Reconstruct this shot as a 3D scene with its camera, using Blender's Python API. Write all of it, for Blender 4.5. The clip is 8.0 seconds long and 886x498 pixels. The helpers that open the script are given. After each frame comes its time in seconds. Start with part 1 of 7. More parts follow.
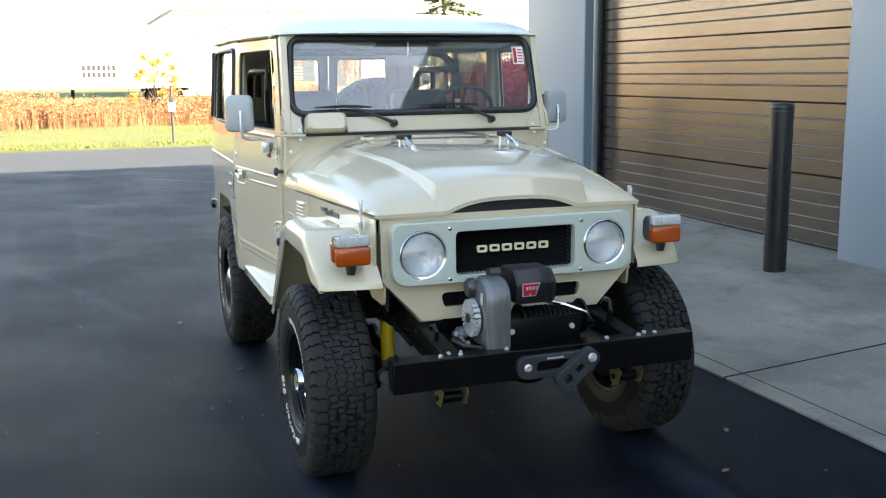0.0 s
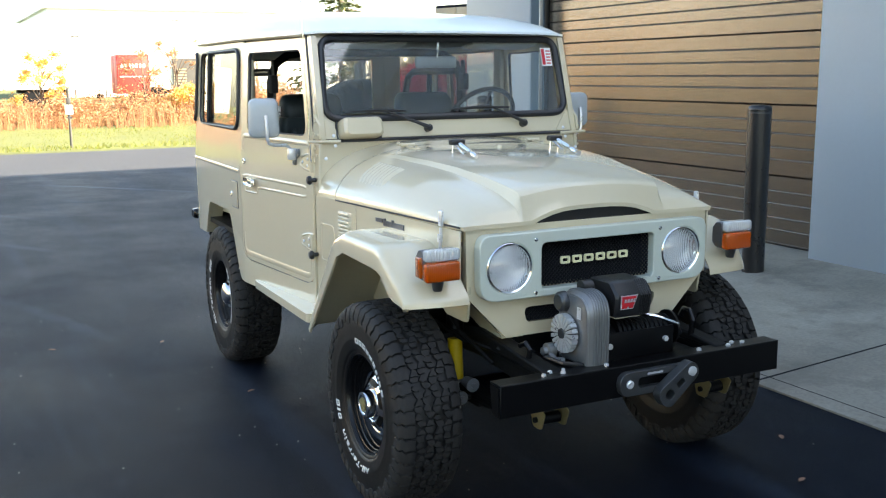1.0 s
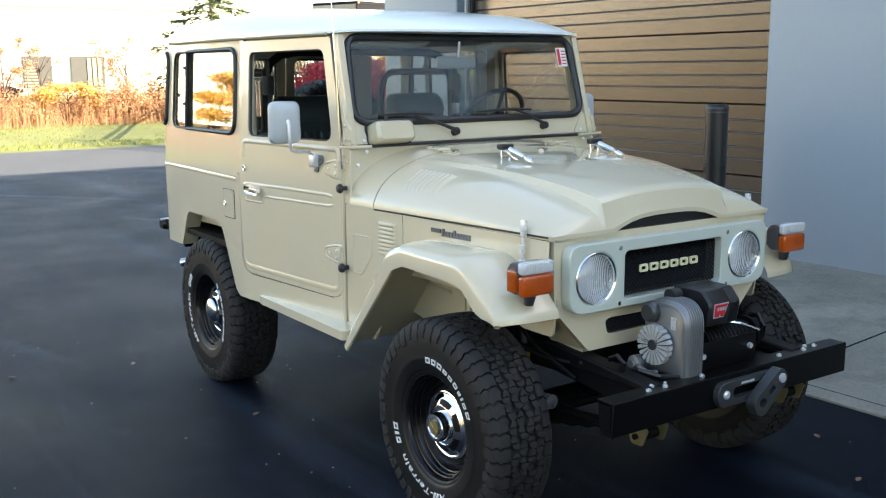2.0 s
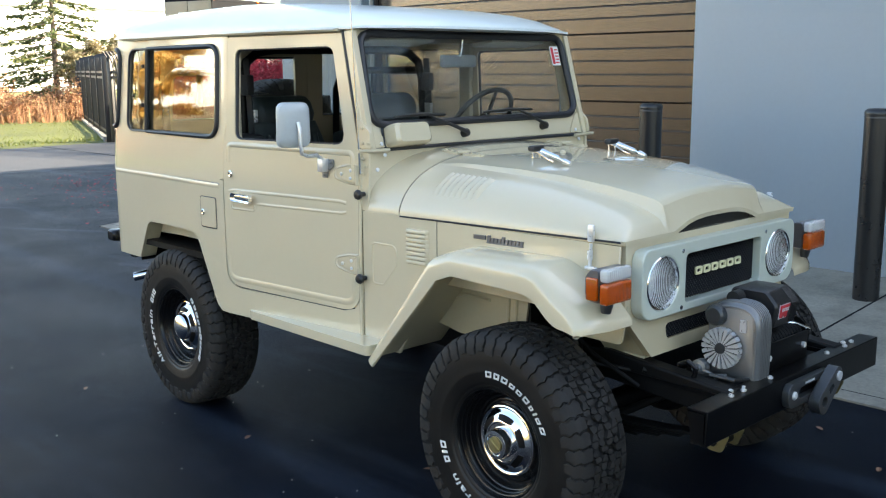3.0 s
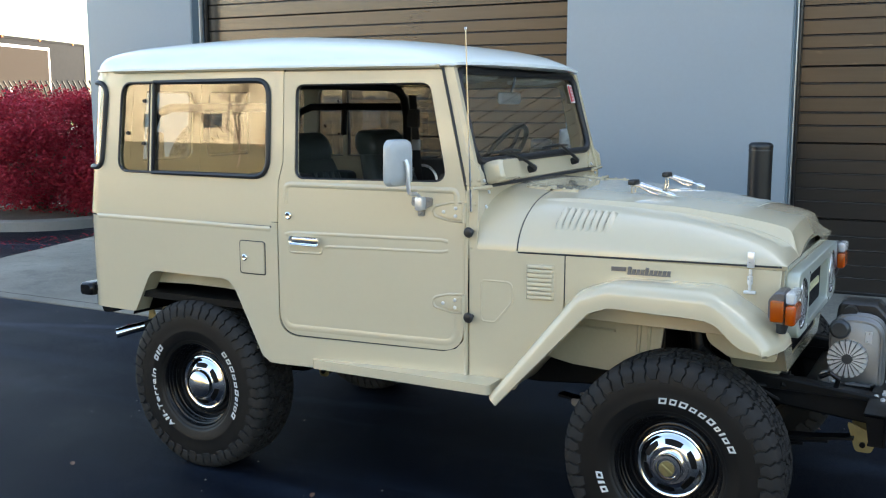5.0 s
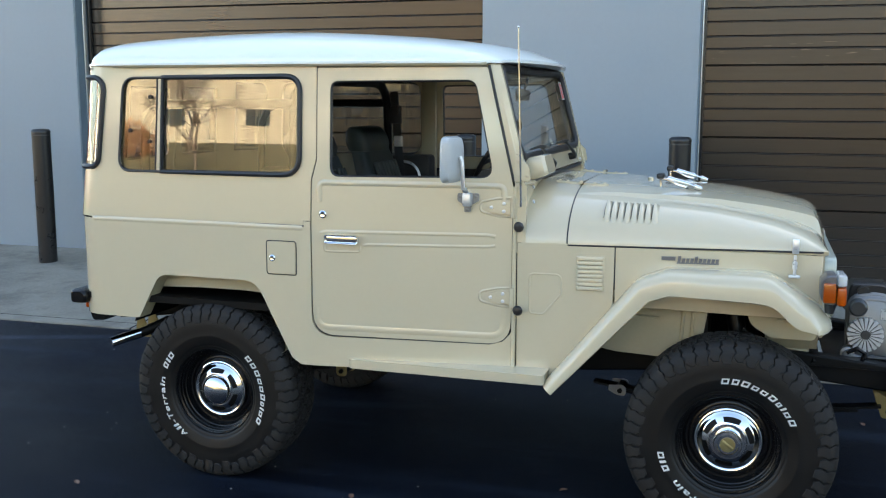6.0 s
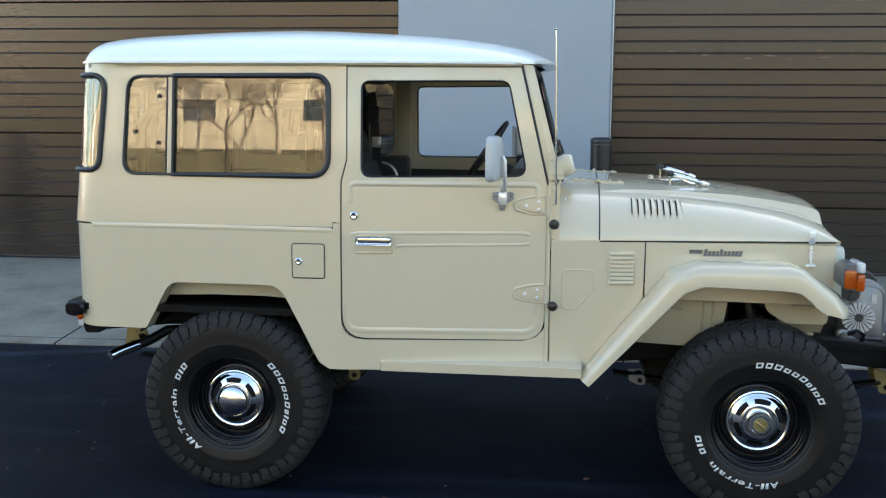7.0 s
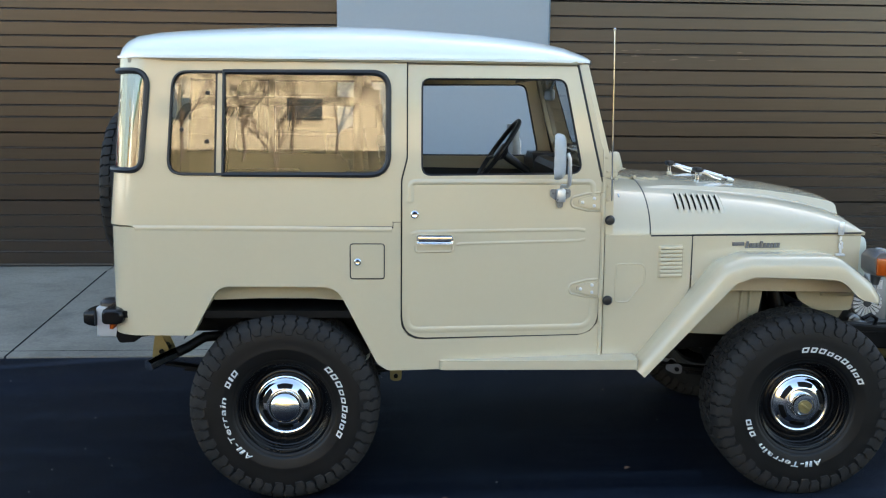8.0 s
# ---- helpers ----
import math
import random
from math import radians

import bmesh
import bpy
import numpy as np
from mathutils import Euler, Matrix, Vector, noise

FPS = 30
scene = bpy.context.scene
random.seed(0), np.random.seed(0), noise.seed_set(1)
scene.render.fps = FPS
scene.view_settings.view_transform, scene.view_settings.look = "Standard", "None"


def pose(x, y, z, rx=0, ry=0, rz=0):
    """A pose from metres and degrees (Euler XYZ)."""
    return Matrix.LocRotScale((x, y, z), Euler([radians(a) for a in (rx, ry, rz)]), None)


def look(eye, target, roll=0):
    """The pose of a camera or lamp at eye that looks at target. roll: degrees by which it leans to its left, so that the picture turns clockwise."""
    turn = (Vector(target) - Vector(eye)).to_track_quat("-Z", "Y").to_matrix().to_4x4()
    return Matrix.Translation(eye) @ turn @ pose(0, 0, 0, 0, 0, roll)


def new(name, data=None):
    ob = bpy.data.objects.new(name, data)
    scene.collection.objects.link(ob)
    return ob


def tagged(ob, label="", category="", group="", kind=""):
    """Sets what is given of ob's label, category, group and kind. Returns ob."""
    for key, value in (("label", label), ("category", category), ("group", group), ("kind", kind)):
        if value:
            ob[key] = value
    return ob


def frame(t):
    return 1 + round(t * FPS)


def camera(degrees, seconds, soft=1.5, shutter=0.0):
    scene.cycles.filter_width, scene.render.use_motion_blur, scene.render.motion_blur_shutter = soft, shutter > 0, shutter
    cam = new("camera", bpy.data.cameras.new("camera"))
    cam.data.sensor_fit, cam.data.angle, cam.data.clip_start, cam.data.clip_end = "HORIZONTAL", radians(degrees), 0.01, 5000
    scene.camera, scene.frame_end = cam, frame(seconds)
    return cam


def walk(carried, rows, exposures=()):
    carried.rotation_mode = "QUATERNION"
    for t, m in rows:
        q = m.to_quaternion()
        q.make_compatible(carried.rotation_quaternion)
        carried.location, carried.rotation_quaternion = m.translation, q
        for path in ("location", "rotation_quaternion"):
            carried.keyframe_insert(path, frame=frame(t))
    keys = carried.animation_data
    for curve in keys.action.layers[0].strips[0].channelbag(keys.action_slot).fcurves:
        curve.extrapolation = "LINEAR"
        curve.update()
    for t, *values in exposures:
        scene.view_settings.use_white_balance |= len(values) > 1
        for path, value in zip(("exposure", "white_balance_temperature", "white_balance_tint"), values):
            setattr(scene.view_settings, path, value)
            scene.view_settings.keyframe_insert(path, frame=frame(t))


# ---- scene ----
cam = camera(48.5, 8.0, soft=1.15)
PATH = [
    (0, (0.376, -0.096, 1.694), (1.07, 1.746, 1.341), -0.6),
    (0.5, (0.051, 0.153, 1.712), (0.844, 1.954, 1.357), -0.6),
    (1, (-0.236, 0.435, 1.703), (0.674, 2.18, 1.351), -0.5),
    (1.5, (-0.534, 0.736, 1.723), (0.504, 2.407, 1.365), -0.5),
    (2, (-0.8, 1.04, 1.722), (0.347, 2.639, 1.364), -0.5),
    (3.5, (-1.51, 2.039, 1.734), (-0.006, 3.307, 1.373), -0.3),
    (4, (-1.765, 2.384, 1.741), (-0.173, 3.546, 1.397), -0.2),
    (4.2, (-1.828, 2.478, 1.742), (-0.222, 3.625, 1.418), -0.2),
    (5.5, (-2.49, 3.502, 1.734), (-0.642, 4.207, 1.436), 0.0),
    (6, (-2.638, 3.939, 1.745), (-0.741, 4.496, 1.441), 0.1),
    (6.5, (-2.769, 4.375, 1.731), (-0.833, 4.778, 1.434), 0.3),
    (7, (-2.836, 4.827, 1.73), (-0.868, 5.027, 1.433), 0.3),
    (7.5, (-2.859, 5.292, 1.727), (-0.881, 5.324, 1.433), 0.4),
    (8, (-2.856, 5.769, 1.72), (-0.882, 5.643, 1.423), 0.5),
]
EXPOSURES = [(0, 2.71, 7320, 9), (4, 2.64, 7150, 8), (8, 2.53, 6930, 7.5)]
walk(cam, [(t, look(eye, target, roll)) for t, eye, target, roll in PATH], EXPOSURES)

# ---- daylight: a low autumn sun behind the building ----
SUN_ELEVATION, SUN_AZIMUTH = radians(24), math.atan2(0.88, -0.47)
world = bpy.data.worlds.new("sky")
scene.world = world
world.use_nodes = True
sky = world.node_tree.nodes.new("ShaderNodeTexSky")
sky.sky_type, sky.sun_disc = "NISHITA", False
sky.sun_elevation, sky.sun_rotation = SUN_ELEVATION, SUN_AZIMUTH
sky.air_density, sky.dust_density, sky.ozone_density = 1.0, 1.9, 1.0
back = world.node_tree.nodes["Background"]
back.inputs["Strength"].default_value = 0.12
world.node_tree.links.new(sky.outputs["Color"], back.inputs["Color"])
sun = new("sun", bpy.data.lights.new("sun", "SUN"))
sun.data.energy, sun.data.angle, sun.data.color = 5.0, radians(0.5), (1.0, 0.90, 0.74)
sun_way = Vector((math.sin(SUN_AZIMUTH) * math.cos(SUN_ELEVATION), math.cos(SUN_AZIMUTH) * math.cos(SUN_ELEVATION), math.sin(SUN_ELEVATION)))
sun.matrix_world = look(sun_way * 50, (0, 0, 0))


# ---- materials ----
def mat(name, col, rough=0.5, metal=0.0, var=0.1, scale=4.0, fine=70.0, bump=0.0, bscale=300.0, rvar=0.06, coat=0.0, stretch=(1, 1, 1), spec=0.5, per_piece=0.0):
    """A painted, stony or metal surface with two scales of variation and a fine relief."""
    m = bpy.data.materials.new(name)
    m.use_nodes = True
    nt = m.node_tree
    b = nt.nodes["Principled BSDF"]
    b.inputs["Metallic"].default_value = metal
    b.inputs["Specular IOR Level"].default_value = spec
    b.inputs["Coat Weight"].default_value = coat
    b.inputs["Coat Roughness"].default_value = 0.04
    co = nt.nodes.new("ShaderNodeTexCoord")
    mp = nt.nodes.new("ShaderNodeMapping")
    mp.inputs["Scale"].default_value = stretch
    nt.links.new(co.outputs["Object"], mp.inputs["Vector"])

    def noise_at(s, d):
        n = nt.nodes.new("ShaderNodeTexNoise")
        n.inputs["Scale"].default_value, n.inputs["Detail"].default_value = s, d
        nt.links.new(mp.outputs["Vector"], n.inputs["Vector"])
        return n.outputs["Fac"]

    def calc(op, a, b_):
        n = nt.nodes.new("ShaderNodeMath")
        n.operation = op
        for k, v in enumerate((a, b_)):
            if isinstance(v, (int, float)):
                n.inputs[k].default_value = v
            else:
                nt.links.new(v, n.inputs[k])
        return n.outputs[0]

    big, small = noise_at(scale, 3.0), noise_at(fine, 2.0)
    f = calc("ADD", calc("MULTIPLY", big, 0.65), calc("MULTIPLY", small, 0.35))
    gain = calc("ADD", calc("MULTIPLY", calc("SUBTRACT", f, 0.5), 4 * var), 1.0)
    if per_piece:
        oi = nt.nodes.new("ShaderNodeObjectInfo")
        gain = calc("MULTIPLY", gain, calc("ADD", calc("MULTIPLY", oi.outputs["Random"], per_piece), 1 - per_piece / 2))
    sc = nt.nodes.new("ShaderNodeVectorMath")
    sc.operation = "SCALE"
    sc.inputs[0].default_value = col
    nt.links.new(gain, sc.inputs["Scale"])
    nt.links.new(sc.outputs["Vector"], b.inputs["Base Color"])
    nt.links.new(calc("ADD", calc("MULTIPLY", calc("SUBTRACT", f, 0.5), 4 * rvar), rough), b.inputs["Roughness"])
    if bump:
        bp = nt.nodes.new("ShaderNodeBump")
        bp.inputs["Strength"].default_value, bp.inputs["Distance"].default_value = 1.0, bump
        nt.links.new(noise_at(bscale, 2.0), bp.inputs["Height"])
        nt.links.new(bp.outputs["Normal"], b.inputs["Normal"])
    return m


def leafy(name, col, col2, rough=0.6, thin=0.35):
    """Leaves and grass: colour differs from blade to blade, light passes through."""
    m = bpy.data.materials.new(name)
    m.use_nodes = True
    nt = m.node_tree
    b = nt.nodes["Principled BSDF"]
    geo = nt.nodes.new("ShaderNodeNewGeometry")
    mix = nt.nodes.new("ShaderNodeMix")
    mix.data_type = "RGBA"
    mix.inputs["A"].default_value, mix.inputs["B"].default_value = (*col, 1), (*col2, 1)
    nt.links.new(geo.outputs["Random Per Island"], mix.inputs["Factor"])
    nt.links.new(mix.outputs["Result"], b.inputs["Base Color"])
    b.inputs["Roughness"].default_value = rough
    tr = nt.nodes.new("ShaderNodeBsdfTranslucent")
    nt.links.new(mix.outputs["Result"], tr.inputs["Color"])
    add = nt.nodes.new("ShaderNodeMixShader")
    add.inputs[0].default_value = thin
    nt.links.new(b.outputs[0], add.inputs[1])
    nt.links.new(tr.outputs[0], add.inputs[2])
    nt.links.new(add.outputs[0], nt.nodes["Material Output"].inputs["Surface"])
    return m


def glass(name, tint=(0.9, 0.94, 0.92), ior=1.5):
    """Clear glass for panes with a real thickness."""
    m = bpy.data.materials.new(name)
    m.use_nodes = True
    b = m.node_tree.nodes["Principled BSDF"]
    b.inputs["Base Color"].default_value = (*tint, 1)
    b.inputs["Roughness"].default_value = 0.0
    b.inputs["IOR"].default_value = ior
    b.inputs["Transmission Weight"].default_value = 1.0
    return m


# the blue in this black stands in for skylight on shaded asphalt
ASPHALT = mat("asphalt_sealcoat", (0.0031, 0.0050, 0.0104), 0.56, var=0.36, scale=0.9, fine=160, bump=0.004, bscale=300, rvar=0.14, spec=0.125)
# paler asphalt for the sunlit stretches, sunlight put into its colour
SUNLIT_ASPHALT = mat("worn_asphalt", (0.052, 0.054, 0.060), 0.7, var=0.2, scale=0.6, fine=90, bump=0.003, bscale=200, spec=0.4)


def dust_or_sheen(m, dust, amount, scale, stretch, fine=6.0):
    """Faint pale dust and scuffs, or painted sky sheen, over a dark surface, in long uneven patches."""
    nt = m.node_tree
    b = nt.nodes["Principled BSDF"]
    src = b.inputs["Base Color"].links[0].from_socket
    co, mp, n, rp, mx = (nt.nodes.new(k) for k in ("ShaderNodeTexCoord", "ShaderNodeMapping", "ShaderNodeTexNoise", "ShaderNodeMapRange", "ShaderNodeMix"))
    mp.inputs["Scale"].default_value = stretch
    mp.inputs["Rotation"].default_value = (0, 0, 0.5)
    n.inputs["Scale"].default_value, n.inputs["Detail"].default_value, n.inputs["Roughness"].default_value = scale, fine, 0.62
    rp.inputs["From Min"].default_value, rp.inputs["From Max"].default_value, rp.inputs["To Max"].default_value = 0.52, 0.80, amount
    mx.data_type = "RGBA"
    mx.inputs["B"].default_value = (*dust, 1)
    nt.links.new(co.outputs["Object"], mp.inputs["Vector"])
    nt.links.new(mp.outputs["Vector"], n.inputs["Vector"])
    nt.links.new(n.outputs["Fac"], rp.inputs["Value"])
    nt.links.new(rp.outputs["Result"], mx.inputs["Factor"])
    nt.links.new(src, mx.inputs["A"])
    nt.links.new(mx.outputs["Result"], b.inputs["Base Color"])
    return m


# scuffs and dust, coloured blue to paint in the sky's sheen
dust_or_sheen(ASPHALT, (0.010, 0.022, 0.050), 0.24, 0.9, (1.0, 0.28, 1))
dust_or_sheen(ASPHALT, (0.050, 0.074, 0.118), 0.42, 2.2, (0.9, 0.05, 1), 5.0)
dust_or_sheen(ASPHALT, (0.060, 0.080, 0.115), 0.14, 7.0, (1.0, 0.5, 1), 8.0)


def tyre_arcs(m, centre, pale):
    """Thin pale arcs that turning tyres have left, broken up by wear."""
    nt = m.node_tree
    b = nt.nodes["Principled BSDF"]
    src = b.inputs["Base Color"].links[0].from_socket
    co, mp, wv, ns, r1, r2, ml, mx = (nt.nodes.new(k) for k in ("ShaderNodeTexCoord", "ShaderNodeMapping", "ShaderNodeTexWave", "ShaderNodeTexNoise", "ShaderNodeMapRange", "ShaderNodeMapRange", "ShaderNodeMath", "ShaderNodeMix"))
    mp.inputs["Location"].default_value = (-centre[0], -centre[1], 0)
    wv.wave_type, wv.rings_direction = "RINGS", "Z"
    wv.inputs["Scale"].default_value, wv.inputs["Distortion"].default_value, wv.inputs["Detail Scale"].default_value = 0.21, 1.6, 0.25
    ns.inputs["Scale"].default_value, ns.inputs["Detail"].default_value = 0.35, 5.0
    r1.inputs["From Min"].default_value, r1.inputs["From Max"].default_value = 0.975, 1.0
    r2.inputs["From Min"].default_value, r2.inputs["From Max"].default_value, r2.inputs["To Max"].default_value = 0.48, 0.70, 0.7
    ml.operation = "MULTIPLY"
    mx.data_type = "RGBA"
    mx.inputs["B"].default_value = (*pale, 1)
    nt.links.new(co.outputs["Object"], mp.inputs["Vector"])
    nt.links.new(mp.outputs["Vector"], wv.inputs["Vector"])
    nt.links.new(co.outputs["Object"], ns.inputs["Vector"])
    nt.links.new(wv.outputs["Fac"], r1.inputs["Value"])
    nt.links.new(ns.outputs["Fac"], r2.inputs["Value"])
    nt.links.new(r1.outputs["Result"], ml.inputs[0])
    nt.links.new(r2.outputs["Result"], ml.inputs[1])
    nt.links.new(ml.outputs[0], mx.inputs["Factor"])
    nt.links.new(src, mx.inputs["A"])
    nt.links.new(mx.outputs["Result"], b.inputs["Base Color"])


def slanting_gloss(m, ior, tint, low, high, start, end):
    """Gloss that grows towards slanting views; its tint paints the colour of what is mirrored."""
    nt = m.node_tree
    b = nt.nodes["Principled BSDF"]
    b.inputs["IOR"].default_value = ior
    b.inputs["Specular Tint"].default_value = (*tint, 1)
    lw, rp = nt.nodes.new("ShaderNodeLayerWeight"), nt.nodes.new("ShaderNodeMapRange")
    lw.inputs["Blend"].default_value = 0.5
    rp.inputs["From Min"].default_value, rp.inputs["From Max"].default_value = start, end
    rp.inputs["To Min"].default_value, rp.inputs["To Max"].default_value = low, high
    nt.links.new(lw.outputs["Facing"], rp.inputs["Value"])
    nt.links.new(rp.outputs["Result"], b.inputs["Specular IOR Level"])


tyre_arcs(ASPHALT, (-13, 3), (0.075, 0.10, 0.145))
# blue gloss tint paints the mirrored sky
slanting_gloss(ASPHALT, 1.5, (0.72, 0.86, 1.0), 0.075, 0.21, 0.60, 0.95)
CONCRETE = mat("concrete_apron", (0.252, 0.230, 0.188), 0.85, var=0.42, scale=1.1, fine=45, bump=0.002, bscale=160, per_piece=0.10)
dust_or_sheen(CONCRETE, (0.10, 0.090, 0.076), 0.9, 2.3, (1, 1, 1), 9.0)
dust_or_sheen(CONCRETE, (0.32, 0.30, 0.25), 0.40, 0.7, (1, 1, 1))
dust_or_sheen(CONCRETE, (0.125, 0.110, 0.088), 0.85, 0.42, (1.0, 1.3, 1))
dust_or_sheen(CONCRETE, (0.120, 0.108, 0.090), 0.60, 7.0, (1.0, 0.5, 1), 8.0)
WALL = mat("painted_concrete_wall", (0.30, 0.345, 0.385), 0.44, var=0.035, scale=0.8, fine=24, bump=0.0005, bscale=90)
REVEAL = mat("painted_jamb", (0.14, 0.19, 0.23), 0.55, var=0.05, scale=2, fine=30, bump=0.0008, bscale=120)
DOOR_STEEL = mat("bronze_door_steel", (0.0255, 0.0222, 0.0200), 0.25, var=0.14, scale=0.9, fine=60, bump=0.0004, bscale=70, stretch=(1, 0.06, 1), rvar=0.04, per_piece=0.06)


# warm gloss tint stands in for the golden scene mirrored at a slant
slanting_gloss(DOOR_STEEL, 2.0, (1.0, 0.87, 0.73), 0.21, 0.72, 0.06, 0.36)
GALV = mat("galvanised_conduit", (0.62, 0.64, 0.66), 0.35, 0.85, var=0.08, scale=8)
BOLLARD_BLACK = mat("black_bollard_sleeve", (0.014, 0.014, 0.015), 0.30, var=0.15, scale=5, fine=40, bump=0.0006, bscale=60)
ROOFING = mat("roof_metal", (0.25, 0.25, 0.26), 0.6)
GRASS_SOIL = mat("grass_soil", (0.115, 0.13, 0.035), 0.9, var=0.3, scale=0.35, fine=9, bump=0.02, bscale=12)
DRY_GRASS = mat("dry_grass_soil", (0.135, 0.108, 0.050), 0.9, var=0.55, scale=0.22, fine=8, bump=0.02, bscale=12)
GRASS_BLADE = leafy("grass_blades", (0.12, 0.17, 0.025), (0.26, 0.25, 0.06))
BRUSH = leafy("dry_brush", (0.33, 0.145, 0.08), (0.50, 0.30, 0.15))
YELLOW_LEAF = leafy("yellow_leaves", (0.66, 0.47, 0.12), (0.64, 0.34, 0.10))
RED_LEAF = leafy("crimson_leaves", (0.27, 0.008, 0.022), (0.52, 0.028, 0.06), thin=0.25)
FIR_LEAF = leafy("fir_needles", (0.030, 0.060, 0.022), (0.11, 0.12, 0.03), thin=0.2)
BARK = mat("bark", (0.12, 0.09, 0.07), 0.9, var=0.25, scale=6, fine=40, bump=0.01, bscale=30)
FENCE_IRON = mat("black_fence_iron", (0.02, 0.02, 0.022), 0.45, var=0.1)
KERB = mat("kerb_concrete", (0.26, 0.245, 0.22), 0.85, var=0.15, scale=3, fine=40, bump=0.003, bscale=80)
TRAILER_WHITE = mat("trailer_white", (0.80, 0.80, 0.78), 0.4, var=0.04, scale=0.5)
TRAILER_RED = mat("trailer_red", (0.55, 0.035, 0.03), 0.45, var=0.12, scale=1)
TRAILER_BLACK = mat("trailer_black", (0.009, 0.010, 0.013), 0.85, var=0.1, spec=0.12)
TRAILER_TAN = mat("trailer_tan", (0.31, 0.25, 0.165), 0.5, var=0.2, scale=1.2)
SIGN_YELLOW = mat("sign_yellow", (0.75, 0.50, 0.03), 0.5)
SIGN_ORANGE = mat("sign_orange", (0.70, 0.22, 0.05), 0.5)
INK = mat("grey_ink", (0.05, 0.05, 0.055), 0.6)
MAROON = mat("maroon_lettering", (0.13, 0.025, 0.03), 0.6)
SIGN_BROWN = mat("sign_brown", (0.022, 0.017, 0.015), 0.85, var=0.1, spec=0.15)
CREAM_WALL = mat("cream_wall", (0.42, 0.36, 0.27), 0.8, var=0.10, scale=0.4, fine=5)
DARK_GLASS = mat("dark_window", (0.03, 0.035, 0.04), 0.1, var=0.05)
GREEN_TRIM = mat("green_trim", (0.02, 0.09, 0.05), 0.5)
STEEL_DARK = mat("dark_steel", (0.06, 0.06, 0.06), 0.5)


# ---- mesh tools ----
def link(name, bm, material, parent=None, label="", smooth=True, angle=35, bevel=0.0):
    bmesh.ops.recalc_face_normals(bm, faces=bm.faces[:])
    me = bpy.data.meshes.new(name)
    bm.to_mesh(me)
    bm.free()
    me.materials.append(material)
    if smooth:
        me.shade_smooth()
        me.set_sharp_from_angle(angle=radians(angle))
    ob = new(name, me)
    ob.parent = parent
    if bevel:
        bv = ob.modifiers.new("edge", "BEVEL")
        bv.width, bv.segments, bv.limit_method, bv.angle_limit = bevel, 2, "ANGLE", radians(40)
    if label:
        tagged(ob, label)
    return ob


def part(name, bm, material, parent, label="", smooth=True, angle=35, bevel=0.0):
    return link(name, bm, material, parent, label, smooth, angle, bevel)


def pieces(name, bm, material, parent, label="", smooth=True, angle=35):
    """Every loose piece of bm as a part of its own."""
    todo = set(bm.verts)
    while todo:
        seed = todo.pop()
        isle, edge = {seed}, [seed]
        while edge:
            for e in edge.pop().link_edges:
                for v in e.verts:
                    if v in todo:
                        todo.discard(v)
                        isle.add(v)
                        edge.append(v)
        one = bmesh.new()
        made = {v: one.verts.new(v.co) for v in isle}
        for f in {f for v in isle for f in v.link_faces}:
            one.faces.new([made[v] for v in f.verts])
        link(name, one, material, parent, label, smooth, angle)
    bm.free()


def thing(name, label, category, at=(0, 0, 0), group="", kind=""):
    return tagged(new(name), label, category, group, kind) if at == (0, 0, 0) else put(tagged(new(name), label, category, group, kind), at)


def put(ob, at):
    ob.location = at
    return ob


def box(bm, x0, x1, y0, y1, z0, z1, r=0.0, seg=2):
    vs = [bm.verts.new((x, y, z)) for x in (x0, x1) for y in (y0, y1) for z in (z0, z1)]
    fs = [bm.faces.new([vs[i] for i in f]) for f in ((0, 1, 3, 2), (4, 6, 7, 5), (0, 4, 5, 1), (2, 3, 7, 6), (0, 2, 6, 4), (1, 5, 7, 3))]
    if r:
        es = list({e for f in fs for e in f.edges})
        bmesh.ops.bevel(bm, geom=es, offset=r, segments=seg, affect="EDGES", profile=0.5)
    return vs


def ring_mesh(bm, rings, close_u=True, cap=True):
    rows = [[bm.verts.new(p) for p in ring] for ring in rings]
    n = len(rows[0])
    for a, b in zip(rows, rows[1:]):
        for k in range(n if close_u else n - 1):
            j = (k + 1) % n
            bm.faces.new((a[k], a[j], b[j], b[k]))
    if cap and close_u:
        bm.faces.new(rows[0])
        bm.faces.new(rows[-1])
    return rows


def rod(bm, p0, p1, r0, r1=None, seg=12):
    p0, p1 = Vector(p0), Vector(p1)
    r1 = r0 if r1 is None else r1
    q = (p1 - p0).to_track_quat("Z", "Y")
    c = [(math.cos(2 * math.pi * k / seg), math.sin(2 * math.pi * k / seg)) for k in range(seg)]
    ring_mesh(bm, [[p + q @ Vector((r * a, r * b, 0)) for a, b in c] for p, r in ((p0, r0), (p1, r1))])


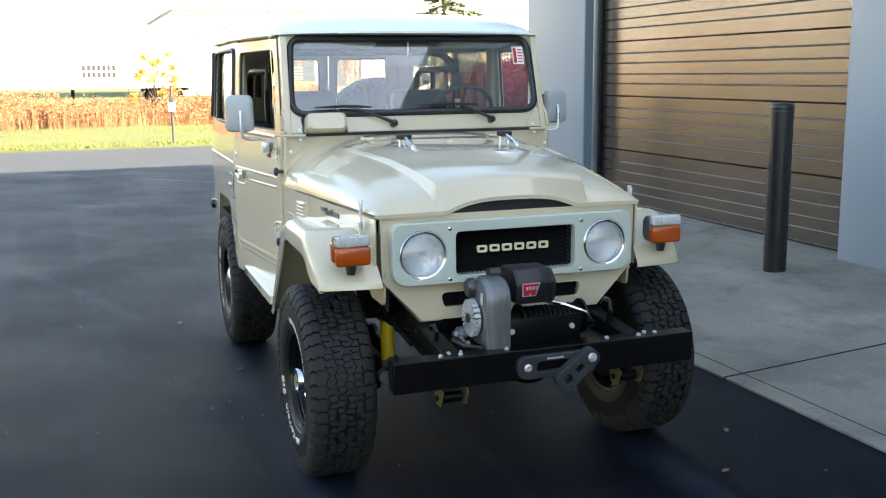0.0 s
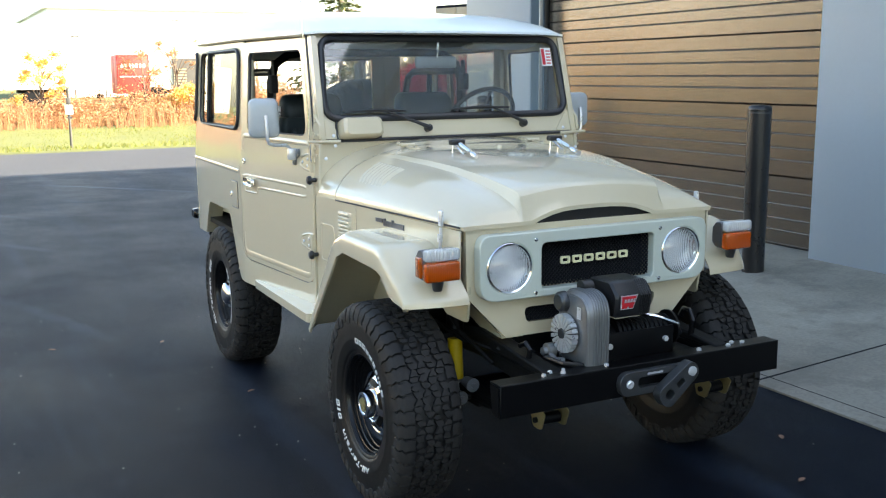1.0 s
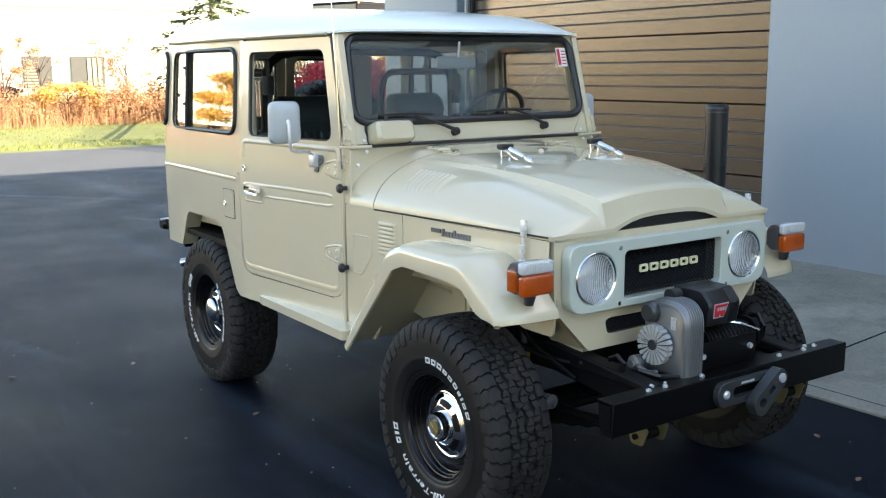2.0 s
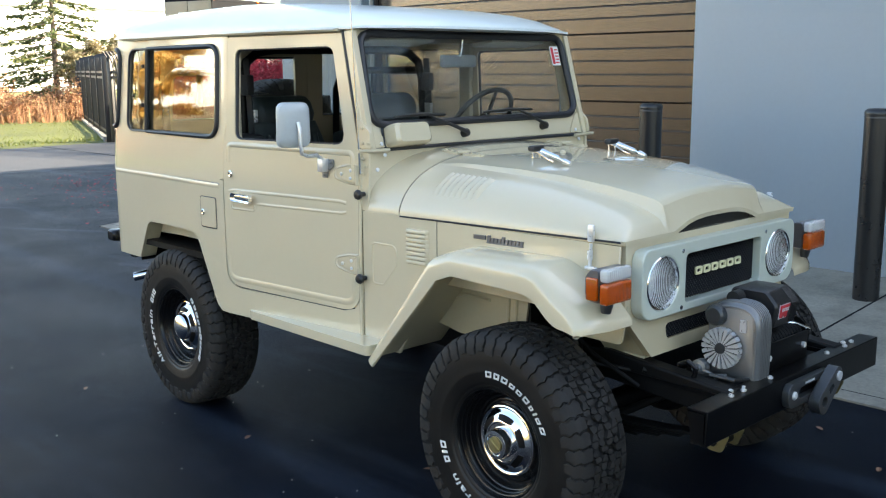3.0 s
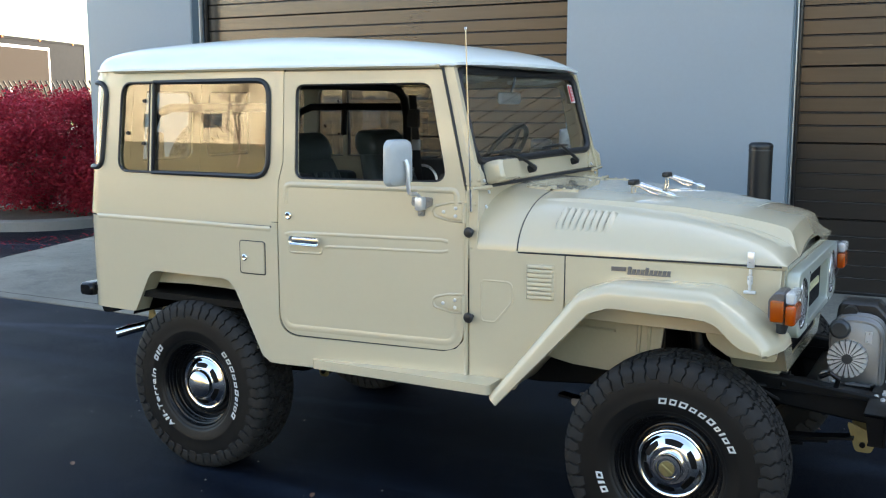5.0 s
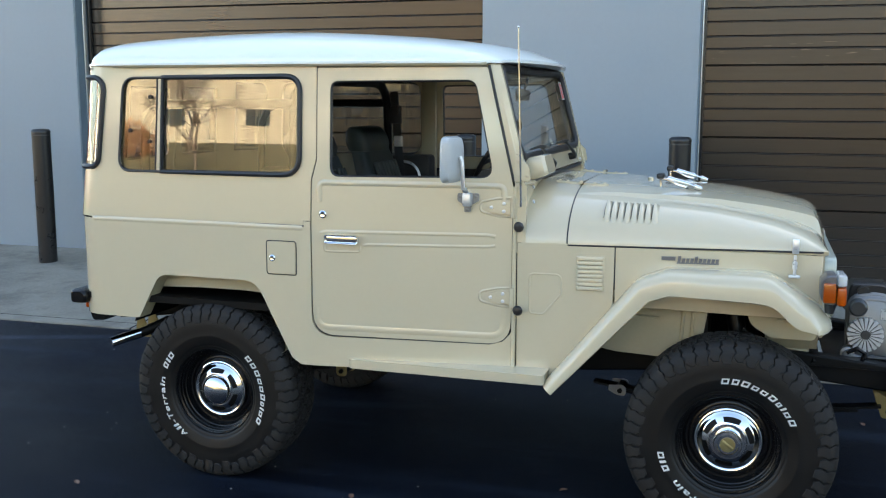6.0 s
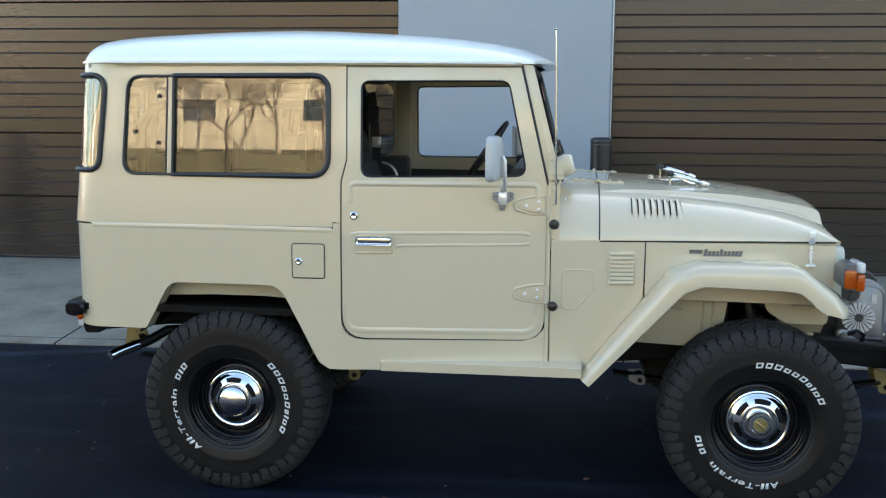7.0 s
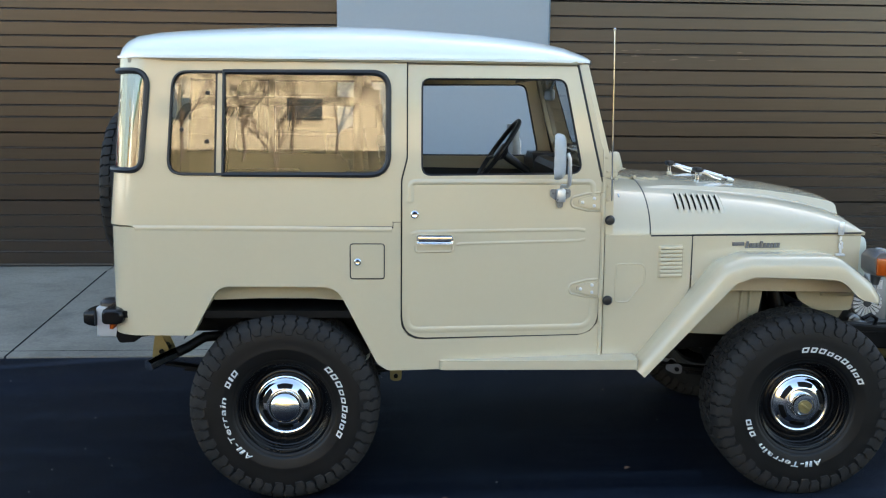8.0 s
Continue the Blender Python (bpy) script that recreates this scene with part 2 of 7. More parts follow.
def tube(bm, pts, r, seg=8, closed=False, flat=1.0):
    """A round or flattened tube along points."""
    pts = [Vector(p) for p in pts]
    n = len(pts)
    rings, up = [], None
    for k, p in enumerate(pts):
        a = pts[(k - 1) % n] if closed or k else p
        b = pts[(k + 1) % n] if closed or k < n - 1 else p
        t = (b - a).normalized()
        if up is None:
            up = t.orthogonal().normalized()
        up = (up - t * up.dot(t)).normalized()
        side = t.cross(up)
        rad = r[k] if isinstance(r, (list, tuple)) else r
        rings.append([p + up * (rad * math.cos(2 * math.pi * j / seg)) + side * (rad * flat * math.sin(2 * math.pi * j / seg)) for j in range(seg)])
    if closed:
        rows = ring_mesh(bm, rings, cap=False)
        # join the last ring to the first by nearest match
        first, last = rows[0], rows[-1]
        off = min(range(seg), key=lambda o: sum((first[(j + o) % seg].co - last[j].co).length for j in range(seg)))
        for j in range(seg):
            bm.faces.new((last[j], last[(j + 1) % seg], first[(j + 1 + off) % seg], first[(j + off) % seg]))
    else:
        ring_mesh(bm, rings)


def lathe(bm, profile, m=Matrix(), seg=48):
    """Turn (radius, height) points round the z axis of m."""
    rows = []
    for r, h in profile:
        if r < 1e-6:
            rows.append([bm.verts.new(m @ Vector((0, 0, h)))])
        else:
            rows.append([bm.verts.new(m @ Vector((r * math.cos(2 * math.pi * k / seg), r * math.sin(2 * math.pi * k / seg), h))) for k in range(seg)])
    for a, b in zip(rows, rows[1:]):
        for k in range(seg):
            j = (k + 1) % seg
            if len(a) == 1 and len(b) == 1:
                continue
            if len(a) == 1:
                bm.faces.new((a[0], b[j], b[k]))
            elif len(b) == 1:
                bm.faces.new((a[k], a[j], b[0]))
            else:
                bm.faces.new((a[k], a[j], b[j], b[k]))


def rpoly(pts, seg=5):
    """A polygon whose corners (a, b, radius) are rounded."""
    out, n = [], len(pts)
    for k, c in enumerate(pts):
        p = Vector(c[:2])
        r = c[2] if len(c) > 2 else 0
        if not r:
            out.append(p)
            continue
        a, b = Vector(pts[k - 1][:2]), Vector(pts[(k + 1) % n][:2])
        u, v = (a - p).normalized(), (b - p).normalized()
        half = math.acos(max(-1, min(1, u.dot(v)))) / 2
        d = min(r / max(math.tan(half), 1e-3), 0.49 * (a - p).length, 0.49 * (b - p).length)
        s, e = p + u * d, p + v * d
        for j in range(seg + 1):
            t = j / seg
            out.append(s * (1 - t) ** 2 + p * 2 * t * (1 - t) + e * t * t)
    return [(q.x, q.y) for q in out]


def sheet(bm, outline, holes, thick, place, cuts_a=(), cuts_b=()):
    """A flat sheet with holes, cut along lines, given thickness and laid out by place(a, b, depth)."""
    tmp = bmesh.new()
    edges = []
    for loop in (outline, *holes):
        vs = [tmp.verts.new((a, b, 0)) for a, b in loop]
        edges += [tmp.edges.new((vs[k], vs[(k + 1) % len(vs)])) for k in range(len(vs))]
    bmesh.ops.triangle_fill(tmp, use_beauty=True, use_dissolve=False, edges=edges, normal=(0, 0, 1))
    for cuts, no in ((cuts_a, (1, 0, 0)), (cuts_b, (0, 1, 0))):
        for c in cuts:
            bmesh.ops.bisect_plane(tmp, geom=tmp.verts[:] + tmp.edges[:] + tmp.faces[:], plane_co=(c * no[0], c * no[1], 0), plane_no=no)
    got = bmesh.ops.extrude_face_region(tmp, geom=tmp.faces[:])
    for v in got["geom"]:
        if isinstance(v, bmesh.types.BMVert):
            v.co.z = -thick
    bmesh.ops.recalc_face_normals(tmp, faces=tmp.faces[:])
    made = {v: bm.verts.new(place(*v.co)) for v in tmp.verts}
    for f in tmp.faces:
        bm.faces.new([made[v] for v in f.verts])
    tmp.free()


def clump(rng, centre, radii, count, size, bm_verts, bm_faces, squash=0.5, shell=0.55):
    """Loose leaves, as small bent quads, strewn through an uneven cloud."""
    for _ in range(count):
        d = Vector((rng.gauss(0, 1), rng.gauss(0, 1), rng.gauss(0, 1))).normalized()
        rr = (shell + (1 - shell) * rng.random()) * (0.80 + 0.32 * noise.noise(d * 2.3 + Vector(centre)))
        p = Vector(centre) + Vector((d.x * radii[0], d.y * radii[1], d.z * radii[2])) * rr
        u = Vector((rng.gauss(0, 1), rng.gauss(0, 1), rng.gauss(0, 1) * squash)).normalized() * size * rng.uniform(0.6, 1.3)
        v = u.cross(Vector((rng.gauss(0, 1), rng.gauss(0, 1), rng.gauss(0, 1)))).normalized() * size * rng.uniform(0.4, 0.7)
        k = len(bm_verts)
        bm_verts += [p - u, p + v, p + u, p - v]
        bm_faces.append((k, k + 1, k + 2, k + 3))


def from_lists(name, verts, faces, material, parent=None, label="", kind=""):
    me = bpy.data.meshes.new(name)
    me.from_pydata(verts, [], faces)
    me.materials.append(material)
    ob = new(name, me)
    ob.parent = parent
    return tagged(ob, label, kind=kind)


# ---- ground ----
WALL_X, DOOR_X, SLAB_X0, SLAB_RISE = 6.17, 6.41, 3.685, 0.155


def slab_z(x):
    return max(0.0, (x - SLAB_X0) / (WALL_X - SLAB_X0)) * SLAB_RISE


bm = bmesh.new()
box(bm, -900, 900, -900, 900, -0.5, -0.06)
tagged(link("ground", bm, GRASS_SOIL, smooth=False), "mown grass and earth reaching to the horizon", "ground", kind="structure")
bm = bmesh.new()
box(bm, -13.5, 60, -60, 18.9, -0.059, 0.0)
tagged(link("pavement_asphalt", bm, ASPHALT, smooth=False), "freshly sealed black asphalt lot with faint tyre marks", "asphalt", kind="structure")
# the paler sunlit colour starts where the building's shadow ends
bm = bmesh.new()
box(bm, -13.5, 60, 18.9, 24.35, -0.059, -0.002)
tagged(link("road_worn", bm, SUNLIT_ASPHALT, smooth=False), "grey asphalt lane along the verge, coloured paler as sunlit", "asphalt", kind="structure")
bm = bmesh.new()
us = np.linspace(-60, 30, 46)
vs = np.array([24.25, 24.42, 25.0, 26.4, 28, 30, 32, 34.5])
rows = [[bm.verts.new((x, y, -0.006 + 0.075 * min(1, (y - 24.25) / 1.6) + 0.03 * noise.noise(Vector((x * 0.4, y * 0.4, 0))) * min(1, (y - 24.25)) + 0.02 * noise.noise(Vector((x * 3.1, y * 3, 5))))) for x in us] for y in vs]
for a, b in zip(rows, rows[1:]):
    for k in range(len(us) - 1):
        bm.faces.new((a[k], a[k + 1], b[k + 1], b[k]))
tagged(link("grass_verge", bm, GRASS_SOIL), "sunlit green and yellow grass verge beyond the asphalt", "grass", kind="structure")
rng = random.Random(4)
gv, gf = [], []
for _ in range(34000):
    x, y = rng.uniform(-9, 15), 24.45 + 10 * rng.random()
    h, a, w = rng.uniform(0.03, 0.085), rng.uniform(0, 6.28), rng.uniform(0.008, 0.018)
    lean = Vector((rng.gauss(0, 0.03), rng.gauss(0, 0.03), 0))
    p = Vector((x, y, 0.03))
    s = Vector((math.cos(a), math.sin(a), 0)) * w
    k = len(gv)
    gv += [p - s, p + s, p + lean + Vector((0, 0, h))]
    gf.append((k, k + 1, k + 2))
from_lists("grass_blades", gv, gf, GRASS_BLADE, label="short green and straw-coloured grass blades on the verge", kind="stuff")

# pale grit lying about on the asphalt
rng = random.Random(23)
gv, gf = [], []
for _ in range(900):
    p = Vector((rng.uniform(-9, 3.5), 1.5 + 18 * rng.random(), 0.001))
    s, a = rng.uniform(0.003, 0.008), rng.uniform(0, 6.28)
    u, v = Vector((math.cos(a), math.sin(a), 0)) * s, Vector((-math.sin(a), math.cos(a), 0)) * s * 0.7
    k = len(gv)
    gv += [p - u, p - v, p + u, p + v, p + Vector((0, 0, s * 0.8))]
    gf += [(k, k + 1, k + 4), (k + 1, k + 2, k + 4), (k + 2, k + 3, k + 4), (k + 3, k, k + 4)]
from_lists("grit", gv, gf, KERB, label="pale grit scattered over the black asphalt", kind="stuff")

# sloping apron of concrete bays in front of the doors
apron = tagged(new("pavement_apron"), "grey broom-finished concrete apron with dark joints", "apron", kind="structure")
JOINTS = [-16.0, -11.9, -7.9, -3.85, 0.2, 4.27, 8.27, 12.12]
for y0, y1 in zip(JOINTS, JOINTS[1:]):
    bm = bmesh.new()
    ring_mesh(bm, [[(SLAB_X0, y, -0.05), (SLAB_X0, y, 0.012), (WALL_X, y, SLAB_RISE + 0.006), (DOOR_X + 0.15, y, SLAB_RISE + 0.010), (DOOR_X + 0.15, y, -0.05)] for y in (y0 + 0.006, y1 - 0.006)])
    part("bay", bm, CONCRETE, apron, smooth=False, bevel=0.003)
    # tooled line along the outer edge, and dark filler in the joint
    bm = bmesh.new()
    ring_mesh(bm, [[(SLAB_X0 + 0.122 + a, y, 0.0122 + (0.122 + a) / (WALL_X - SLAB_X0) * (SLAB_RISE - 0.006) + h) for a, h in ((-0.003, -0.004), (0.003, -0.004), (0.003, 0.0007), (-0.003, 0.0007))] for y in (y0 + 0.006, y1 - 0.006)])
    part("tooled_line", bm, TRAILER_BLACK, apron, smooth=False)
    bm = bmesh.new()
    ring_mesh(bm, [[(x, y, z) for y, z in ((y1 - 0.0075, -0.05), (y1 - 0.0075, zt), (y1 + 0.0075, zt), (y1 + 0.0075, -0.05))] for x, zt in ((SLAB_X0 + 0.001, 0.0127), (WALL_X, SLAB_RISE + 0.0067))])
    part("joint_filler", bm, TRAILER_BLACK, apron, smooth=False)

# ---- the building: tilt-up walls, recessed sectional doors ----
WALL_TOP = 6.6
bays = [(-6.25, -4.35), (-0.05 - 1.86, -0.05), (4.25, 6.16), (10.46, 12.0)]
names = ["wall_end_south", "wall_pier_south", "wall_pier_middle", "wall_pier_north"]
doors = [(-4.35, -1.91), (-0.05, 4.25), (6.16, 10.46)]
for (y0, y1), nm in zip(bays, names):
    bm = bmesh.new()
    box(bm, WALL_X, WALL_X + 0.34, y0, y1, SLAB_RISE - 0.02, WALL_TOP, 0.012)
    w = tagged(link(nm, bm, WALL), "smooth blue-grey painted concrete wall pier", "wall", kind="structure")
bm = bmesh.new()
box(bm, WALL_X + 0.004, WALL_X + 0.34, -6.25, 12.0, 4.45, WALL_TOP - 0.004)
tagged(link("wall_lintel", bm, WALL), "blue-grey painted concrete wall over the doors", "wall", kind="structure")
bm = bmesh.new()
box(bm, WALL_X + 0.34, 42, 11.7, 12.0, -0.05, WALL_TOP)
box(bm, WALL_X + 0.34, 42, -6.25, -5.95, -0.05, WALL_TOP)
box(bm, 41.7, 42, -5.95, 11.7, -0.05, WALL_TOP)
tagged(link("wall_rear", bm, WALL), "blue-grey painted concrete side and rear walls", "wall", kind="structure")
bm = bmesh.new()
box(bm, WALL_X + 0.02, 41.9, -6.2, 11.95, WALL_TOP, WALL_TOP + 0.25)
tagged(link("roof_flat", bm, ROOFING), "flat grey roof with low parapet", "roof", kind="structure")
# an unseen neighbouring wing, added to shade the lot and darken the windscreen's reflection
bm = bmesh.new()
box(bm, WALL_X + 0.2, 42, -60, -6.3, -0.05, 8.6)
tagged(link("wall_south_wing", bm, WALL), "unseen blue-grey wing added to keep the lot in shade", "wall", kind="structure")

SECTION = 0.622


def sectional_door(nm, y0, y1):
    d = tagged(new(nm), "bronze-brown ribbed steel sectional garage door, closed", "garage door", kind="structure")
    z = SLAB_RISE + 0.006
    k = 0
    while z < 4.40:
        bm = bmesh.new()
        prof = []
        a = z
        for r in (0.229, 0.171, 0.200, 0.179, 0.221):
            e = a + r * SECTION
            prof += [(0.012, a + 0.002), (0.0, a + 0.010), (0.0, e - 0.008), (0.010, e - 0.003)]
            a = e
        prof = [(0.024, z + 0.0005), *prof, (0.024, z + SECTION - 0.0005)]
        top = min(z + SECTION, 4.44)
        rows = [[bm.verts.new((DOOR_X + a, y, min(b, top))) for a, b in prof] for y in (y0 + 0.002, y1 - 0.002)]
        for j in range(len(prof) - 1):
            bm.faces.new((rows[0][j], rows[0][j + 1], rows[1][j + 1], rows[1][j]))
        part("door_section", bm, DOOR_STEEL, d, smooth=False)
        z += SECTION
    bm = bmesh.new()
    box(bm, DOOR_X + 0.03, DOOR_X + 0.06, y0, y1, SLAB_RISE, 4.45)
    part("door_core", bm, STEEL_DARK, d)
    bm = bmesh.new()
    box(bm, DOOR_X - 0.006, DOOR_X + 0.02, y0 + 0.01, y1 - 0.01, SLAB_RISE + 0.010, SLAB_RISE + 0.035, 0.006)
    part("bottom_seal", bm, BOLLARD_BLACK, d, "black rubber bottom seal")
    # jamb lining and track cover at the north side, with a pale conduit
    bm = bmesh.new()
    box(bm, WALL_X + 0.012, DOOR_X + 0.05, y1 - 0.012, y1 - 0.001, SLAB_RISE, 4.44)
    part("jamb", bm, REVEAL, d, "dark blue-grey painted door jamb")
    bm = bmesh.new()
    box(bm, DOOR_X - 0.05, DOOR_X - 0.008, y1 - 0.045, y1 - 0.014, SLAB_RISE, 4.44, 0.006)
    part("side_seal", bm, BOLLARD_BLACK, d, "black rubber side seal")
    bm = bmesh.new()
    box(bm, WALL_X + 0.115, WALL_X + 0.165, y1 - 0.026, y1 - 0.013, SLAB_RISE, 4.44, 0.005, 3)
    part("track_flange", bm, GALV, d, "pale galvanised track flange")
    return d


for k, (y0, y1) in enumerate(doors):
    sectional_door("door_%d" % (k + 1), y0, y1)


def bollard(x, y):
    b = thing("bollard", "black plastic-sleeved round safety bollard on the apron", "bollard", (x, y, slab_z(x) - 0.005), "bollards by the doors")
    bm = bmesh.new()
    lathe(bm, [(0.0, 0.0), (0.088, 0.0), (0.088, 1.285), (0.091, 1.288), (0.091, 1.300), (0.087, 1.312), (0.070, 1.325), (0.0, 1.330)], seg=40)
    part("sleeve", bm, BOLLARD_BLACK, b)
    bm = bmesh.new()
    lathe(bm, [(0.0895, 1.262), (0.0905, 1.264), (0.0905, 1.270), (0.0895, 1.272)], seg=40)
    part("cap_seam", bm, STEEL_DARK, b)
    return b


for x, y in ((5.55, 0.0), (5.55, 4.35), (5.535, 6.14), (5.55, 10.45)):
    bollard(x, y)


# ---- the parked off-road vehicle: x to its left, y to its rear, z up, from the ground under the rear axle ----
PAINT = mat("beige_paint", (0.580, 0.502, 0.350), 0.27, var=0.02, scale=2.5, fine=40, coat=1.0, rvar=0.004)
WHITE_PAINT = mat("white_roof_paint", (0.80, 0.85, 0.82), 0.33, var=0.015, scale=2.5, fine=40, coat=0.8, rvar=0.01)
BEZEL_PAINT = mat("pale_bezel_paint", (0.50, 0.54, 0.47), 0.32, var=0.02, scale=6, fine=60, coat=0.6, rvar=0.01)
TREAD_RUBBER = mat("dusty_tread_rubber", (0.0185, 0.0170, 0.0160), 0.70, var=0.35, scale=14, fine=150, bump=0.0015, bscale=260, rvar=0.05, spec=0.3)
RUBBER = mat("tyre_rubber", (0.0046, 0.0045, 0.0047), 0.44, var=0.35, scale=9, fine=120, bump=0.0006, bscale=260, rvar=0.06, spec=0.32)
SIDEWALL_WHITE = mat("raised_white_rubber", (0.70, 0.70, 0.68), 0.6, var=0.06, scale=30)
GLOSS_BLACK = mat("gloss_black_steel", (0.0045, 0.0045, 0.005), 0.24, var=0.1, scale=8, spec=0.32)
SATIN_BLACK = mat("satin_black_steel", (0.0028, 0.0028, 0.0032), 0.34, var=0.15, scale=10, fine=90, bump=0.0003, bscale=200, spec=0.16)
CHASSIS = mat("chassis_black", (0.0045, 0.0045, 0.0046), 0.5, var=0.3, scale=8, fine=60, bump=0.001, bscale=80, spec=0.15)
CHROME = mat("chrome", (0.82, 0.83, 0.84), 0.06, 1.0, var=0.02, scale=20, rvar=0.02)
REFLECTOR = mat("silvered_reflector", (0.97, 0.98, 0.99), 0.30, 0.25, var=0.03, scale=30, bump=0.004, bscale=40)
ALLOY = mat("cast_aluminium", (0.20, 0.205, 0.21), 0.36, 0.6, var=0.08, scale=12, fine=160, bump=0.0005, bscale=260)
BRIGHT_ALLOY = mat("bright_aluminium", (0.68, 0.69, 0.70), 0.30, 0.55, var=0.05, scale=20)
DARK_ALLOY = mat("dark_anodised", (0.070, 0.074, 0.078), 0.34, 0.6, var=0.06, scale=16, fine=120)
ZINC = mat("yellow_zinc", (0.34, 0.28, 0.13), 0.36, 0.75, var=0.15, scale=20)
YELLOW = mat("yellow_shock_paint", (0.75, 0.50, 0.01), 0.35, var=0.04, scale=20)
GASKET = mat("black_window_rubber", (0.016, 0.017, 0.021), 0.42, var=0.1, scale=14)
PLASTIC = mat("black_plastic", (0.013, 0.013, 0.014), 0.36, var=0.12, scale=20, bump=0.0004, bscale=500)
MIRROR_GREY = mat("grey_mirror_shell", (0.42, 0.45, 0.46), 0.35, var=0.04, scale=16, coat=0.3)
VINYL = mat("dark_green_vinyl", (0.020, 0.030, 0.030), 0.45, var=0.15, scale=10, fine=90, bump=0.0008, bscale=300)
TRIM_BLACK = mat("black_trim_board", (0.016, 0.016, 0.017), 0.6, var=0.15, scale=8)
VISOR = mat("pale_visor_vinyl", (0.72, 0.70, 0.62), 0.6, var=0.05, scale=8)
HEADLINER = mat("cream_headliner", (0.36, 0.33, 0.26), 0.7, var=0.06, scale=6)
# body beige cut by a third: shade painted into recessed panels and drip rail
BEIGE_IN_SHADE = mat("beige_inner_paint", (0.40, 0.355, 0.24), 0.45, var=0.06, scale=4)
CREAM_LETTER = mat("cream_letters", (0.72, 0.68, 0.42), 0.4, var=0.03)
BADGE_GREY = mat("badge_metal", (0.16, 0.16, 0.17), 0.35, 0.7, var=0.1, scale=60)
RED_ENAMEL = mat("red_enamel", (0.55, 0.02, 0.03), 0.35, var=0.05)
CLEAR = glass("window_glass", (0.92, 0.95, 0.94), 1.72)
SHADED = glass("tinted_glass", (0.74, 0.75, 0.70), 1.85)


def lens(name, col, rough=0.12, trans=0.75, ribs=42, depth=0.35):
    m = bpy.data.materials.new(name)
    m.use_nodes = True
    nt = m.node_tree
    b = nt.nodes["Principled BSDF"]
    b.inputs["Base Color"].default_value = (*col, 1)
    b.inputs["Roughness"].default_value = rough
    b.inputs["Transmission Weight"].default_value = trans
    b.inputs["Coat Weight"].default_value = 0.6
    co, wv, bp = nt.nodes.new("ShaderNodeTexCoord"), nt.nodes.new("ShaderNodeTexWave"), nt.nodes.new("ShaderNodeBump")
    wv.inputs["Scale"].default_value = ribs
    bp.inputs["Strength"].default_value, bp.inputs["Distance"].default_value = depth, 0.002
    nt.links.new(co.outputs["Object"], wv.inputs["Vector"])
    nt.links.new(wv.outputs["Fac"], bp.inputs["Height"])
    nt.links.new(bp.outputs["Normal"], b.inputs["Normal"])
    return m


AMBER = lens("amber_lens", (0.80, 0.130, 0.002), 0.06, 0.55)
CLEAR_LENS = lens("clear_lens", (0.93, 0.94, 0.93), 0.06, 0.55, 30, 0.8)
LAMP_GLASS = lens("headlamp_glass", (0.98, 0.99, 1.0), 0.05, 1.0, 34, 0.45)

truck = put(tagged(new("off_road_vehicle"), "beige two-door off-road vehicle with white hardtop, parked on asphalt", "car"), (2.058, 6.174, 0))
# parked slightly askew to the building
TURN = Matrix.Translation((2.058, 6.174 - 2.66, 0)) @ Matrix.Rotation(radians(-1.3), 4, "Z") @ Matrix.Translation((0, 2.66, 0))
truck.location, truck.rotation_euler = TURN.translation, TURN.to_euler()


def plan(y):
    """Half the body's width: parallel tub, then a taper past the doors to the nose."""
    if y >= -0.51:
        return 0.846
    if y >= -1.40:
        return 0.846 + (y + 0.51) / 0.89 * 0.118
    return 0.728 + (y + 1.40) / 1.22 * 0.141


def half(y, z):
    return plan(y) - max(0.0, z - 1.2) * 0.058


CORNER_Y, CORNER_R = 0.585, 0.145


def side(s):
    """Lays (length, height, depth) on the body side s (-1 is its right), bent round the rear corner."""
    def place(a, z, d=0.0):
        lean = ((0.012 if z > 1.189 else 0.0) - 0.08 * max(0.0, z - 1.19)) * max(0.0, min(1.0, (a - 0.1) / 0.4))
        if a <= CORNER_Y:
            return Vector((s * (half(a, z) + d), a + lean, z))
        w, t = half(CORNER_Y, z) - CORNER_R, (a - CORNER_Y) / CORNER_R
        if t <= math.pi / 2:
            r = CORNER_R + d
            return Vector((s * (w + r * math.cos(t)), CORNER_Y + r * math.sin(t) + lean, z))
        return Vector((s * (w - (t - math.pi / 2) * CORNER_R), CORNER_Y + CORNER_R + d + lean, z))
    return place


BENDS = [CORNER_Y + CORNER_R * k * math.pi / 16 for k in range(9)]
A_END = CORNER_Y + CORNER_R * math.pi / 2


def bead(bm, place, path, width=0.018, height=0.006, closed=False, lift=0.0):
    """A raised pressed bead along a path on a body side."""
    pts = [Vector((*p, 0)) for p in path]
    rows, n = [], len(pts)
    for k, p in enumerate(pts):
        a, b = pts[(k - 1) % n if closed else max(0, k - 1)], pts[(k + 1) % n if closed else min(n - 1, k + 1)]
        t = (b - a).normalized()
        q = Vector((-t.y, t.x, 0))
        rows.append([bm.verts.new(place(*(p + q * (width * o)).xy, lift + height * h)) for o, h in ((-0.5, -0.15), (-0.3, 0.6), (0, 1), (0.3, 0.6), (0.5, -0.15))])
    m = n if closed else n - 1
    for k in range(m):
        a, b = rows[k], rows[(k + 1) % n]
        for j in range(4):
            bm.faces.new((a[j], a[j + 1], b[j + 1], b[j]))


def on(place, path, lift=0.0):
    return [place(a, b, lift) for a, b in path]


QUARTER = [(0.468, 1.412, 0.065), (-0.455, 1.412, 0.085), (-0.455, 1.836, 0.07), (0.468, 1.832, 0.065)]
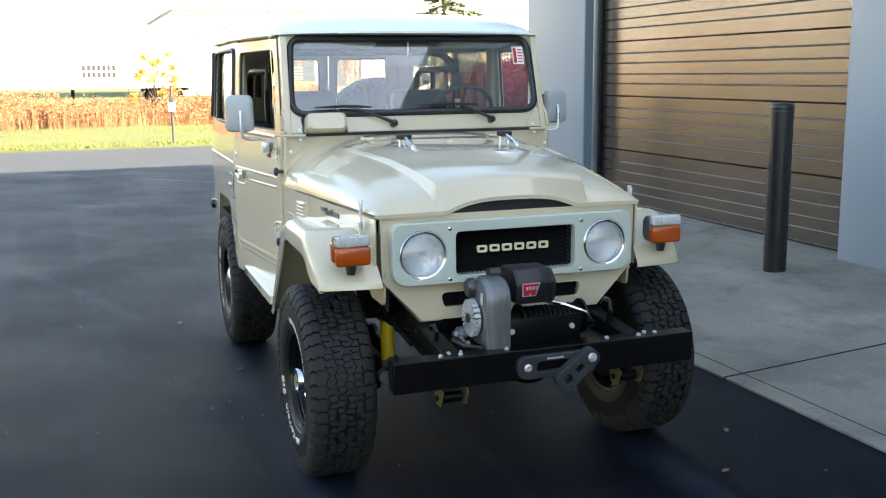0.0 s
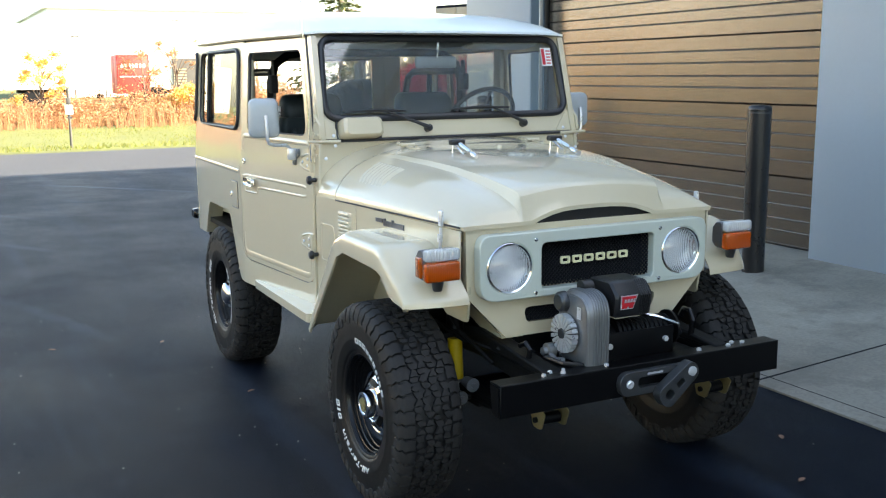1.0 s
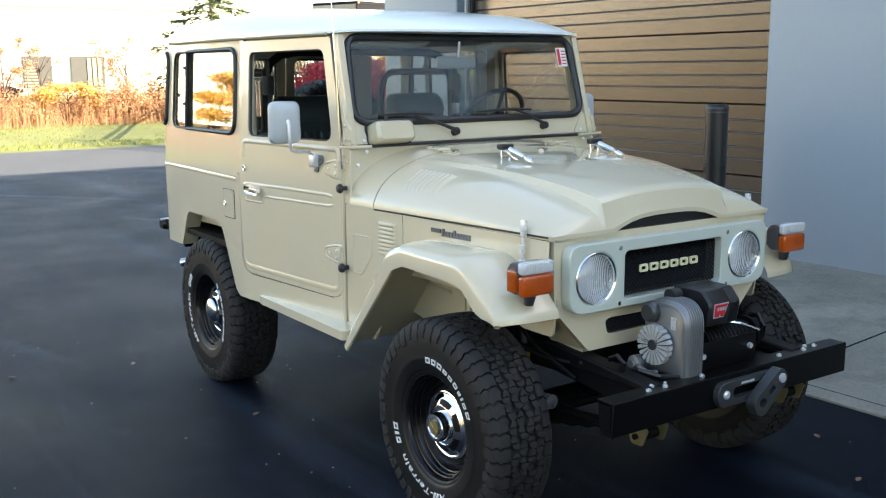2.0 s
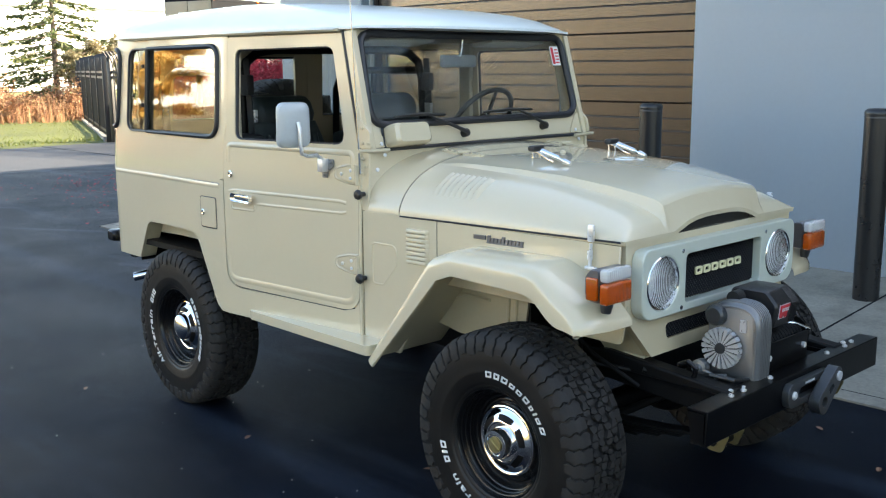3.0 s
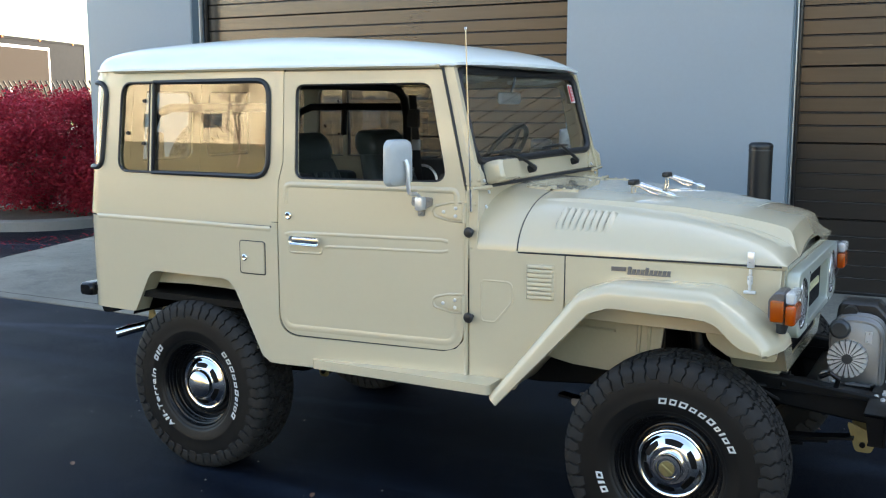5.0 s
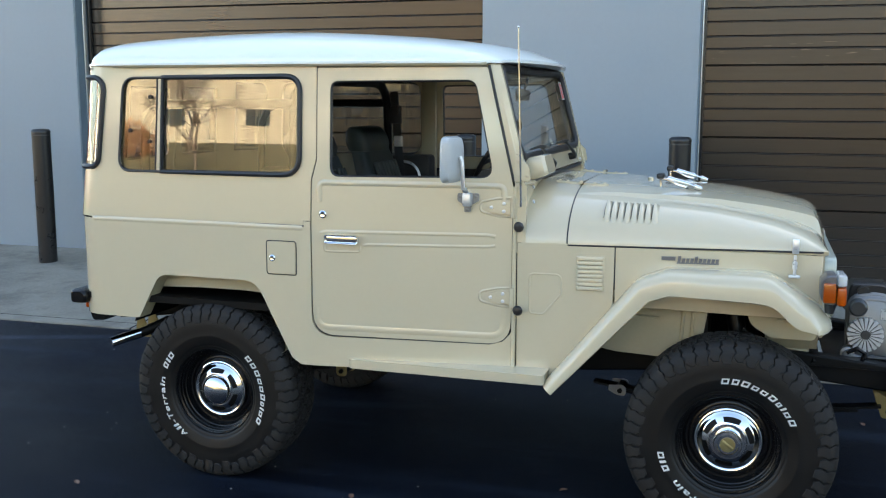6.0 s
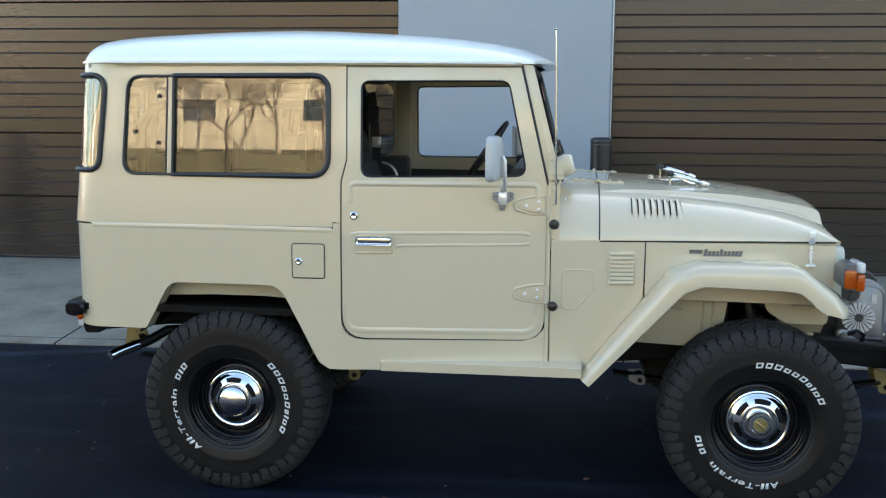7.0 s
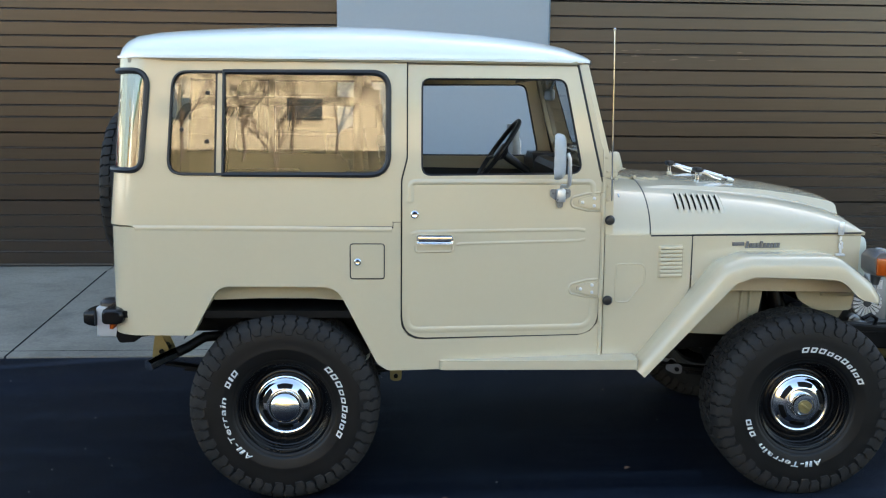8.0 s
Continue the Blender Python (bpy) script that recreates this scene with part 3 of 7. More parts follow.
CORNER_WIN = [(0.580, 1.425, 0.05), (A_END + 0.16, 1.425, 0.02), (A_END + 0.16, 1.835, 0.02), (0.572, 1.835, 0.07)]
DOOR_WIN = [(-0.592, 1.408, 0.045), (-0.592, 1.816, 0.04), (-1.214, 1.820, 0.05), (-1.300, 1.412, 0.05)]


def body_side(s):
    pl = side(s)
    # tub: wheel arch, rocker, door opening
    bm = bmesh.new()
    out = rpoly([(A_END + 0.25, 1.188), (A_END + 0.25, 0.73), (0.72, 0.728, 0.05), (0.377, 0.726, 0.02), (0.262, 0.938, 0.075), (-0.235, 0.936, 0.10), (-0.408, 0.600, 0.05),
                 (-0.452, 0.572, 0.03), (-1.398, 0.568), (-1.398, 0.850), (-1.393, 0.800), (-1.376, 0.752), (-1.345, 0.718), (-1.290, 0.702), (-0.507, 0.706, 0.10), (-0.507, 1.213), (-0.476, 1.213), (-0.476, 1.188)])
    sheet(bm, out, [], 0.012, pl, BENDS + [-0.51])
    bead(bm, pl, [(A_END, 1.186), (0.6, 1.186), (0.1, 1.185), (-0.47, 1.182)], 0.024, 0.0028)
    tub = part("side_panel", bm, PAINT, truck, bevel=0.004)
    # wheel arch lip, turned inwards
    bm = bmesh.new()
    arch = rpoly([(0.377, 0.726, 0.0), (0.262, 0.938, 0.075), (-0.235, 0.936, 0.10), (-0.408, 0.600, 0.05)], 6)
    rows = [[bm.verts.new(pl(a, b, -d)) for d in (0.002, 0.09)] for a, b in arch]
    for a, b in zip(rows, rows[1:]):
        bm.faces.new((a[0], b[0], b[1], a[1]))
    part("arch_lip", bm, BEIGE_IN_SHADE, truck)
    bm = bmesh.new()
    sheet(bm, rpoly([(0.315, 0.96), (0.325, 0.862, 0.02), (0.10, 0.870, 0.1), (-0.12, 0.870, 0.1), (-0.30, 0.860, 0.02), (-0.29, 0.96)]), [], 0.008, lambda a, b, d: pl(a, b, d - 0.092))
    part("arch_inner_panel", bm, BEIGE_IN_SHADE, truck)
    # hardtop side with its window openings
    bm = bmesh.new()
    out = rpoly([(A_END + 0.25, 1.196), (A_END + 0.25, 1.888), (-0.531, 1.884), (-0.531, 1.485, 0.03), (-0.507, 1.392, 0.03), (-0.507, 1.216), (-0.473, 1.216), (-0.473, 1.196)])
    sheet(bm, out, [rpoly(QUARTER), rpoly(CORNER_WIN)], 0.022, lambda a, b, d: pl(a, b, d - 0.004), BENDS + [-0.51, 0.1, 0.3], [1.2])
    part("hardtop_side", bm, PAINT, truck, bevel=0.005)
    # dark seam lines between tub, hardtop and door
    bm = bmesh.new()
    tube(bm, on(pl, [(0.73, 1.192), (0.3, 1.192), (-0.1, 1.192), (-0.474, 1.192)], -0.006), 0.0042, 6)
    part("seam", bm, GASKET, truck)
    # quarter window: black rubber, divider, two panes
    bm = bmesh.new()
    front = [(0.236, 1.412), (-0.455, 1.412, 0.085), (-0.455, 1.836, 0.07), (0.236, 1.834)]
    tube(bm, on(pl, rpoly(front, 7), 0.001), 0.0120, 8, closed=True)
    part("window_rubber", bm, GASKET, truck)
    bm = bmesh.new()
    tube(bm, on(pl, rpoly(QUARTER, 7), 0.0), 0.006, 6, closed=True)
    part("window_seal", bm, GASKET, truck)
    bm = bmesh.new()
    sheet(bm, [(0.268, 1.410), (0.236, 1.410), (0.236, 1.836), (0.268, 1.836)], [], 0.02, lambda a, b, d: pl(a, b, d - 0.003))
    part("window_divider", bm, PAINT, truck)
    bm = bmesh.new()
    tube(bm, on(pl, [(0.270, 1.416), (0.270, 1.6), (0.270, 1.830)], -0.003), 0.0045, 6)
    part("divider_seal", bm, GASKET, truck)
    for nm, pane in (("fixed_pane", rpoly([(0.468, 1.412, 0.065), (0.262, 1.412), (0.262, 1.832), (0.468, 1.832, 0.065)])), ("sliding_pane", rpoly([(0.242, 1.412), (-0.455, 1.412, 0.085), (-0.455, 1.836, 0.07), (0.242, 1.834)]))):
        bm = bmesh.new()
        sheet(bm, pane, [], 0.004, lambda a, b, d: pl(a, b, d - 0.010))
        part(nm, bm, SHADED, truck, smooth=False).visible_shadow = False
    bm = bmesh.new()
    for a, b in ((0.310, 1.746), (0.418, 1.594), (0.308, 1.546)):
        p = pl(a, b, -0.009)
        rod(bm, p, p + Vector((s * 0.010, 0, 0)), 0.010, 0.008)
    pieces("pane_clip", bm, PLASTIC, truck)
    # wrap-round rear corner window
    bm = bmesh.new()
    win = rpoly(CORNER_WIN, 6)
    dense = []
    for k, p in enumerate(win):
        q = win[(k + 1) % len(win)]
        n = max(1, int(abs(q[0] - p[0]) / 0.03))
        dense += [(p[0] + (q[0] - p[0]) * j / n, p[1] + (q[1] - p[1]) * j / n) for j in range(n)]
    tube(bm, on(pl, dense, 0.001), 0.0125, 8, closed=True)
    part("corner_window_rubber", bm, GASKET, truck)
    bm = bmesh.new()
    sheet(bm, win, [], 0.004, lambda a, b, d: pl(a, b, d - 0.008), [0.6 + 0.02 * k for k in range(14)])
    part("corner_pane", bm, SHADED, truck).visible_shadow = False
    # door
    bm = bmesh.new()
    out = rpoly([(-0.537, 1.870), (-0.537, 1.482, 0.03), (-0.514, 1.390, 0.03), (-0.514, 0.714, 0.105), (-1.378, 0.706, 0.10), (-1.380, 1.380), (-1.262, 1.872, 0.01)], 7)
    sheet(bm, out, [rpoly(DOOR_WIN, 6)], 0.030, pl, [-0.51], [1.2])
    bead(bm, pl, rpoly([(-0.548, 1.30), (-0.548, 1.384, 0.025), (-1.342, 1.380, 0.025), (-1.345, 1.31)], 5), 0.028, 0.0052)
    bead(bm, pl, rpoly([(-0.532, 0.86), (-0.534, 0.748, 0.105), (-1.345, 0.740, 0.12), (-1.352, 0.86)], 7), 0.030, 0.0026)
    bead(bm, pl, [(-0.552, 1.164), (-0.58, 1.172), (-0.95, 1.173), (-1.28, 1.174), (-1.31, 1.168)], 0.018, 0.0030)
    bead(bm, pl, [(-0.745, 1.116), (-0.765, 1.119), (-0.95, 1.121), (-1.28, 1.124), (-1.31, 1.130)], 0.015, 0.0026)
    for zc in (1.293, 0.912):
        bead(bm, pl, rpoly([(-1.372, zc - 0.040), (-1.320, zc - 0.037, 0.03), (-1.245, zc - 0.020, 0.026), (-1.245, zc + 0.020, 0.026), (-1.320, zc + 0.037, 0.03), (-1.372, zc + 0.040)], 5), 0.013, 0.0045)
    door = part("door", bm, PAINT, truck, bevel=0.005)
    bm = bmesh.new()
    tube(bm, on(pl, rpoly(DOOR_WIN, 6), -0.012), 0.008, 6, closed=True)
    part("door_window_rubber", bm, GASKET, door)
    bm = bmesh.new()
    rubber = rpoly([(-0.5335, 1.878), (-0.5335, 1.483, 0.03), (-0.5105, 1.390, 0.03), (-0.5105, 0.710, 0.105), (-1.377, 0.701, 0.12), (-1.379, 1.378)], 7)
    tube(bm, on(pl, rubber, -0.009), 0.0030, 6)
    part("door_seal", bm, GASKET, door)
    # inner door board
    bm = bmesh.new()
    sheet(bm, rpoly([(-0.56, 1.34), (-0.56, 0.78, 0.05), (-1.33, 0.78, 0.05), (-1.34, 1.34)]), [], 0.02, lambda a, b, d: pl(a, b, d - 0.045))
    part("door_board", bm, TRIM_BLACK, door)
    # handle, lock, hinges, rubber stops
    bm = bmesh.new()
    p0, p1 = pl(-0.574, 1.118, 0.004), pl(-0.730, 1.158, 0.026)
    box(bm, min(p0.x, p1.x), max(p0.x, p1.x), p1.y, p0.y, 1.122, 1.160, 0.010, 3)
    part("door_handle", bm, CHROME, door, "chrome door handle")
    bm = bmesh.new()
    bead(bm, pl, rpoly([(-0.570, 1.112), (-0.570, 1.086, 0.015), (-0.728, 1.086, 0.015), (-0.728, 1.112)], 4), 0.012, 0.004)
    part("handle_recess", bm, PAINT, door)
    bm = bmesh.new()
    p = pl(-0.566, 1.247, 0)
    q = Vector((s, 0, 0)).to_track_quat("Z", "Y").to_matrix().to_4x4()
    lathe(bm, [(0.017, 0.0), (0.017, 0.006), (0.012, 0.009), (0.007, 0.008), (0.0, 0.005)], Matrix.Translation(p) @ q, 20)
    part("door_lock", bm, CHROME, door)
    for zc in (1.293, 0.912):
        bm = bmesh.new()
        pc = pl(-1.383, zc, 0.012)
        rod(bm, pc - Vector((0, 0, 0.042)), pc + Vector((0, 0, 0.042)), 0.010, seg=10)
        sheet(bm, rpoly([(-1.278, zc - 0.014, 0.014), (-1.278, zc + 0.014, 0.014), (-1.330, zc + 0.027, 0.01), (-1.380, zc + 0.028), (-1.380, zc - 0.028), (-1.330, zc - 0.027, 0.01)]), [], 0.010, lambda a, b, d: pl(a, b, d + 0.012))
        part("door_hinge", bm, PAINT, door)
        bm = bmesh.new()
        for a, b in ((-1.346, zc + 0.016), (-1.346, zc - 0.016), (-1.294, zc)):
            p = pl(a, b, 0.011)
            lathe(bm, [(0.0075, 0), (0.0075, 0.004), (0.0, 0.007)], Matrix.Translation(p) @ q, 10)
        pieces("hinge_bolt", bm, BRIGHT_ALLOY, door)
    for zc in (1.216, 0.862):
        bm = bmesh.new()
        lathe(bm, [(0.010, 0), (0.010, 0.022), (0.020, 0.026), (0.022, 0.034), (0.016, 0.044), (0.0, 0.048)], Matrix.Translation(pl(-1.414, zc, 0)) @ q, 18)
        part("rubber_stop", bm, PLASTIC, truck)
    # fuel door only on the right
    if s < 0:
        bm = bmesh.new()
        sheet(bm, rpoly([(-0.298, 1.118, 0.012), (-0.434, 1.118, 0.012), (-0.434, 0.976, 0.012), (-0.298, 0.976, 0.012)]), [], 0.006, lambda a, b, d: pl(a, b, d + 0.004))
        fuel = part("fuel_door", bm, PAINT, truck, bevel=0.002)
        bm = bmesh.new()
        tube(bm, on(pl, rpoly([(-0.294, 1.122, 0.014), (-0.438, 1.122, 0.014), (-0.438, 0.972, 0.014), (-0.294, 0.972, 0.014)]), 0.0), 0.0024, 6, closed=True)
        part("fuel_door_gap", bm, GASKET, fuel)
        bm = bmesh.new()
        lathe(bm, [(0.015, 0.0), (0.015, 0.005), (0.010, 0.008), (0.0, 0.005)], Matrix.Translation(pl(-0.325, 1.046, 0.004)) @ q, 18)
        part("fuel_lock", bm, CHROME, fuel)
    # cowl side: vent flap, louvres
    bm = bmesh.new()
    out = rpoly([(-1.402, 1.146), (-1.402, 0.570), (-1.60, 0.566), (-1.80, 0.90), (-1.802, 1.146)])
    sheet(bm, out, [], 0.014, pl)
    sheet(bm, [(-1.402, 1.146), (-1.436, 1.146), (-1.436, 1.385), (-1.385, 1.400)], [], 0.014, pl)
    bead(bm, pl, rpoly([(-1.455, 1.018, 0.02), (-1.588, 1.016, 0.03), (-1.588, 0.935, 0.02), (-1.515, 0.846, 0.02), (-1.455, 0.846, 0.02)], 4), 0.009, 0.004, True)
    cowl = part("cowl_side", bm, PAINT, truck, bevel=0.003)
    me = None
    for k in range(8):
        zc = 1.090 - k * 0.0178
        if me is None:
            bm = bmesh.new()
            rows = []
            for j in range(9):
                t = math.pi * j / 8
                rows.append([bm.verts.new((s * (0.014 * math.sin(t) ** 0.8), y, 0.0072 * math.cos(t) - (0.0045 if j > 4 else 0))) for y in (0.0, 0.008, 0.108, 0.116)])
                for v, f in zip(rows[-1], (0, 1, 1, 0)):
                    v.co.x *= f
            for a, b in zip(rows, rows[1:]):
                for c in range(3):
                    bm.faces.new((a[c], a[c + 1], b[c + 1], b[c]))
            ob = part("louvre", bm, PAINT, cowl)
            me = ob.data
        else:
            ob = new("louvre", me)
            ob.parent = cowl
        ob.location = pl(-1.762, zc, 0.0) + Vector((0, 0, 0))
        ob.rotation_euler = (0, 0, -s * math.atan2(0.141, 1.22))
    # hinge strip with antenna side channel
    bm = bmesh.new()
    tube(bm, [pl(-1.3895, 0.60, 0.002), pl(-1.3895, 1.0, 0.002), pl(-1.3895, 1.38, 0.002)], 0.0095, 8)
    part("hinge_channel", bm, PAINT, truck)
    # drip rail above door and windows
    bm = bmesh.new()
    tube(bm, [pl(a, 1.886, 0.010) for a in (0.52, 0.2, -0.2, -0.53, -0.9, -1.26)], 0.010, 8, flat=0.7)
    part("drip_rail", bm, BEIGE_IN_SHADE, truck)
    # apron beside the engine with badge
    bm = bmesh.new()
    out = rpoly([(-1.806, 1.140), (-1.806, 0.89), (-1.90, 0.89), (-2.60, 0.865), (-2.612, 1.128)])
    sheet(bm, out, [], 0.010, pl)
    part("engine_side", bm, PAINT, truck, bevel=0.003)
    bm = bmesh.new()
    tube(bm, [pl(-1.804, 1.14, -0.003), pl(-1.804, 0.96, -0.003)], 0.0032, 6)
    part("seam", bm, GASKET, truck)
    # model badge: plain metal bars
    bm = bmesh.new()
    sheet(bm, [(-1.990, 1.092), (-2.045, 1.092), (-2.045, 1.108), (-1.990, 1.108)], [], 0.006, lambda a, b, d: pl(a, b, d + 0.006))
    for k in range(10):
        a = -2.052 - k * 0.0165
        h = 0.030 if k in (0, 4) else 0.021
        sheet(bm, [(a, 1.081), (a - 0.012, 1.081), (a - 0.016, 1.081 + h), (a - 0.004, 1.081 + h)], [], 0.006, lambda u, b, d: pl(u, b, d + 0.006))
    sheet(bm, [(-2.050, 1.080), (-2.215, 1.080), (-2.215, 1.085), (-2.050, 1.085)], [], 0.005, lambda a, b, d: pl(a, b, d + 0.005))
    part("badge", bm, BADGE_GREY, truck, "dark metal model badge")
    # bonnet catch
    bm = bmesh.new()
    p = pl(-2.505, 1.15, 0.012)
    box(bm, p.x - 0.006, p.x + 0.006, p.y - 0.013, p.y + 0.013, 1.135, 1.195, 0.004)
    rod(bm, p + Vector((0, 0, -0.02)), p + Vector((s * 0.004, 0, -0.10)), 0.006, seg=10)
    rod(bm, p + Vector((s * 0.004, 0, -0.045)), p + Vector((s * 0.004, 0, -0.075)), 0.010, seg=10)
    box(bm, p.x - 0.008, p.x + 0.010, p.y - 0.022, p.y + 0.022, 1.038, 1.050, 0.004)
    part("bonnet_catch", bm, BRIGHT_ALLOY, truck, "grey metal bonnet catch")
    # sill step
    bm = bmesh.new()
    o = [(-0.675, plan(-0.675) - 0.03), (-0.675, 0.838), (-1.545, 0.836), (-1.545, plan(-1.545) - 0.03)]
    sheet(bm, rpoly([(*p, 0.02) for p in o]), [], 0.042, lambda a, b, d: Vector((s * b, a, 0.612 + d)))
    part("side_step", bm, PAINT, truck, bevel=0.010)
    # front wing: swept section
    bm = bmesh.new()
    path = rpoly([(-1.534, 0.566), (-1.905, 1.024, 0.10), (-2.02, 1.066, 0.14), (-2.415, 1.066, 0.16), (-2.600, 0.945, 0.10), (-2.652, 0.885, 0.05), (-2.656, 0.860)], 14)
    fine = []
    for p, q_ in zip(path, path[1:]):
        cut = max(1, int(math.dist(p, q_) / 0.02)) if p[0] < -2.0 else 1
        fine += [(p[0] + (q_[0] - p[0]) * j / cut, p[1] + (q_[1] - p[1]) * j / cut) for j in range(cut)]
    path = fine + [path[-1]]
    rows = []
    n = len(path)
    for k, (y, z) in enumerate(path):
        a, b = Vector(path[max(0, k - 1)]), Vector(path[min(n - 1, k + 1)])
        t = (b - a).normalized()
        nn = Vector((t.y, -t.x))
        if nn.y > 0:
            nn = -nn
        if abs(nn.y) < 1e-6:
            nn = Vector((1, 0))
        # the skirt hangs under the outer edge and rolls round the nose
        xi = min(plan(y) - 0.012, 0.81)
        nose_t = max(0.0, min(1.0, (-2.40 - y) / 0.25))
        xo = 0.836 - 0.020 * nose_t ** 2
        f = max(0.0, min(1.0, (z - 0.55) / 0.3)) if y > -1.95 else 1.0
        drop = 0.050 + 0.038 * f
        sec = [(xi, 0.0), (xi + (xo - xi) * 0.5, -0.004), (xo - 0.050, -0.001), (xo - 0.022, 0.005), (xo - 0.006, 0.018), (xo, 0.036), (xo - 0.001, drop), (xo - 0.010, drop + 0.003), (xo - 0.016, drop - 0.006), (xo - 0.018, 0.04), (xo - 0.05, 0.014), (xi, 0.012)]
        ring = []
        for x, d in sec:
            swing = 0.060 * nose_t ** 1.5 * max(0.0, (x - xi) / max(0.05, xo - xi)) ** 4
            if y < -2.1:
                # the lower edge sweeps down and levels out under the nose
                hem = np.interp(y, (-2.66, -2.62, -2.56, -2.53, -2.50, -2.465, -2.43, -2.40, -2.35, -2.1), (0.856, 0.866, 0.874, 0.887, 0.905, 0.934, 0.957, 0.966, 0.9705, 0.977))
                ring.append((s * x, y + swing, z - d * max(0.012, z - hem) / drop))
            else:
                ring.append((s * x, y + nn.x * d + swing, z + nn.y * d))
        rows.append(ring)
    ring_mesh(bm, rows)
    part("front_wing", bm, PAINT, truck, angle=50)
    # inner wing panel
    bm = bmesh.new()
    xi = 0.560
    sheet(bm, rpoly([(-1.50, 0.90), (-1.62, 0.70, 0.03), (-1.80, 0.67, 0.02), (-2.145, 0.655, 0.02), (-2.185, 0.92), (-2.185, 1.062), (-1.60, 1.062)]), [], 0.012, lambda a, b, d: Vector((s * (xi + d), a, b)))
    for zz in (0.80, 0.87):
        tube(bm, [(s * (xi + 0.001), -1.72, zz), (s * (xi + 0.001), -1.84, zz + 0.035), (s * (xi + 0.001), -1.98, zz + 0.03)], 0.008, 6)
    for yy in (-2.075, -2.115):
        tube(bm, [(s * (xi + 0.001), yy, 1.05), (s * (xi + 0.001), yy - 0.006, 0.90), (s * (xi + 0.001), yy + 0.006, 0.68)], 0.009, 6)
    part("inner_wing", bm, BEIGE_IN_SHADE, truck, bevel=0.003)
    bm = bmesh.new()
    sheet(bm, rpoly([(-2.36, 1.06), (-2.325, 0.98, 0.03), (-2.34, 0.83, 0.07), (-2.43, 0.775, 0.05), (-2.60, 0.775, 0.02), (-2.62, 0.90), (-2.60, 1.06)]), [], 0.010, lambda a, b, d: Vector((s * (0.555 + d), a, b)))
    part("inner_wing_front", bm, BEIGE_IN_SHADE, truck, bevel=0.003)
    # sloping plate behind the wheel
    bm = bmesh.new()
    rows = [[bm.verts.new((s * x, y + dy, z)) for x in (0.46, 0.818)] for dy in (0.0, 0.008) for y, z in ((-1.590, 0.575), (-1.825, 0.855), (-1.955, 1.005))]
    for k in (0, 1, 3, 4):
        bm.faces.new((rows[k][0], rows[k][1], rows[k + 1][1], rows[k + 1][0]))
    part("wheel_well_plate", bm, BEIGE_IN_SHADE, truck)
    # pale script on the wing top as plain bars
    bm = bmesh.new()
    for k in range(8):
        y = -2.10 - k * 0.021
        box(bm, s * 0.745 - 0.012, s * 0.745 + 0.012, y - 0.015, y, 1.0610, 1.0655)
    pieces("wing_script_bar", bm, BRIGHT_ALLOY, truck)
    # turn signal on the wing
    cx = s * 0.693
    bm = bmesh.new()
    sec = rpoly([(-2.654, 0.966, 0.008), (-2.654, 1.080, 0.012), (-2.618, 1.076, 0.015), (-2.598, 1.052, 0.015), (-2.598, 0.988, 0.015), (-2.618, 0.968, 0.012)], 4)
    ring_mesh(bm, [[(cx + e, cy_ * k - 2.62 * (1 - k), 1.02 + (cz_ - 1.02) * k) for cy_, cz_ in sec] for e, k in ((-0.067, 0.94), (-0.062, 1.0), (0.062, 1.0), (0.067, 0.94))])
    sig = part("turn_signal", bm, BADGE_GREY, truck, "amber and clear turn signal")
    bm = bmesh.new()
    box(bm, cx + s * 0.069 - 0.008, cx + s * 0.069 + 0.008, -2.653, -2.606, 0.974, 1.052, 0.007, 3)
    part("side_lens", bm, AMBER, sig)
    bm = bmesh.new()
    box(bm, cx - 0.070, cx + 0.070, -2.692, -2.655, 0.962, 1.036, 0.012, 3)
    part("amber_lens", bm, AMBER, sig)
    bm = bmesh.new()
    box(bm, cx - 0.070, cx + 0.070, -2.691, -2.655, 1.0375, 1.083, 0.012, 3)
    part("clear_lens", bm, CLEAR_LENS, sig)
    bm = bmesh.new()
    rod(bm, (cx, -2.636, 0.922), (cx, -2.640, 0.966), 0.017, 0.025, 14)
    part("signal_stalk", bm, DARK_ALLOY, sig)
    # outside mirror on a bent chrome arm
    bm = bmesh.new()
    mx, my, mz = s * 0.893, -1.165, 1.498
    rows = []
    for d, k in ((0.028, 0.55), (0.026, 0.78), (0.016, 0.94), (0.0, 1.0), (-0.012, 1.0), (-0.018, 0.96)):
        lp = rpoly([(-0.074 * k, -0.094 * k, 0.034), (0.074 * k, -0.094 * k, 0.034), (0.070 * k, 0.094 * k, 0.034), (-0.070 * k, 0.094 * k, 0.034)], 5)
        rows.append([(a, -d, b) for a, b in lp])
    ring_mesh(bm, rows)
    bmesh.ops.transform(bm, matrix=Matrix.Translation((mx, my, mz)) @ Euler((0, 0, s * radians(11))).to_matrix().to_4x4(), verts=bm.verts[:])
    mirror = part("door_mirror", bm, MIRROR_GREY, truck, "grey door mirror")
    bm = bmesh.new()
    foot = pl(-1.195, 1.320, 0.02)
    arm = [Vector((mx, my - 0.034, mz + 0.012)), Vector((mx, my - 0.044, mz - 0.01)), Vector((mx, my - 0.046, mz - 0.085)), Vector((mx - s * 0.008, my - 0.045, mz - 0.118)), Vector((mx - s * 0.035, my - 0.042, mz - 0.128)), Vector((foot.x + s * 0.03, foot.y, mz - 0.130)), Vector((foot.x + s * 0.012, foot.y, 1.355)), Vector((foot.x + s * 0.012, foot.y, 1.31))]
    tube(bm, arm, 0.0085, 10)
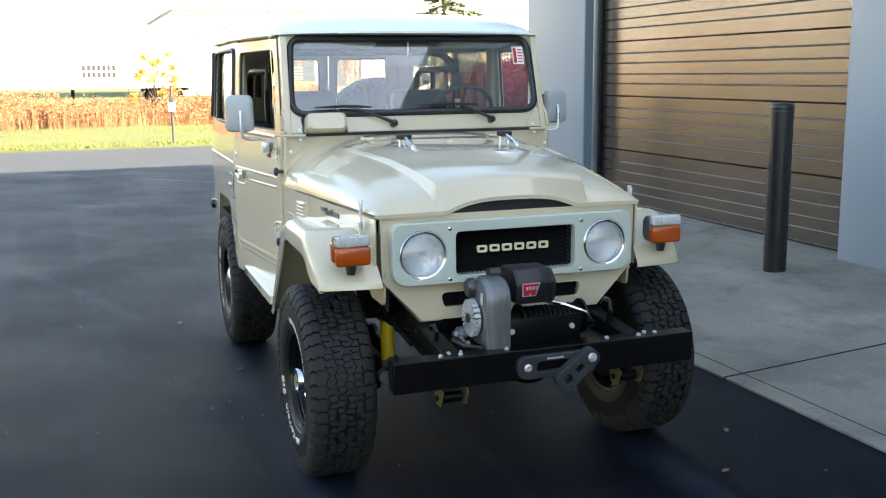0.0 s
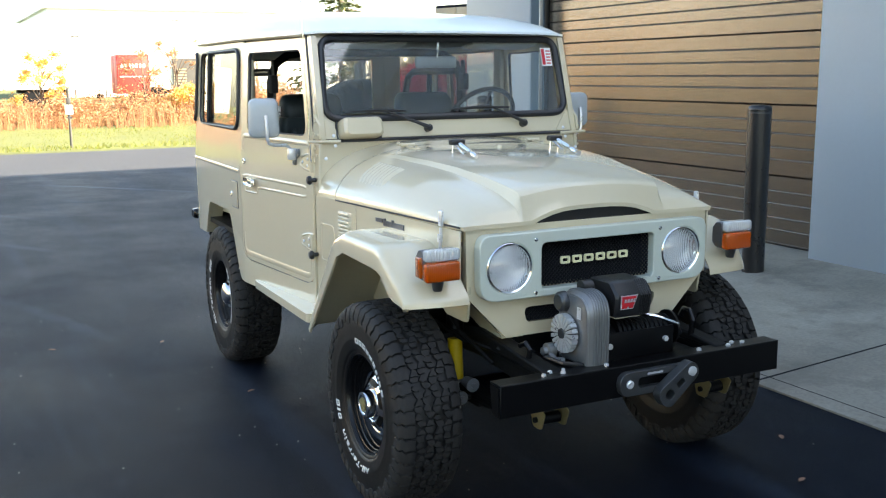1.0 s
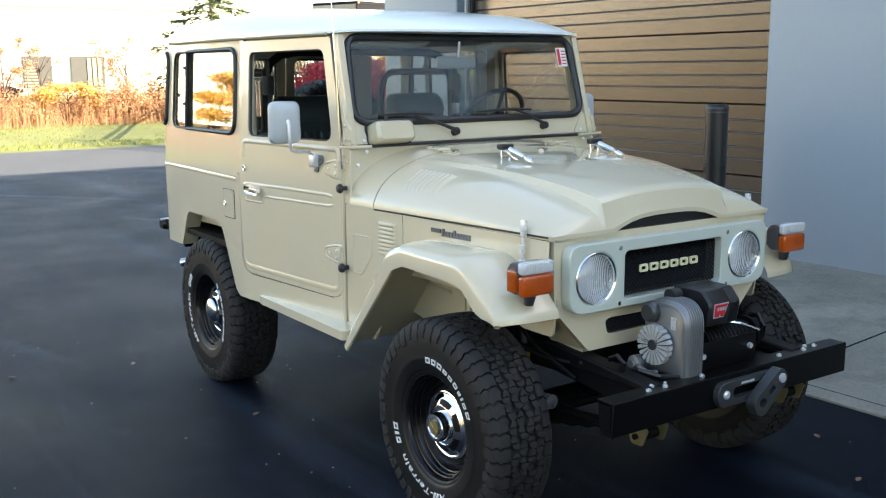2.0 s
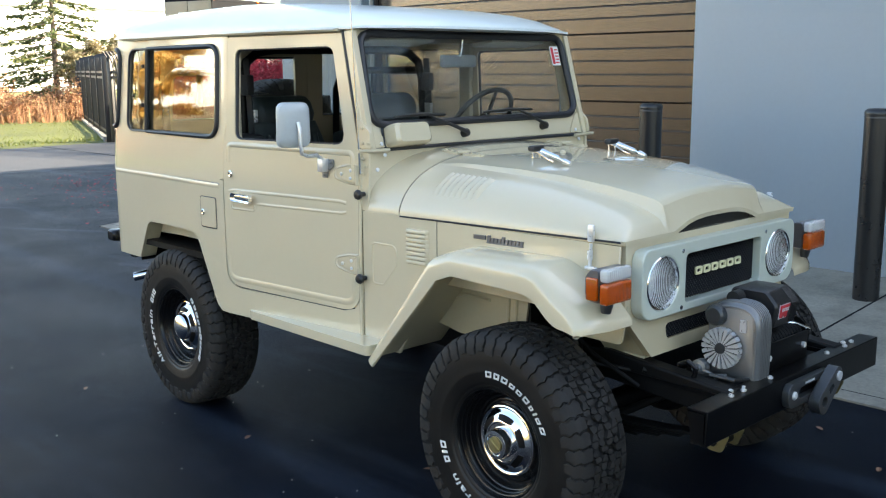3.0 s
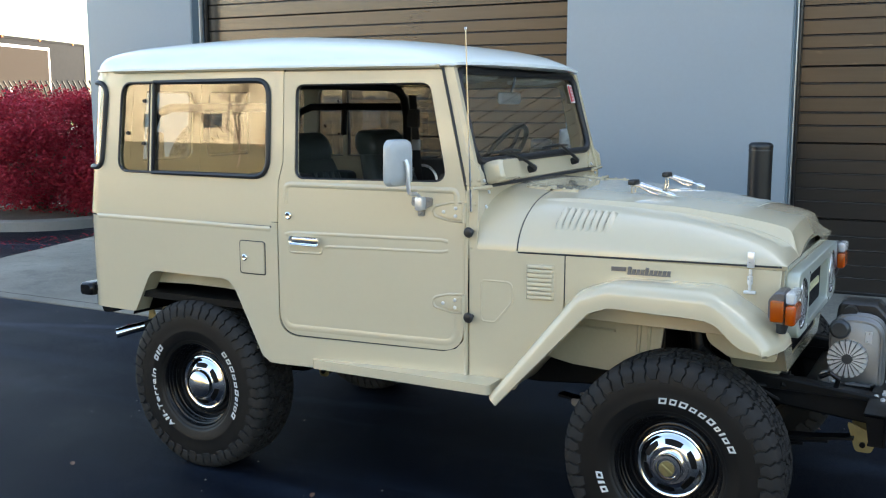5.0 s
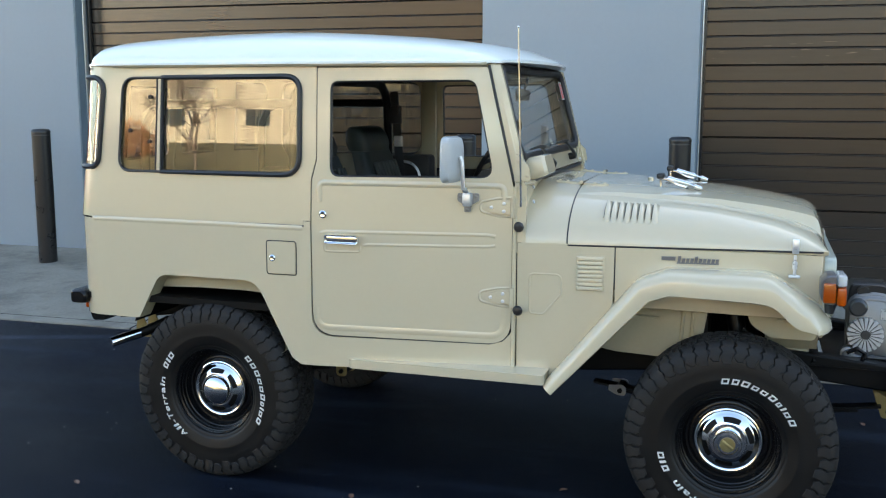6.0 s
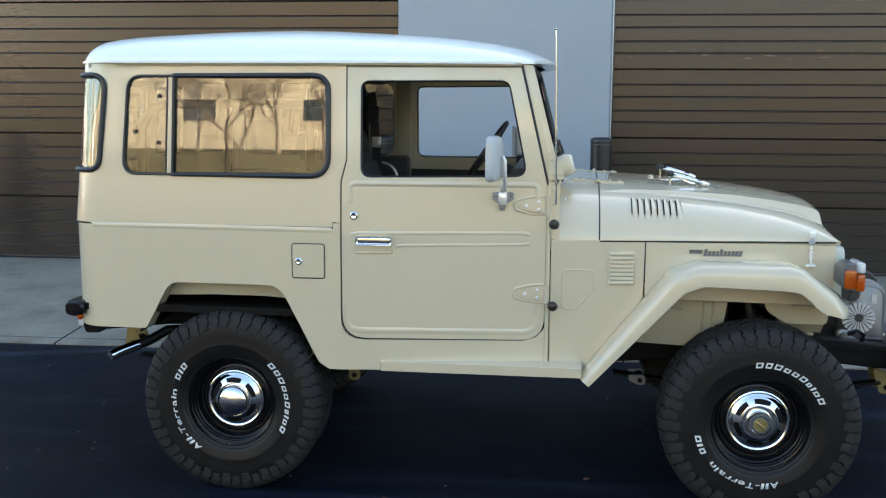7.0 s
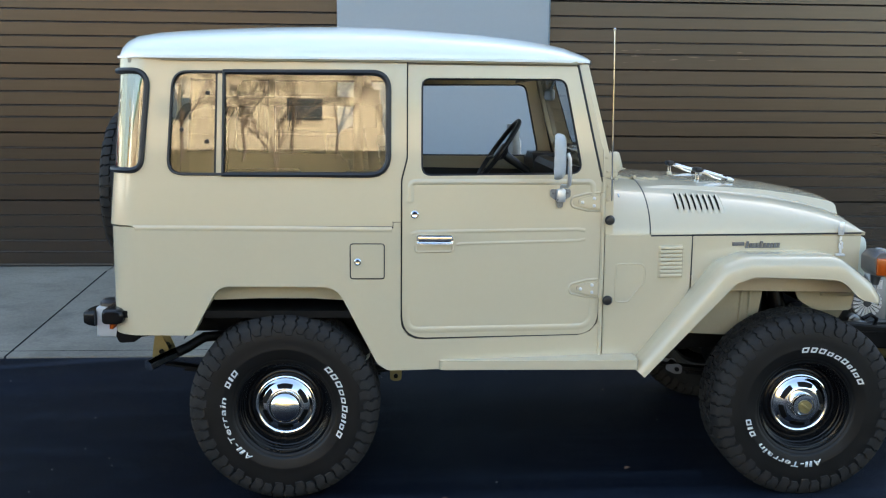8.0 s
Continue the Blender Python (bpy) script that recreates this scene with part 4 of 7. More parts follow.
    part("mirror_arm", bm, BRIGHT_ALLOY, mirror)
    bm = bmesh.new()
    box(bm, foot.x - 0.020, foot.x + 0.020, foot.y - 0.018, foot.y + 0.018, 1.296, 1.352, 0.006)
    part("mirror_clamp", bm, BRIGHT_ALLOY, mirror)
    bm = bmesh.new()
    sheet(bm, rpoly([(-1.150, 1.350, 0.01), (-1.240, 1.350, 0.01), (-1.240, 1.318, 0.008), (-1.210, 1.300), (-1.205, 1.270, 0.008), (-1.180, 1.270, 0.008), (-1.178, 1.300), (-1.150, 1.318, 0.008)]), [], 0.008, lambda a, b, d: pl(a, b, d + 0.010))
    for a, b in ((-1.164, 1.335), (-1.228, 1.335), (-1.192, 1.282)):
        lathe(bm, [(0.006, 0), (0.006, 0.004), (0.0, 0.007)], Matrix.Translation(pl(a, b, 0.010)) @ q, 10)
    part("mirror_base", bm, ALLOY, mirror)
    # windscreen side bracket with bolts
    bm = bmesh.new()
    sheet(bm, rpoly([(-1.385, 1.405), (-1.452, 1.405, 0.01), (-1.440, 1.47, 0.01), (-1.385, 1.52)]), [], 0.012, lambda a, b, d: pl(a, b, d + 0.006))
    for a, b in ((-1.405, 1.425), (-1.438, 1.425), (-1.400, 1.485), (-1.41, 1.36), (-1.41, 1.30), (-1.425, 1.33)):
        lathe(bm, [(0.0075, 0), (0.0075, 0.005), (0.0, 0.008)], Matrix.Translation(pl(a, b, 0.006)) @ q, 10)
    part("screen_bracket", bm, PAINT, truck)


for s in (-1, 1):
    body_side(s)

# rear doors with windows, and floor
def rear(x, z, d=0.0):
    return Vector((x, 0.729 + d + (0.012 if z > 1.189 else 0.0) - 0.08 * max(0.0, z - 1.19), z))


for s in (-1, 1):
    bm = bmesh.new()
    win = rpoly([(s * 0.06, 1.43, 0.05), (s * 0.53, 1.43, 0.05), (s * 0.51, 1.80, 0.05), (s * 0.06, 1.80, 0.05)])
    sheet(bm, [(s * 0.003, 0.73), (s * 0.665, 0.73), (s * 0.63, 1.888), (s * 0.003, 1.888)], [win], 0.024, rear, (), (1.1885, 1.1905))
    rd = part("rear_door", bm, PAINT, truck)
    bm = bmesh.new()
    sheet(bm, win, [], 0.004, lambda a, b, d: rear(a, b, d - 0.01))
    part("rear_pane", bm, CLEAR, rd, smooth=False).visible_shadow = False
    bm = bmesh.new()
    tube(bm, [rear(a, b, 0.001) for a, b in win], 0.012, 8, closed=True)
    part("rear_window_rubber", bm, GASKET, rd)
bm = bmesh.new()
box(bm, -0.83, 0.83, -0.50, 0.69, 0.80, 0.83)
box(bm, -0.70, 0.70, -1.385, -0.50, 0.66, 0.69)
box(bm, -0.68, 0.68, -1.388, -1.372, 0.66, 1.36)
box(bm, -0.83, 0.83, -0.52, -0.48, 0.60, 0.82)
part("floor_pan", bm, CHASSIS, truck)

# roof: crowned white shell with a lip and a front visor
ROOF = [(0.731, 0.0), (0.724, 0.022), (0.711, 0.055), (0.684, 0.082), (0.635, 0.104), (0.56, 0.117), (0.45, 0.127), (0.25, 0.139), (0.0, 0.149), (-0.235, 0.153), (-0.45, 0.148), (-0.65, 0.137), (-0.85, 0.124), (-1.02, 0.108), (-1.16, 0.090), (-1.27, 0.068), (-1.335, 0.044), (-1.372, 0.029), (-1.393, 0.016), (-1.402, 0.008)]


def roof_half(y):
    if y > -0.5:
        w = 0.818
    else:
        w = 0.818 - (-0.5 - y) * 0.118
    if y > 0.58:
        w -= 0.10 * ((y - 0.58) / 0.142) ** 2.2
    if y < -1.25:
        w -= 0.035 * ((-1.25 - y) / 0.17) ** 2
    return w


bm = bmesh.new()
rows = []
XS = [-1, -0.997, -0.985, -0.96, -0.92, -0.86, -0.76, -0.62, -0.42, -0.2, 0, 0.2, 0.42, 0.62, 0.76, 0.86, 0.92, 0.96, 0.985, 0.997, 1]
for y, h in ROOF:
    w = roof_half(y)
    rows.append([bm.verts.new((w * u, y + (0.085 * u * u * min(1, max(0, -0.9 - y) / 0.4) if y < 0 else -0.055 * u ** 4 * min(1, max(0, y - 0.3) / 0.3)), 1.898 + h * (1 - abs(u) ** 4.5) ** (1 / 1.9))) for u in XS])
for a, b in zip(rows, rows[1:]):
    for k in range(len(XS) - 1):
        bm.faces.new((a[k], a[k + 1], b[k + 1], b[k]))
loop = [v for v in rows[0]] + [r[-1] for r in rows[1:]] + rows[-1][-2::-1] + [r[0] for r in rows[-2:0:-1]]
# lip turned out and under
lip = [bm.verts.new(v.co + Vector((0.012 * (1 if v.co.x > 0 else -1) if abs(v.co.x) > 0.5 else 0, 0.006 if v.co.y > 0.66 else (-0.006 if v.co.y < -1.36 else 0), -0.001))) for v in loop]
low = [bm.verts.new(v.co + Vector((0, 0, -0.010))) for v in lip]
inn = [bm.verts.new(Vector((v.co.x * 0.95, v.co.y * 0.96, 1.888))) for v in loop]
for p, q in ((loop, lip), (lip, low), (low, inn)):
    for k in range(len(loop)):
        j = (k + 1) % len(loop)
        bm.faces.new((p[k], p[j], q[j], q[k]))
part("roof", bm, WHITE_PAINT, truck, "white painted roof shell", angle=60)
bm = bmesh.new()
rows = [[(s * (half(y, 1.87) - 0.02), y, z) for s, z in ((-1, 1.868), (1, 1.868), (1, 1.884), (-1, 1.884))] for y in (-1.26, -0.51, 0.50, 0.62)]
ring_mesh(bm, rows)
part("headlining", bm, HEADLINER, truck)

# windscreen frame, leaning back
SC_Y0, SC_Z0, SC_Y1, SC_Z1 = -1.422, 1.392, -1.292, 1.888


def screen(x, h, d=0.0):
    """On the windscreen: across, and height up from the cowl."""
    t = (h - SC_Z0) / (SC_Z1 - SC_Z0)
    return Vector((x, SC_Y0 + (SC_Y1 - SC_Y0) * t - d, h + 0.29 * d))


bm = bmesh.new()
GLASS_LOOP = [(-0.660, 1.500, 0.075), (0.660, 1.500, 0.075), (0.638, 1.872, 0.06), (-0.638, 1.872, 0.06)]
sheet(bm, [(-0.716, 1.400), (0.716, 1.400), (0.698, 1.894), (-0.698, 1.894)], [rpoly(GLASS_LOOP, 6)], 0.035, lambda a, b, d: screen(a, b, d))
frame_part = part("windscreen_frame", bm, PAINT, truck, bevel=0.006)
bm = bmesh.new()
tube(bm, [screen(a, b, 0.003) for a, b in rpoly([(-0.667, 1.493, 0.08), (0.667, 1.493, 0.08), (0.646, 1.870, 0.065), (-0.646, 1.870, 0.065)], 8)], 0.017, 10, closed=True)
part("windscreen_rubber", bm, GASKET, frame_part)
bm = bmesh.new()
sheet(bm, rpoly(GLASS_LOOP, 6), [], 0.005, lambda a, b, d: screen(a, b, d - 0.008))
part("windscreen_glass", bm, CLEAR, frame_part, smooth=False).visible_shadow = False
bm = bmesh.new()
tube(bm, [(-0.712, SC_Y0 - 0.006, 1.394), (0.712, SC_Y0 - 0.006, 1.394)], 0.008, 6)
part("cowl_seal", bm, GASKET, frame_part)
for s in (-1, 1):
    # pillar face between screen and door
    bm = bmesh.new()
    sheet(bm, [(-1.385, 1.392), (-1.268, 1.884), (-1.312, 1.884), (-1.442, 1.392)], [], 0.03, lambda a, b, d: Vector((s * (half(a, b) - 0.004 + d), a, b)))
    part("screen_pillar", bm, PAINT, frame_part, bevel=0.005)
    bm = bmesh.new()
    tube(bm, [Vector((s * (half(a, b) - 0.004), a, b)) for a, b in ((-1.381, 1.40), (-1.266, 1.88))], 0.0055, 6)
    part("pillar_seal", bm, GASKET, frame_part)
    # gusset at the foot of the frame, with bolts
    bm = bmesh.new()
    sheet(bm, rpoly([(s * 0.713, 1.402, 0.004), (s * 0.590, 1.402, 0.012), (s * 0.655, 1.492, 0.03), (s * 0.708, 1.515, 0.02)]), [], 0.006, lambda a, b, d: screen(a, b, d + 0.007))
    part("frame_gusset", bm, PAINT, frame_part, bevel=0.002)
    bm = bmesh.new()
    for a, b in ((0.636, 1.416), (0.695, 1.475), (0.636, 1.368), (0.690, 1.312)):
        lathe(bm, [(0.008, 0), (0.008, 0.005), (0.0, 0.008)], Matrix.Translation(screen(s * a, b, 0.007 if b > 1.4 else 0.016)) @ Euler((radians(74), 0, 0)).to_matrix().to_4x4(), 10)
    pieces("gusset_bolt", bm, BRIGHT_ALLOY, frame_part)
    # sun visor
    bm = bmesh.new()
    ring_mesh(bm, [[(s * 0.375 + a, y, z + b) for a, b in rpoly([(-0.19, -0.009, 0.008), (0.19, -0.009, 0.008), (0.19, 0.009, 0.008), (-0.19, 0.009, 0.008)], 3)] for y, z in ((-1.272, 1.856), (-1.262, 1.850), (-1.15, 1.832), (-1.14, 1.834))])
    part("sun_visor", bm, VISOR, truck)
    # wiper with arm
    bm = bmesh.new()
    if s < 0:
        a, b, c0, c1 = (-0.145, 1.436), (-0.375, 1.522), (-0.26, 1.518), (-0.555, 1.520)
    else:
        a, b, c0, c1 = (0.396, 1.444), (0.215, 1.524), (0.315, 1.522), (-0.015, 1.520)
    lathe(bm, [(0.018, 0), (0.018, 0.03), (0.012, 0.036), (0.0, 0.038)], Matrix.Translation(screen(*a, 0.0)) @ Euler((radians(74), 0, 0)).to_matrix().to_4x4(), 14)
    tube(bm, [screen(*a, 0.030), screen((a[0] * 0.7 + b[0] * 0.3), a[1] * 0.7 + b[1] * 0.3, 0.034), screen(*b, 0.030)], [0.011, 0.008, 0.005], 8)
    tube(bm, [screen(*c0, 0.026), screen((c0[0] + c1[0]) / 2, (c0[1] + c1[1]) / 2 + 0.004, 0.032), screen(*c1, 0.026)], [0.004, 0.007, 0.004], 6, flat=1.4)
    part("wiper", bm, PLASTIC, truck)

# wiper motor box
bm = bmesh.new()
rows = []
for d, k in ((0.0, 1.0), (0.045, 1.0), (0.070, 0.94), (0.082, 0.80)):
    rows.append([screen(-0.505 + a * k * 0.93, 1.442 + b * k * 0.92, d) for a, b in rpoly([(-0.115, -0.050, 0.03), (0.115, -0.050, 0.03), (0.108, 0.050, 0.03), (-0.112, 0.050, 0.03)], 5)])
ring_mesh(bm, rows)
part("wiper_motor_box", bm, PAINT, truck)
bm = bmesh.new()
tube(bm, [screen(-0.505 + a * 0.94, 1.442 + b * 0.93, 0.004) for a, b in rpoly([(-0.120, -0.055, 0.03), (0.120, -0.055, 0.03), (0.113, 0.055, 0.03), (-0.117, 0.055, 0.03)], 5)], 0.006, 6, closed=True)
part("box_gasket", bm, GASKET, truck)
# inspection sticker: plain bars
bm = bmesh.new()
sheet(bm, [(0.562, 1.735), (0.624, 1.735), (0.620, 1.828), (0.558, 1.828)], [], 0.001, lambda a, b, d: screen(a, b, d + 0.002))
stick = part("windscreen_sticker", bm, WHITE_PAINT, truck, "red and white windscreen sticker")
bm = bmesh.new()
sheet(bm, [(0.566, 1.741), (0.584, 1.741), (0.581, 1.822), (0.563, 1.822)], [], 0.001, lambda a, b, d: screen(a, b, d + 0.004))
for k in range(5):
    sheet(bm, [(0.590, 1.746 + k * 0.0155), (0.616, 1.746 + k * 0.0155), (0.616, 1.752 + k * 0.0155), (0.590, 1.752 + k * 0.0155)], [], 0.001, lambda a, b, d: screen(a, b, d + 0.004))
part("sticker_bars", bm, RED_ENAMEL, stick)

# scuttle closing the cowl below the windscreen
bm = bmesh.new()
sheet(bm, [(-0.716, 1.10), (0.716, 1.10), (0.710, 1.392), (-0.710, 1.392)], [], 0.03, lambda a, b, d: Vector((a, -1.422 - d, b)))
part("scuttle", bm, PAINT, truck, bevel=0.006)
# cowl top between windscreen and bonnet
EDGE_Z = 1.146


def top_z(y):
    pts = [(-1.40, 1.389), (-1.44, 1.388), (-1.60, 1.376), (-1.80, 1.366), (-2.0, 1.352), (-2.2, 1.328), (-2.4, 1.286), (-2.5, 1.256), (-2.56, 1.228), (-2.60, 1.196), (-2.625, 1.160), (-2.632, 1.144)]
    for (a, za), (b, zb) in zip(pts, pts[1:]):
        if y >= b:
            return za + (zb - za) * (y - a) / (b - a)
    return pts[-1][1]


def step(a, b, x):
    t = max(0.0, min(1.0, (x - a) / (b - a)))
    return t * t * (3 - 2 * t)


def crease(y):
    """Half the width of the raised deck, which narrows towards the nose."""
    return 0.465 + 0.157 * (max(y, -2.60) + 1.70)


def deck_z(y):
    pts = [(-1.40, 1.391), (-1.44, 1.390), (-1.80, 1.368), (-2.0, 1.360), (-2.2, 1.346), (-2.4, 1.319), (-2.5, 1.300), (-2.55, 1.289), (-2.58, 1.280), (-2.598, 1.268), (-2.612, 1.245), (-2.624, 1.214), (-2.632, 1.190)]
    for (a, za), (b, zb) in zip(pts, pts[1:]):
        if y >= b:
            return za + (zb - za) * (y - a) / (b - a)
    return pts[-1][1]


def skin_z(x, y):
    """Height of the bonnet and cowl: rounded shoulders, a raised middle that ends in the scoop."""
    w = plan(y)
    u = min(1.0, abs(x) / w)
    shoulder = (1 - u ** 3.6) ** (1 / 1.75)
    z = EDGE_Z + (top_z(y) - EDGE_Z) * shoulder
    hw = crease(y)
    deck = deck_z(y) - 0.024 * min(1.0, abs(x) / hw) ** 2.2
    z -= 0.007 * math.exp(-((abs(x) - hw - 0.03) / 0.05) ** 2) * step(-1.66, -1.95, y) * (1 - step(-2.54, -2.60, y)) if abs(x) > hw else 0.0
    rise = max(0.006, deck - z) * (1 - max(0.0, min(1.0, (abs(x) - hw) / 0.017))) * step(-1.62, -1.78, y)
    arch = 0.048 * max(0.0, 1 - (abs(x) / 0.285) ** 3.2)
    t = step(-2.590, -2.632, y)
    return z + rise * (1 - t) + arch * t


US = [-1, -0.998, -0.99, -0.97, -0.94, -0.90, -0.85, -0.79, -0.72, -0.66, -0.60, -0.56, -0.53, -0.50, -0.47, -0.44, -0.41, -0.36, -0.28, -0.18, -0.09]
US = US + [0] + [-u for u in US[::-1]]


def columns(y):
    """Stations across the bonnet, gathered at the deck's crease."""
    hw, w = crease(y), plan(y)
    xs = [hw * f for f in (0.0, 0.25, 0.45, 0.62, 0.78, 0.90, 0.97)] + [hw + d for d in (-0.002, 0.0, 0.006, 0.012, 0.017, 0.022, 0.030)]
    xs += [hw + 0.030 + (w - hw - 0.030) * f for f in (0.12, 0.28, 0.44, 0.58, 0.70, 0.80, 0.88, 0.94, 0.975, 0.992, 1.0)]
    return [-x for x in xs[:0:-1]] + xs


def skin(name, ys, parent):
    bm = bmesh.new()
    rows = [[bm.verts.new((x, y, skin_z(x, y))) for x in columns(y)] for y in ys]
    for a, b in zip(rows, rows[1:]):
        for k in range(len(a) - 1):
            bm.faces.new((a[k], a[k + 1], b[k + 1], b[k]))
    got = bmesh.ops.extrude_face_region(bm, geom=bm.faces[:])
    for v in got["geom"]:
        if isinstance(v, bmesh.types.BMVert):
            v.co.z -= 0.016
            v.co.x *= 0.988
    return part(name, bm, PAINT, parent, angle=21)


skin("cowl_top", [-1.418, -1.44, -1.50, -1.56, -1.604], truck)
HY = [-1.610, -1.65, -1.72, -1.80, -1.90, -2.0, -2.1, -2.2, -2.3, -2.38, -2.44, -2.49, -2.53, -2.555, -2.575, -2.588, -2.598, -2.607, -2.615, -2.622, -2.630]
bonnet = skin("bonnet", HY, truck)
bm = bmesh.new()
tube(bm, [(plan(-1.607) * u * 0.995, -1.607, skin_z(plan(-1.607) * u, -1.607) - 0.004) for u in US[1:-1]], 0.0045, 6)
part("bonnet_gap", bm, GASKET, bonnet)
for s in (-1, 1):
    bm = bmesh.new()
    tube(bm, [(s * (plan(y) - 0.002), y, 1.141) for y in (-1.61, -1.9, -2.2, -2.5, -2.61)], 0.0042, 6)
    part("bonnet_gap", bm, GASKET, bonnet)
    # pressed louvres in the shoulder
    for k in range(8):
        y0 = -1.760 - k * 0.0275
        bm = bmesh.new()
        xs = [plan(y0) * u for u in (0.775, 0.795, 0.84, 0.89, 0.922, 0.94)]
        rows = []
        for j, x in enumerate(xs):
            h = 0.0 if j in (0, 5) else 0.0135
            rows.append([bm.verts.new((s * x, y0 + dy, skin_z(x, y0 + dy) + (h * 0.7 if dy == -0.004 else h if dy == 0.006 else h * 0.9 if dy == 0.012 else -0.001))) for dy in (-0.012, -0.004, 0.006, 0.012)])
        for a, b in zip(rows, rows[1:]):
            for c in range(3):
                bm.faces.new((a[c], a[c + 1], b[c + 1], b[c]))
        part("bonnet_louvre", bm, PAINT, bonnet)
        # black faces across the louvre's mouth stand in for the shade inside
        bm = bmesh.new()
        rows = [[bm.verts.new((s * x, y0 + 0.0125, skin_z(x, y0 + 0.0125) + h)) for h in (0.0005, 0.0118)] + [bm.verts.new((s * x, y0 + 0.0160, skin_z(x, y0 + 0.016) + 0.0010))] for x in xs[1:5]]
        for a, b in zip(rows, rows[1:]):
            bm.faces.new((a[0], b[0], b[1], a[1]))
            bm.faces.new((a[1], b[1], b[2], a[2]))
        part("louvre_opening", bm, CHASSIS, bonnet)
    # strap hinge over the gap
    bm = bmesh.new()
    hx = s * 0.34
    for y0, y1 in ((-1.490, -1.598), (-1.612, -1.722)):
        rows = []
        for y, w in ((y0, 0.010), (y0 - 0.01, 0.014), ((y0 + y1) / 2, 0.012), (y1 + 0.01, 0.014), (y1, 0.010)):
            z = skin_z(hx, y)
            rows.append([(hx - w, y, z - 0.002), (hx - w, y, z + 0.005), (hx - w * 0.6, y, z + 0.007), (hx + w * 0.6, y, z + 0.007), (hx + w, y, z + 0.005), (hx + w, y, z - 0.002)])
        ring_mesh(bm, rows)
    rod(bm, (hx - 0.034, -1.605, skin_z(hx, -1.607) + 0.010), (hx + 0.034, -1.605, skin_z(hx, -1.607) + 0.010), 0.008, seg=10)
    for y in (-1.505, -1.54, -1.66, -1.705):
        lathe(bm, [(0.0065, 0), (0.0065, 0.004), (0.0, 0.007)], Matrix.Translation((hx, y, skin_z(hx, y) + 0.006)), 10)
    part("bonnet_hinge", bm, PAINT, bonnet)
    # chrome screen rest with rubber pad
    bm = bmesh.new()
    cx, cy = s * 0.252, -2.0
    z = skin_z(cx, cy)
    for e in (-0.022, 0.022):
        tube(bm, [(cx + e, cy + 0.06, z + 0.004), (cx + e, cy + 0.062, z + 0.040), (cx + e, cy + 0.030, z + 0.036), (cx + e, cy - 0.02, z + 0.012), (cx + e, cy - 0.05, z + 0.004)], 0.0038, 8)
    rod(bm, (cx, cy + 0.03, z + 0.040), (cx, cy - 0.062, z + 0.016), 0.012, 0.010, 14)
    rod(bm, (cx, cy - 0.062, z + 0.016), (cx, cy - 0.085, z + 0.009), 0.004, 0.004, 10)
    rod(bm, (cx, cy - 0.085, z + 0.007), (cx, cy - 0.118, z - 0.002), 0.013, 0.008, 14)
    rest = part("screen_rest", bm, CHROME, bonnet, "chrome folding-screen rest")
    bm = bmesh.new()
    box(bm, cx - 0.036, cx + 0.036, cy + 0.045, cy + 0.078, z + 0.038, z + 0.062, 0.008, 3)
    part("rest_pad", bm, PLASTIC, rest)

bm = bmesh.new()
lathe(bm, [(0.014, -0.002), (0.013, 0.008), (0.007, 0.012), (0.0, 0.012)], Matrix.Translation((0.0, -1.87, skin_z(0.0, -1.87))), 16)
part("bonnet_peg", bm, PAINT, bonnet)

# scoop: black mesh set back under the bonnet's front edge
bm = bmesh.new()
box(bm, -0.285, 0.285, -2.598, -2.588, 1.125, 1.178)
part("scoop_mesh", bm, PLASTIC, truck)
# front panel with cooling slot
FRONT_Y = -2.618


def face(x, z, d=0.0):
    return Vector((x, FRONT_Y - d, z))


bm = bmesh.new()
SLOT = [(-0.300, 0.752, 0.02), (0.300, 0.752, 0.02), (0.318, 0.812, 0.025), (-0.318, 0.812, 0.025)]
sheet(bm, rpoly([(-0.566, 1.136), (0.566, 1.136), (0.562, 0.875, 0.01), (0.395, 0.702, 0.015), (-0.395, 0.702, 0.015), (-0.562, 0.875, 0.01)]),
      [rpoly(SLOT), rpoly([(-0.262, 0.892, 0.02), (0.262, 0.892, 0.02), (0.262, 1.062, 0.02), (-0.262, 1.062, 0.02)])], 0.03, face)
fp = part("front_panel", bm, PAINT, truck, bevel=0.006)
bm = bmesh.new()
sheet(bm, rpoly([(-0.562, 0.885), (-0.395, 0.70), (-0.395, 0.69), (-0.30, 0.69), (-0.30, 0.70), (-0.395, 0.712)]), [], 0.06, lambda a, b, d: Vector((a, FRONT_Y + 0.03 - d * 3, b)))
for s in (-1, 1):
    box(bm, s * 0.47 - 0.10, s * 0.47 + 0.10, -2.60, -2.45, 0.845, 0.858, 0.004)
pieces("panel_return", bm, BEIGE_IN_SHADE, truck)
# grille bezel
bm = bmesh.new()
hole = [rpoly([(-0.264, 0.888, 0.022), (0.264, 0.888, 0.022), (0.264, 1.066, 0.022), (-0.264, 1.066, 0.022)], 5)]
for s in (-1, 1):
    hole.append([(s * 0.404 + 0.099 * math.cos(2 * math.pi * k / 36), 0.981 + 0.099 * math.sin(2 * math.pi * k / 36)) for k in range(36)])
sheet(bm, rpoly([(-0.532, 0.858, 0.075), (0.532, 0.858, 0.075), (0.532, 1.112, 0.05), (-0.532, 1.112, 0.05)], 8), hole, 0.048, lambda a, b, d: face(a, b, d + 0.048))
bezel = part("grille_bezel", bm, BEZEL_PAINT, truck, "pale painted grille bezel", bevel=0.0045)
bm = bmesh.new()
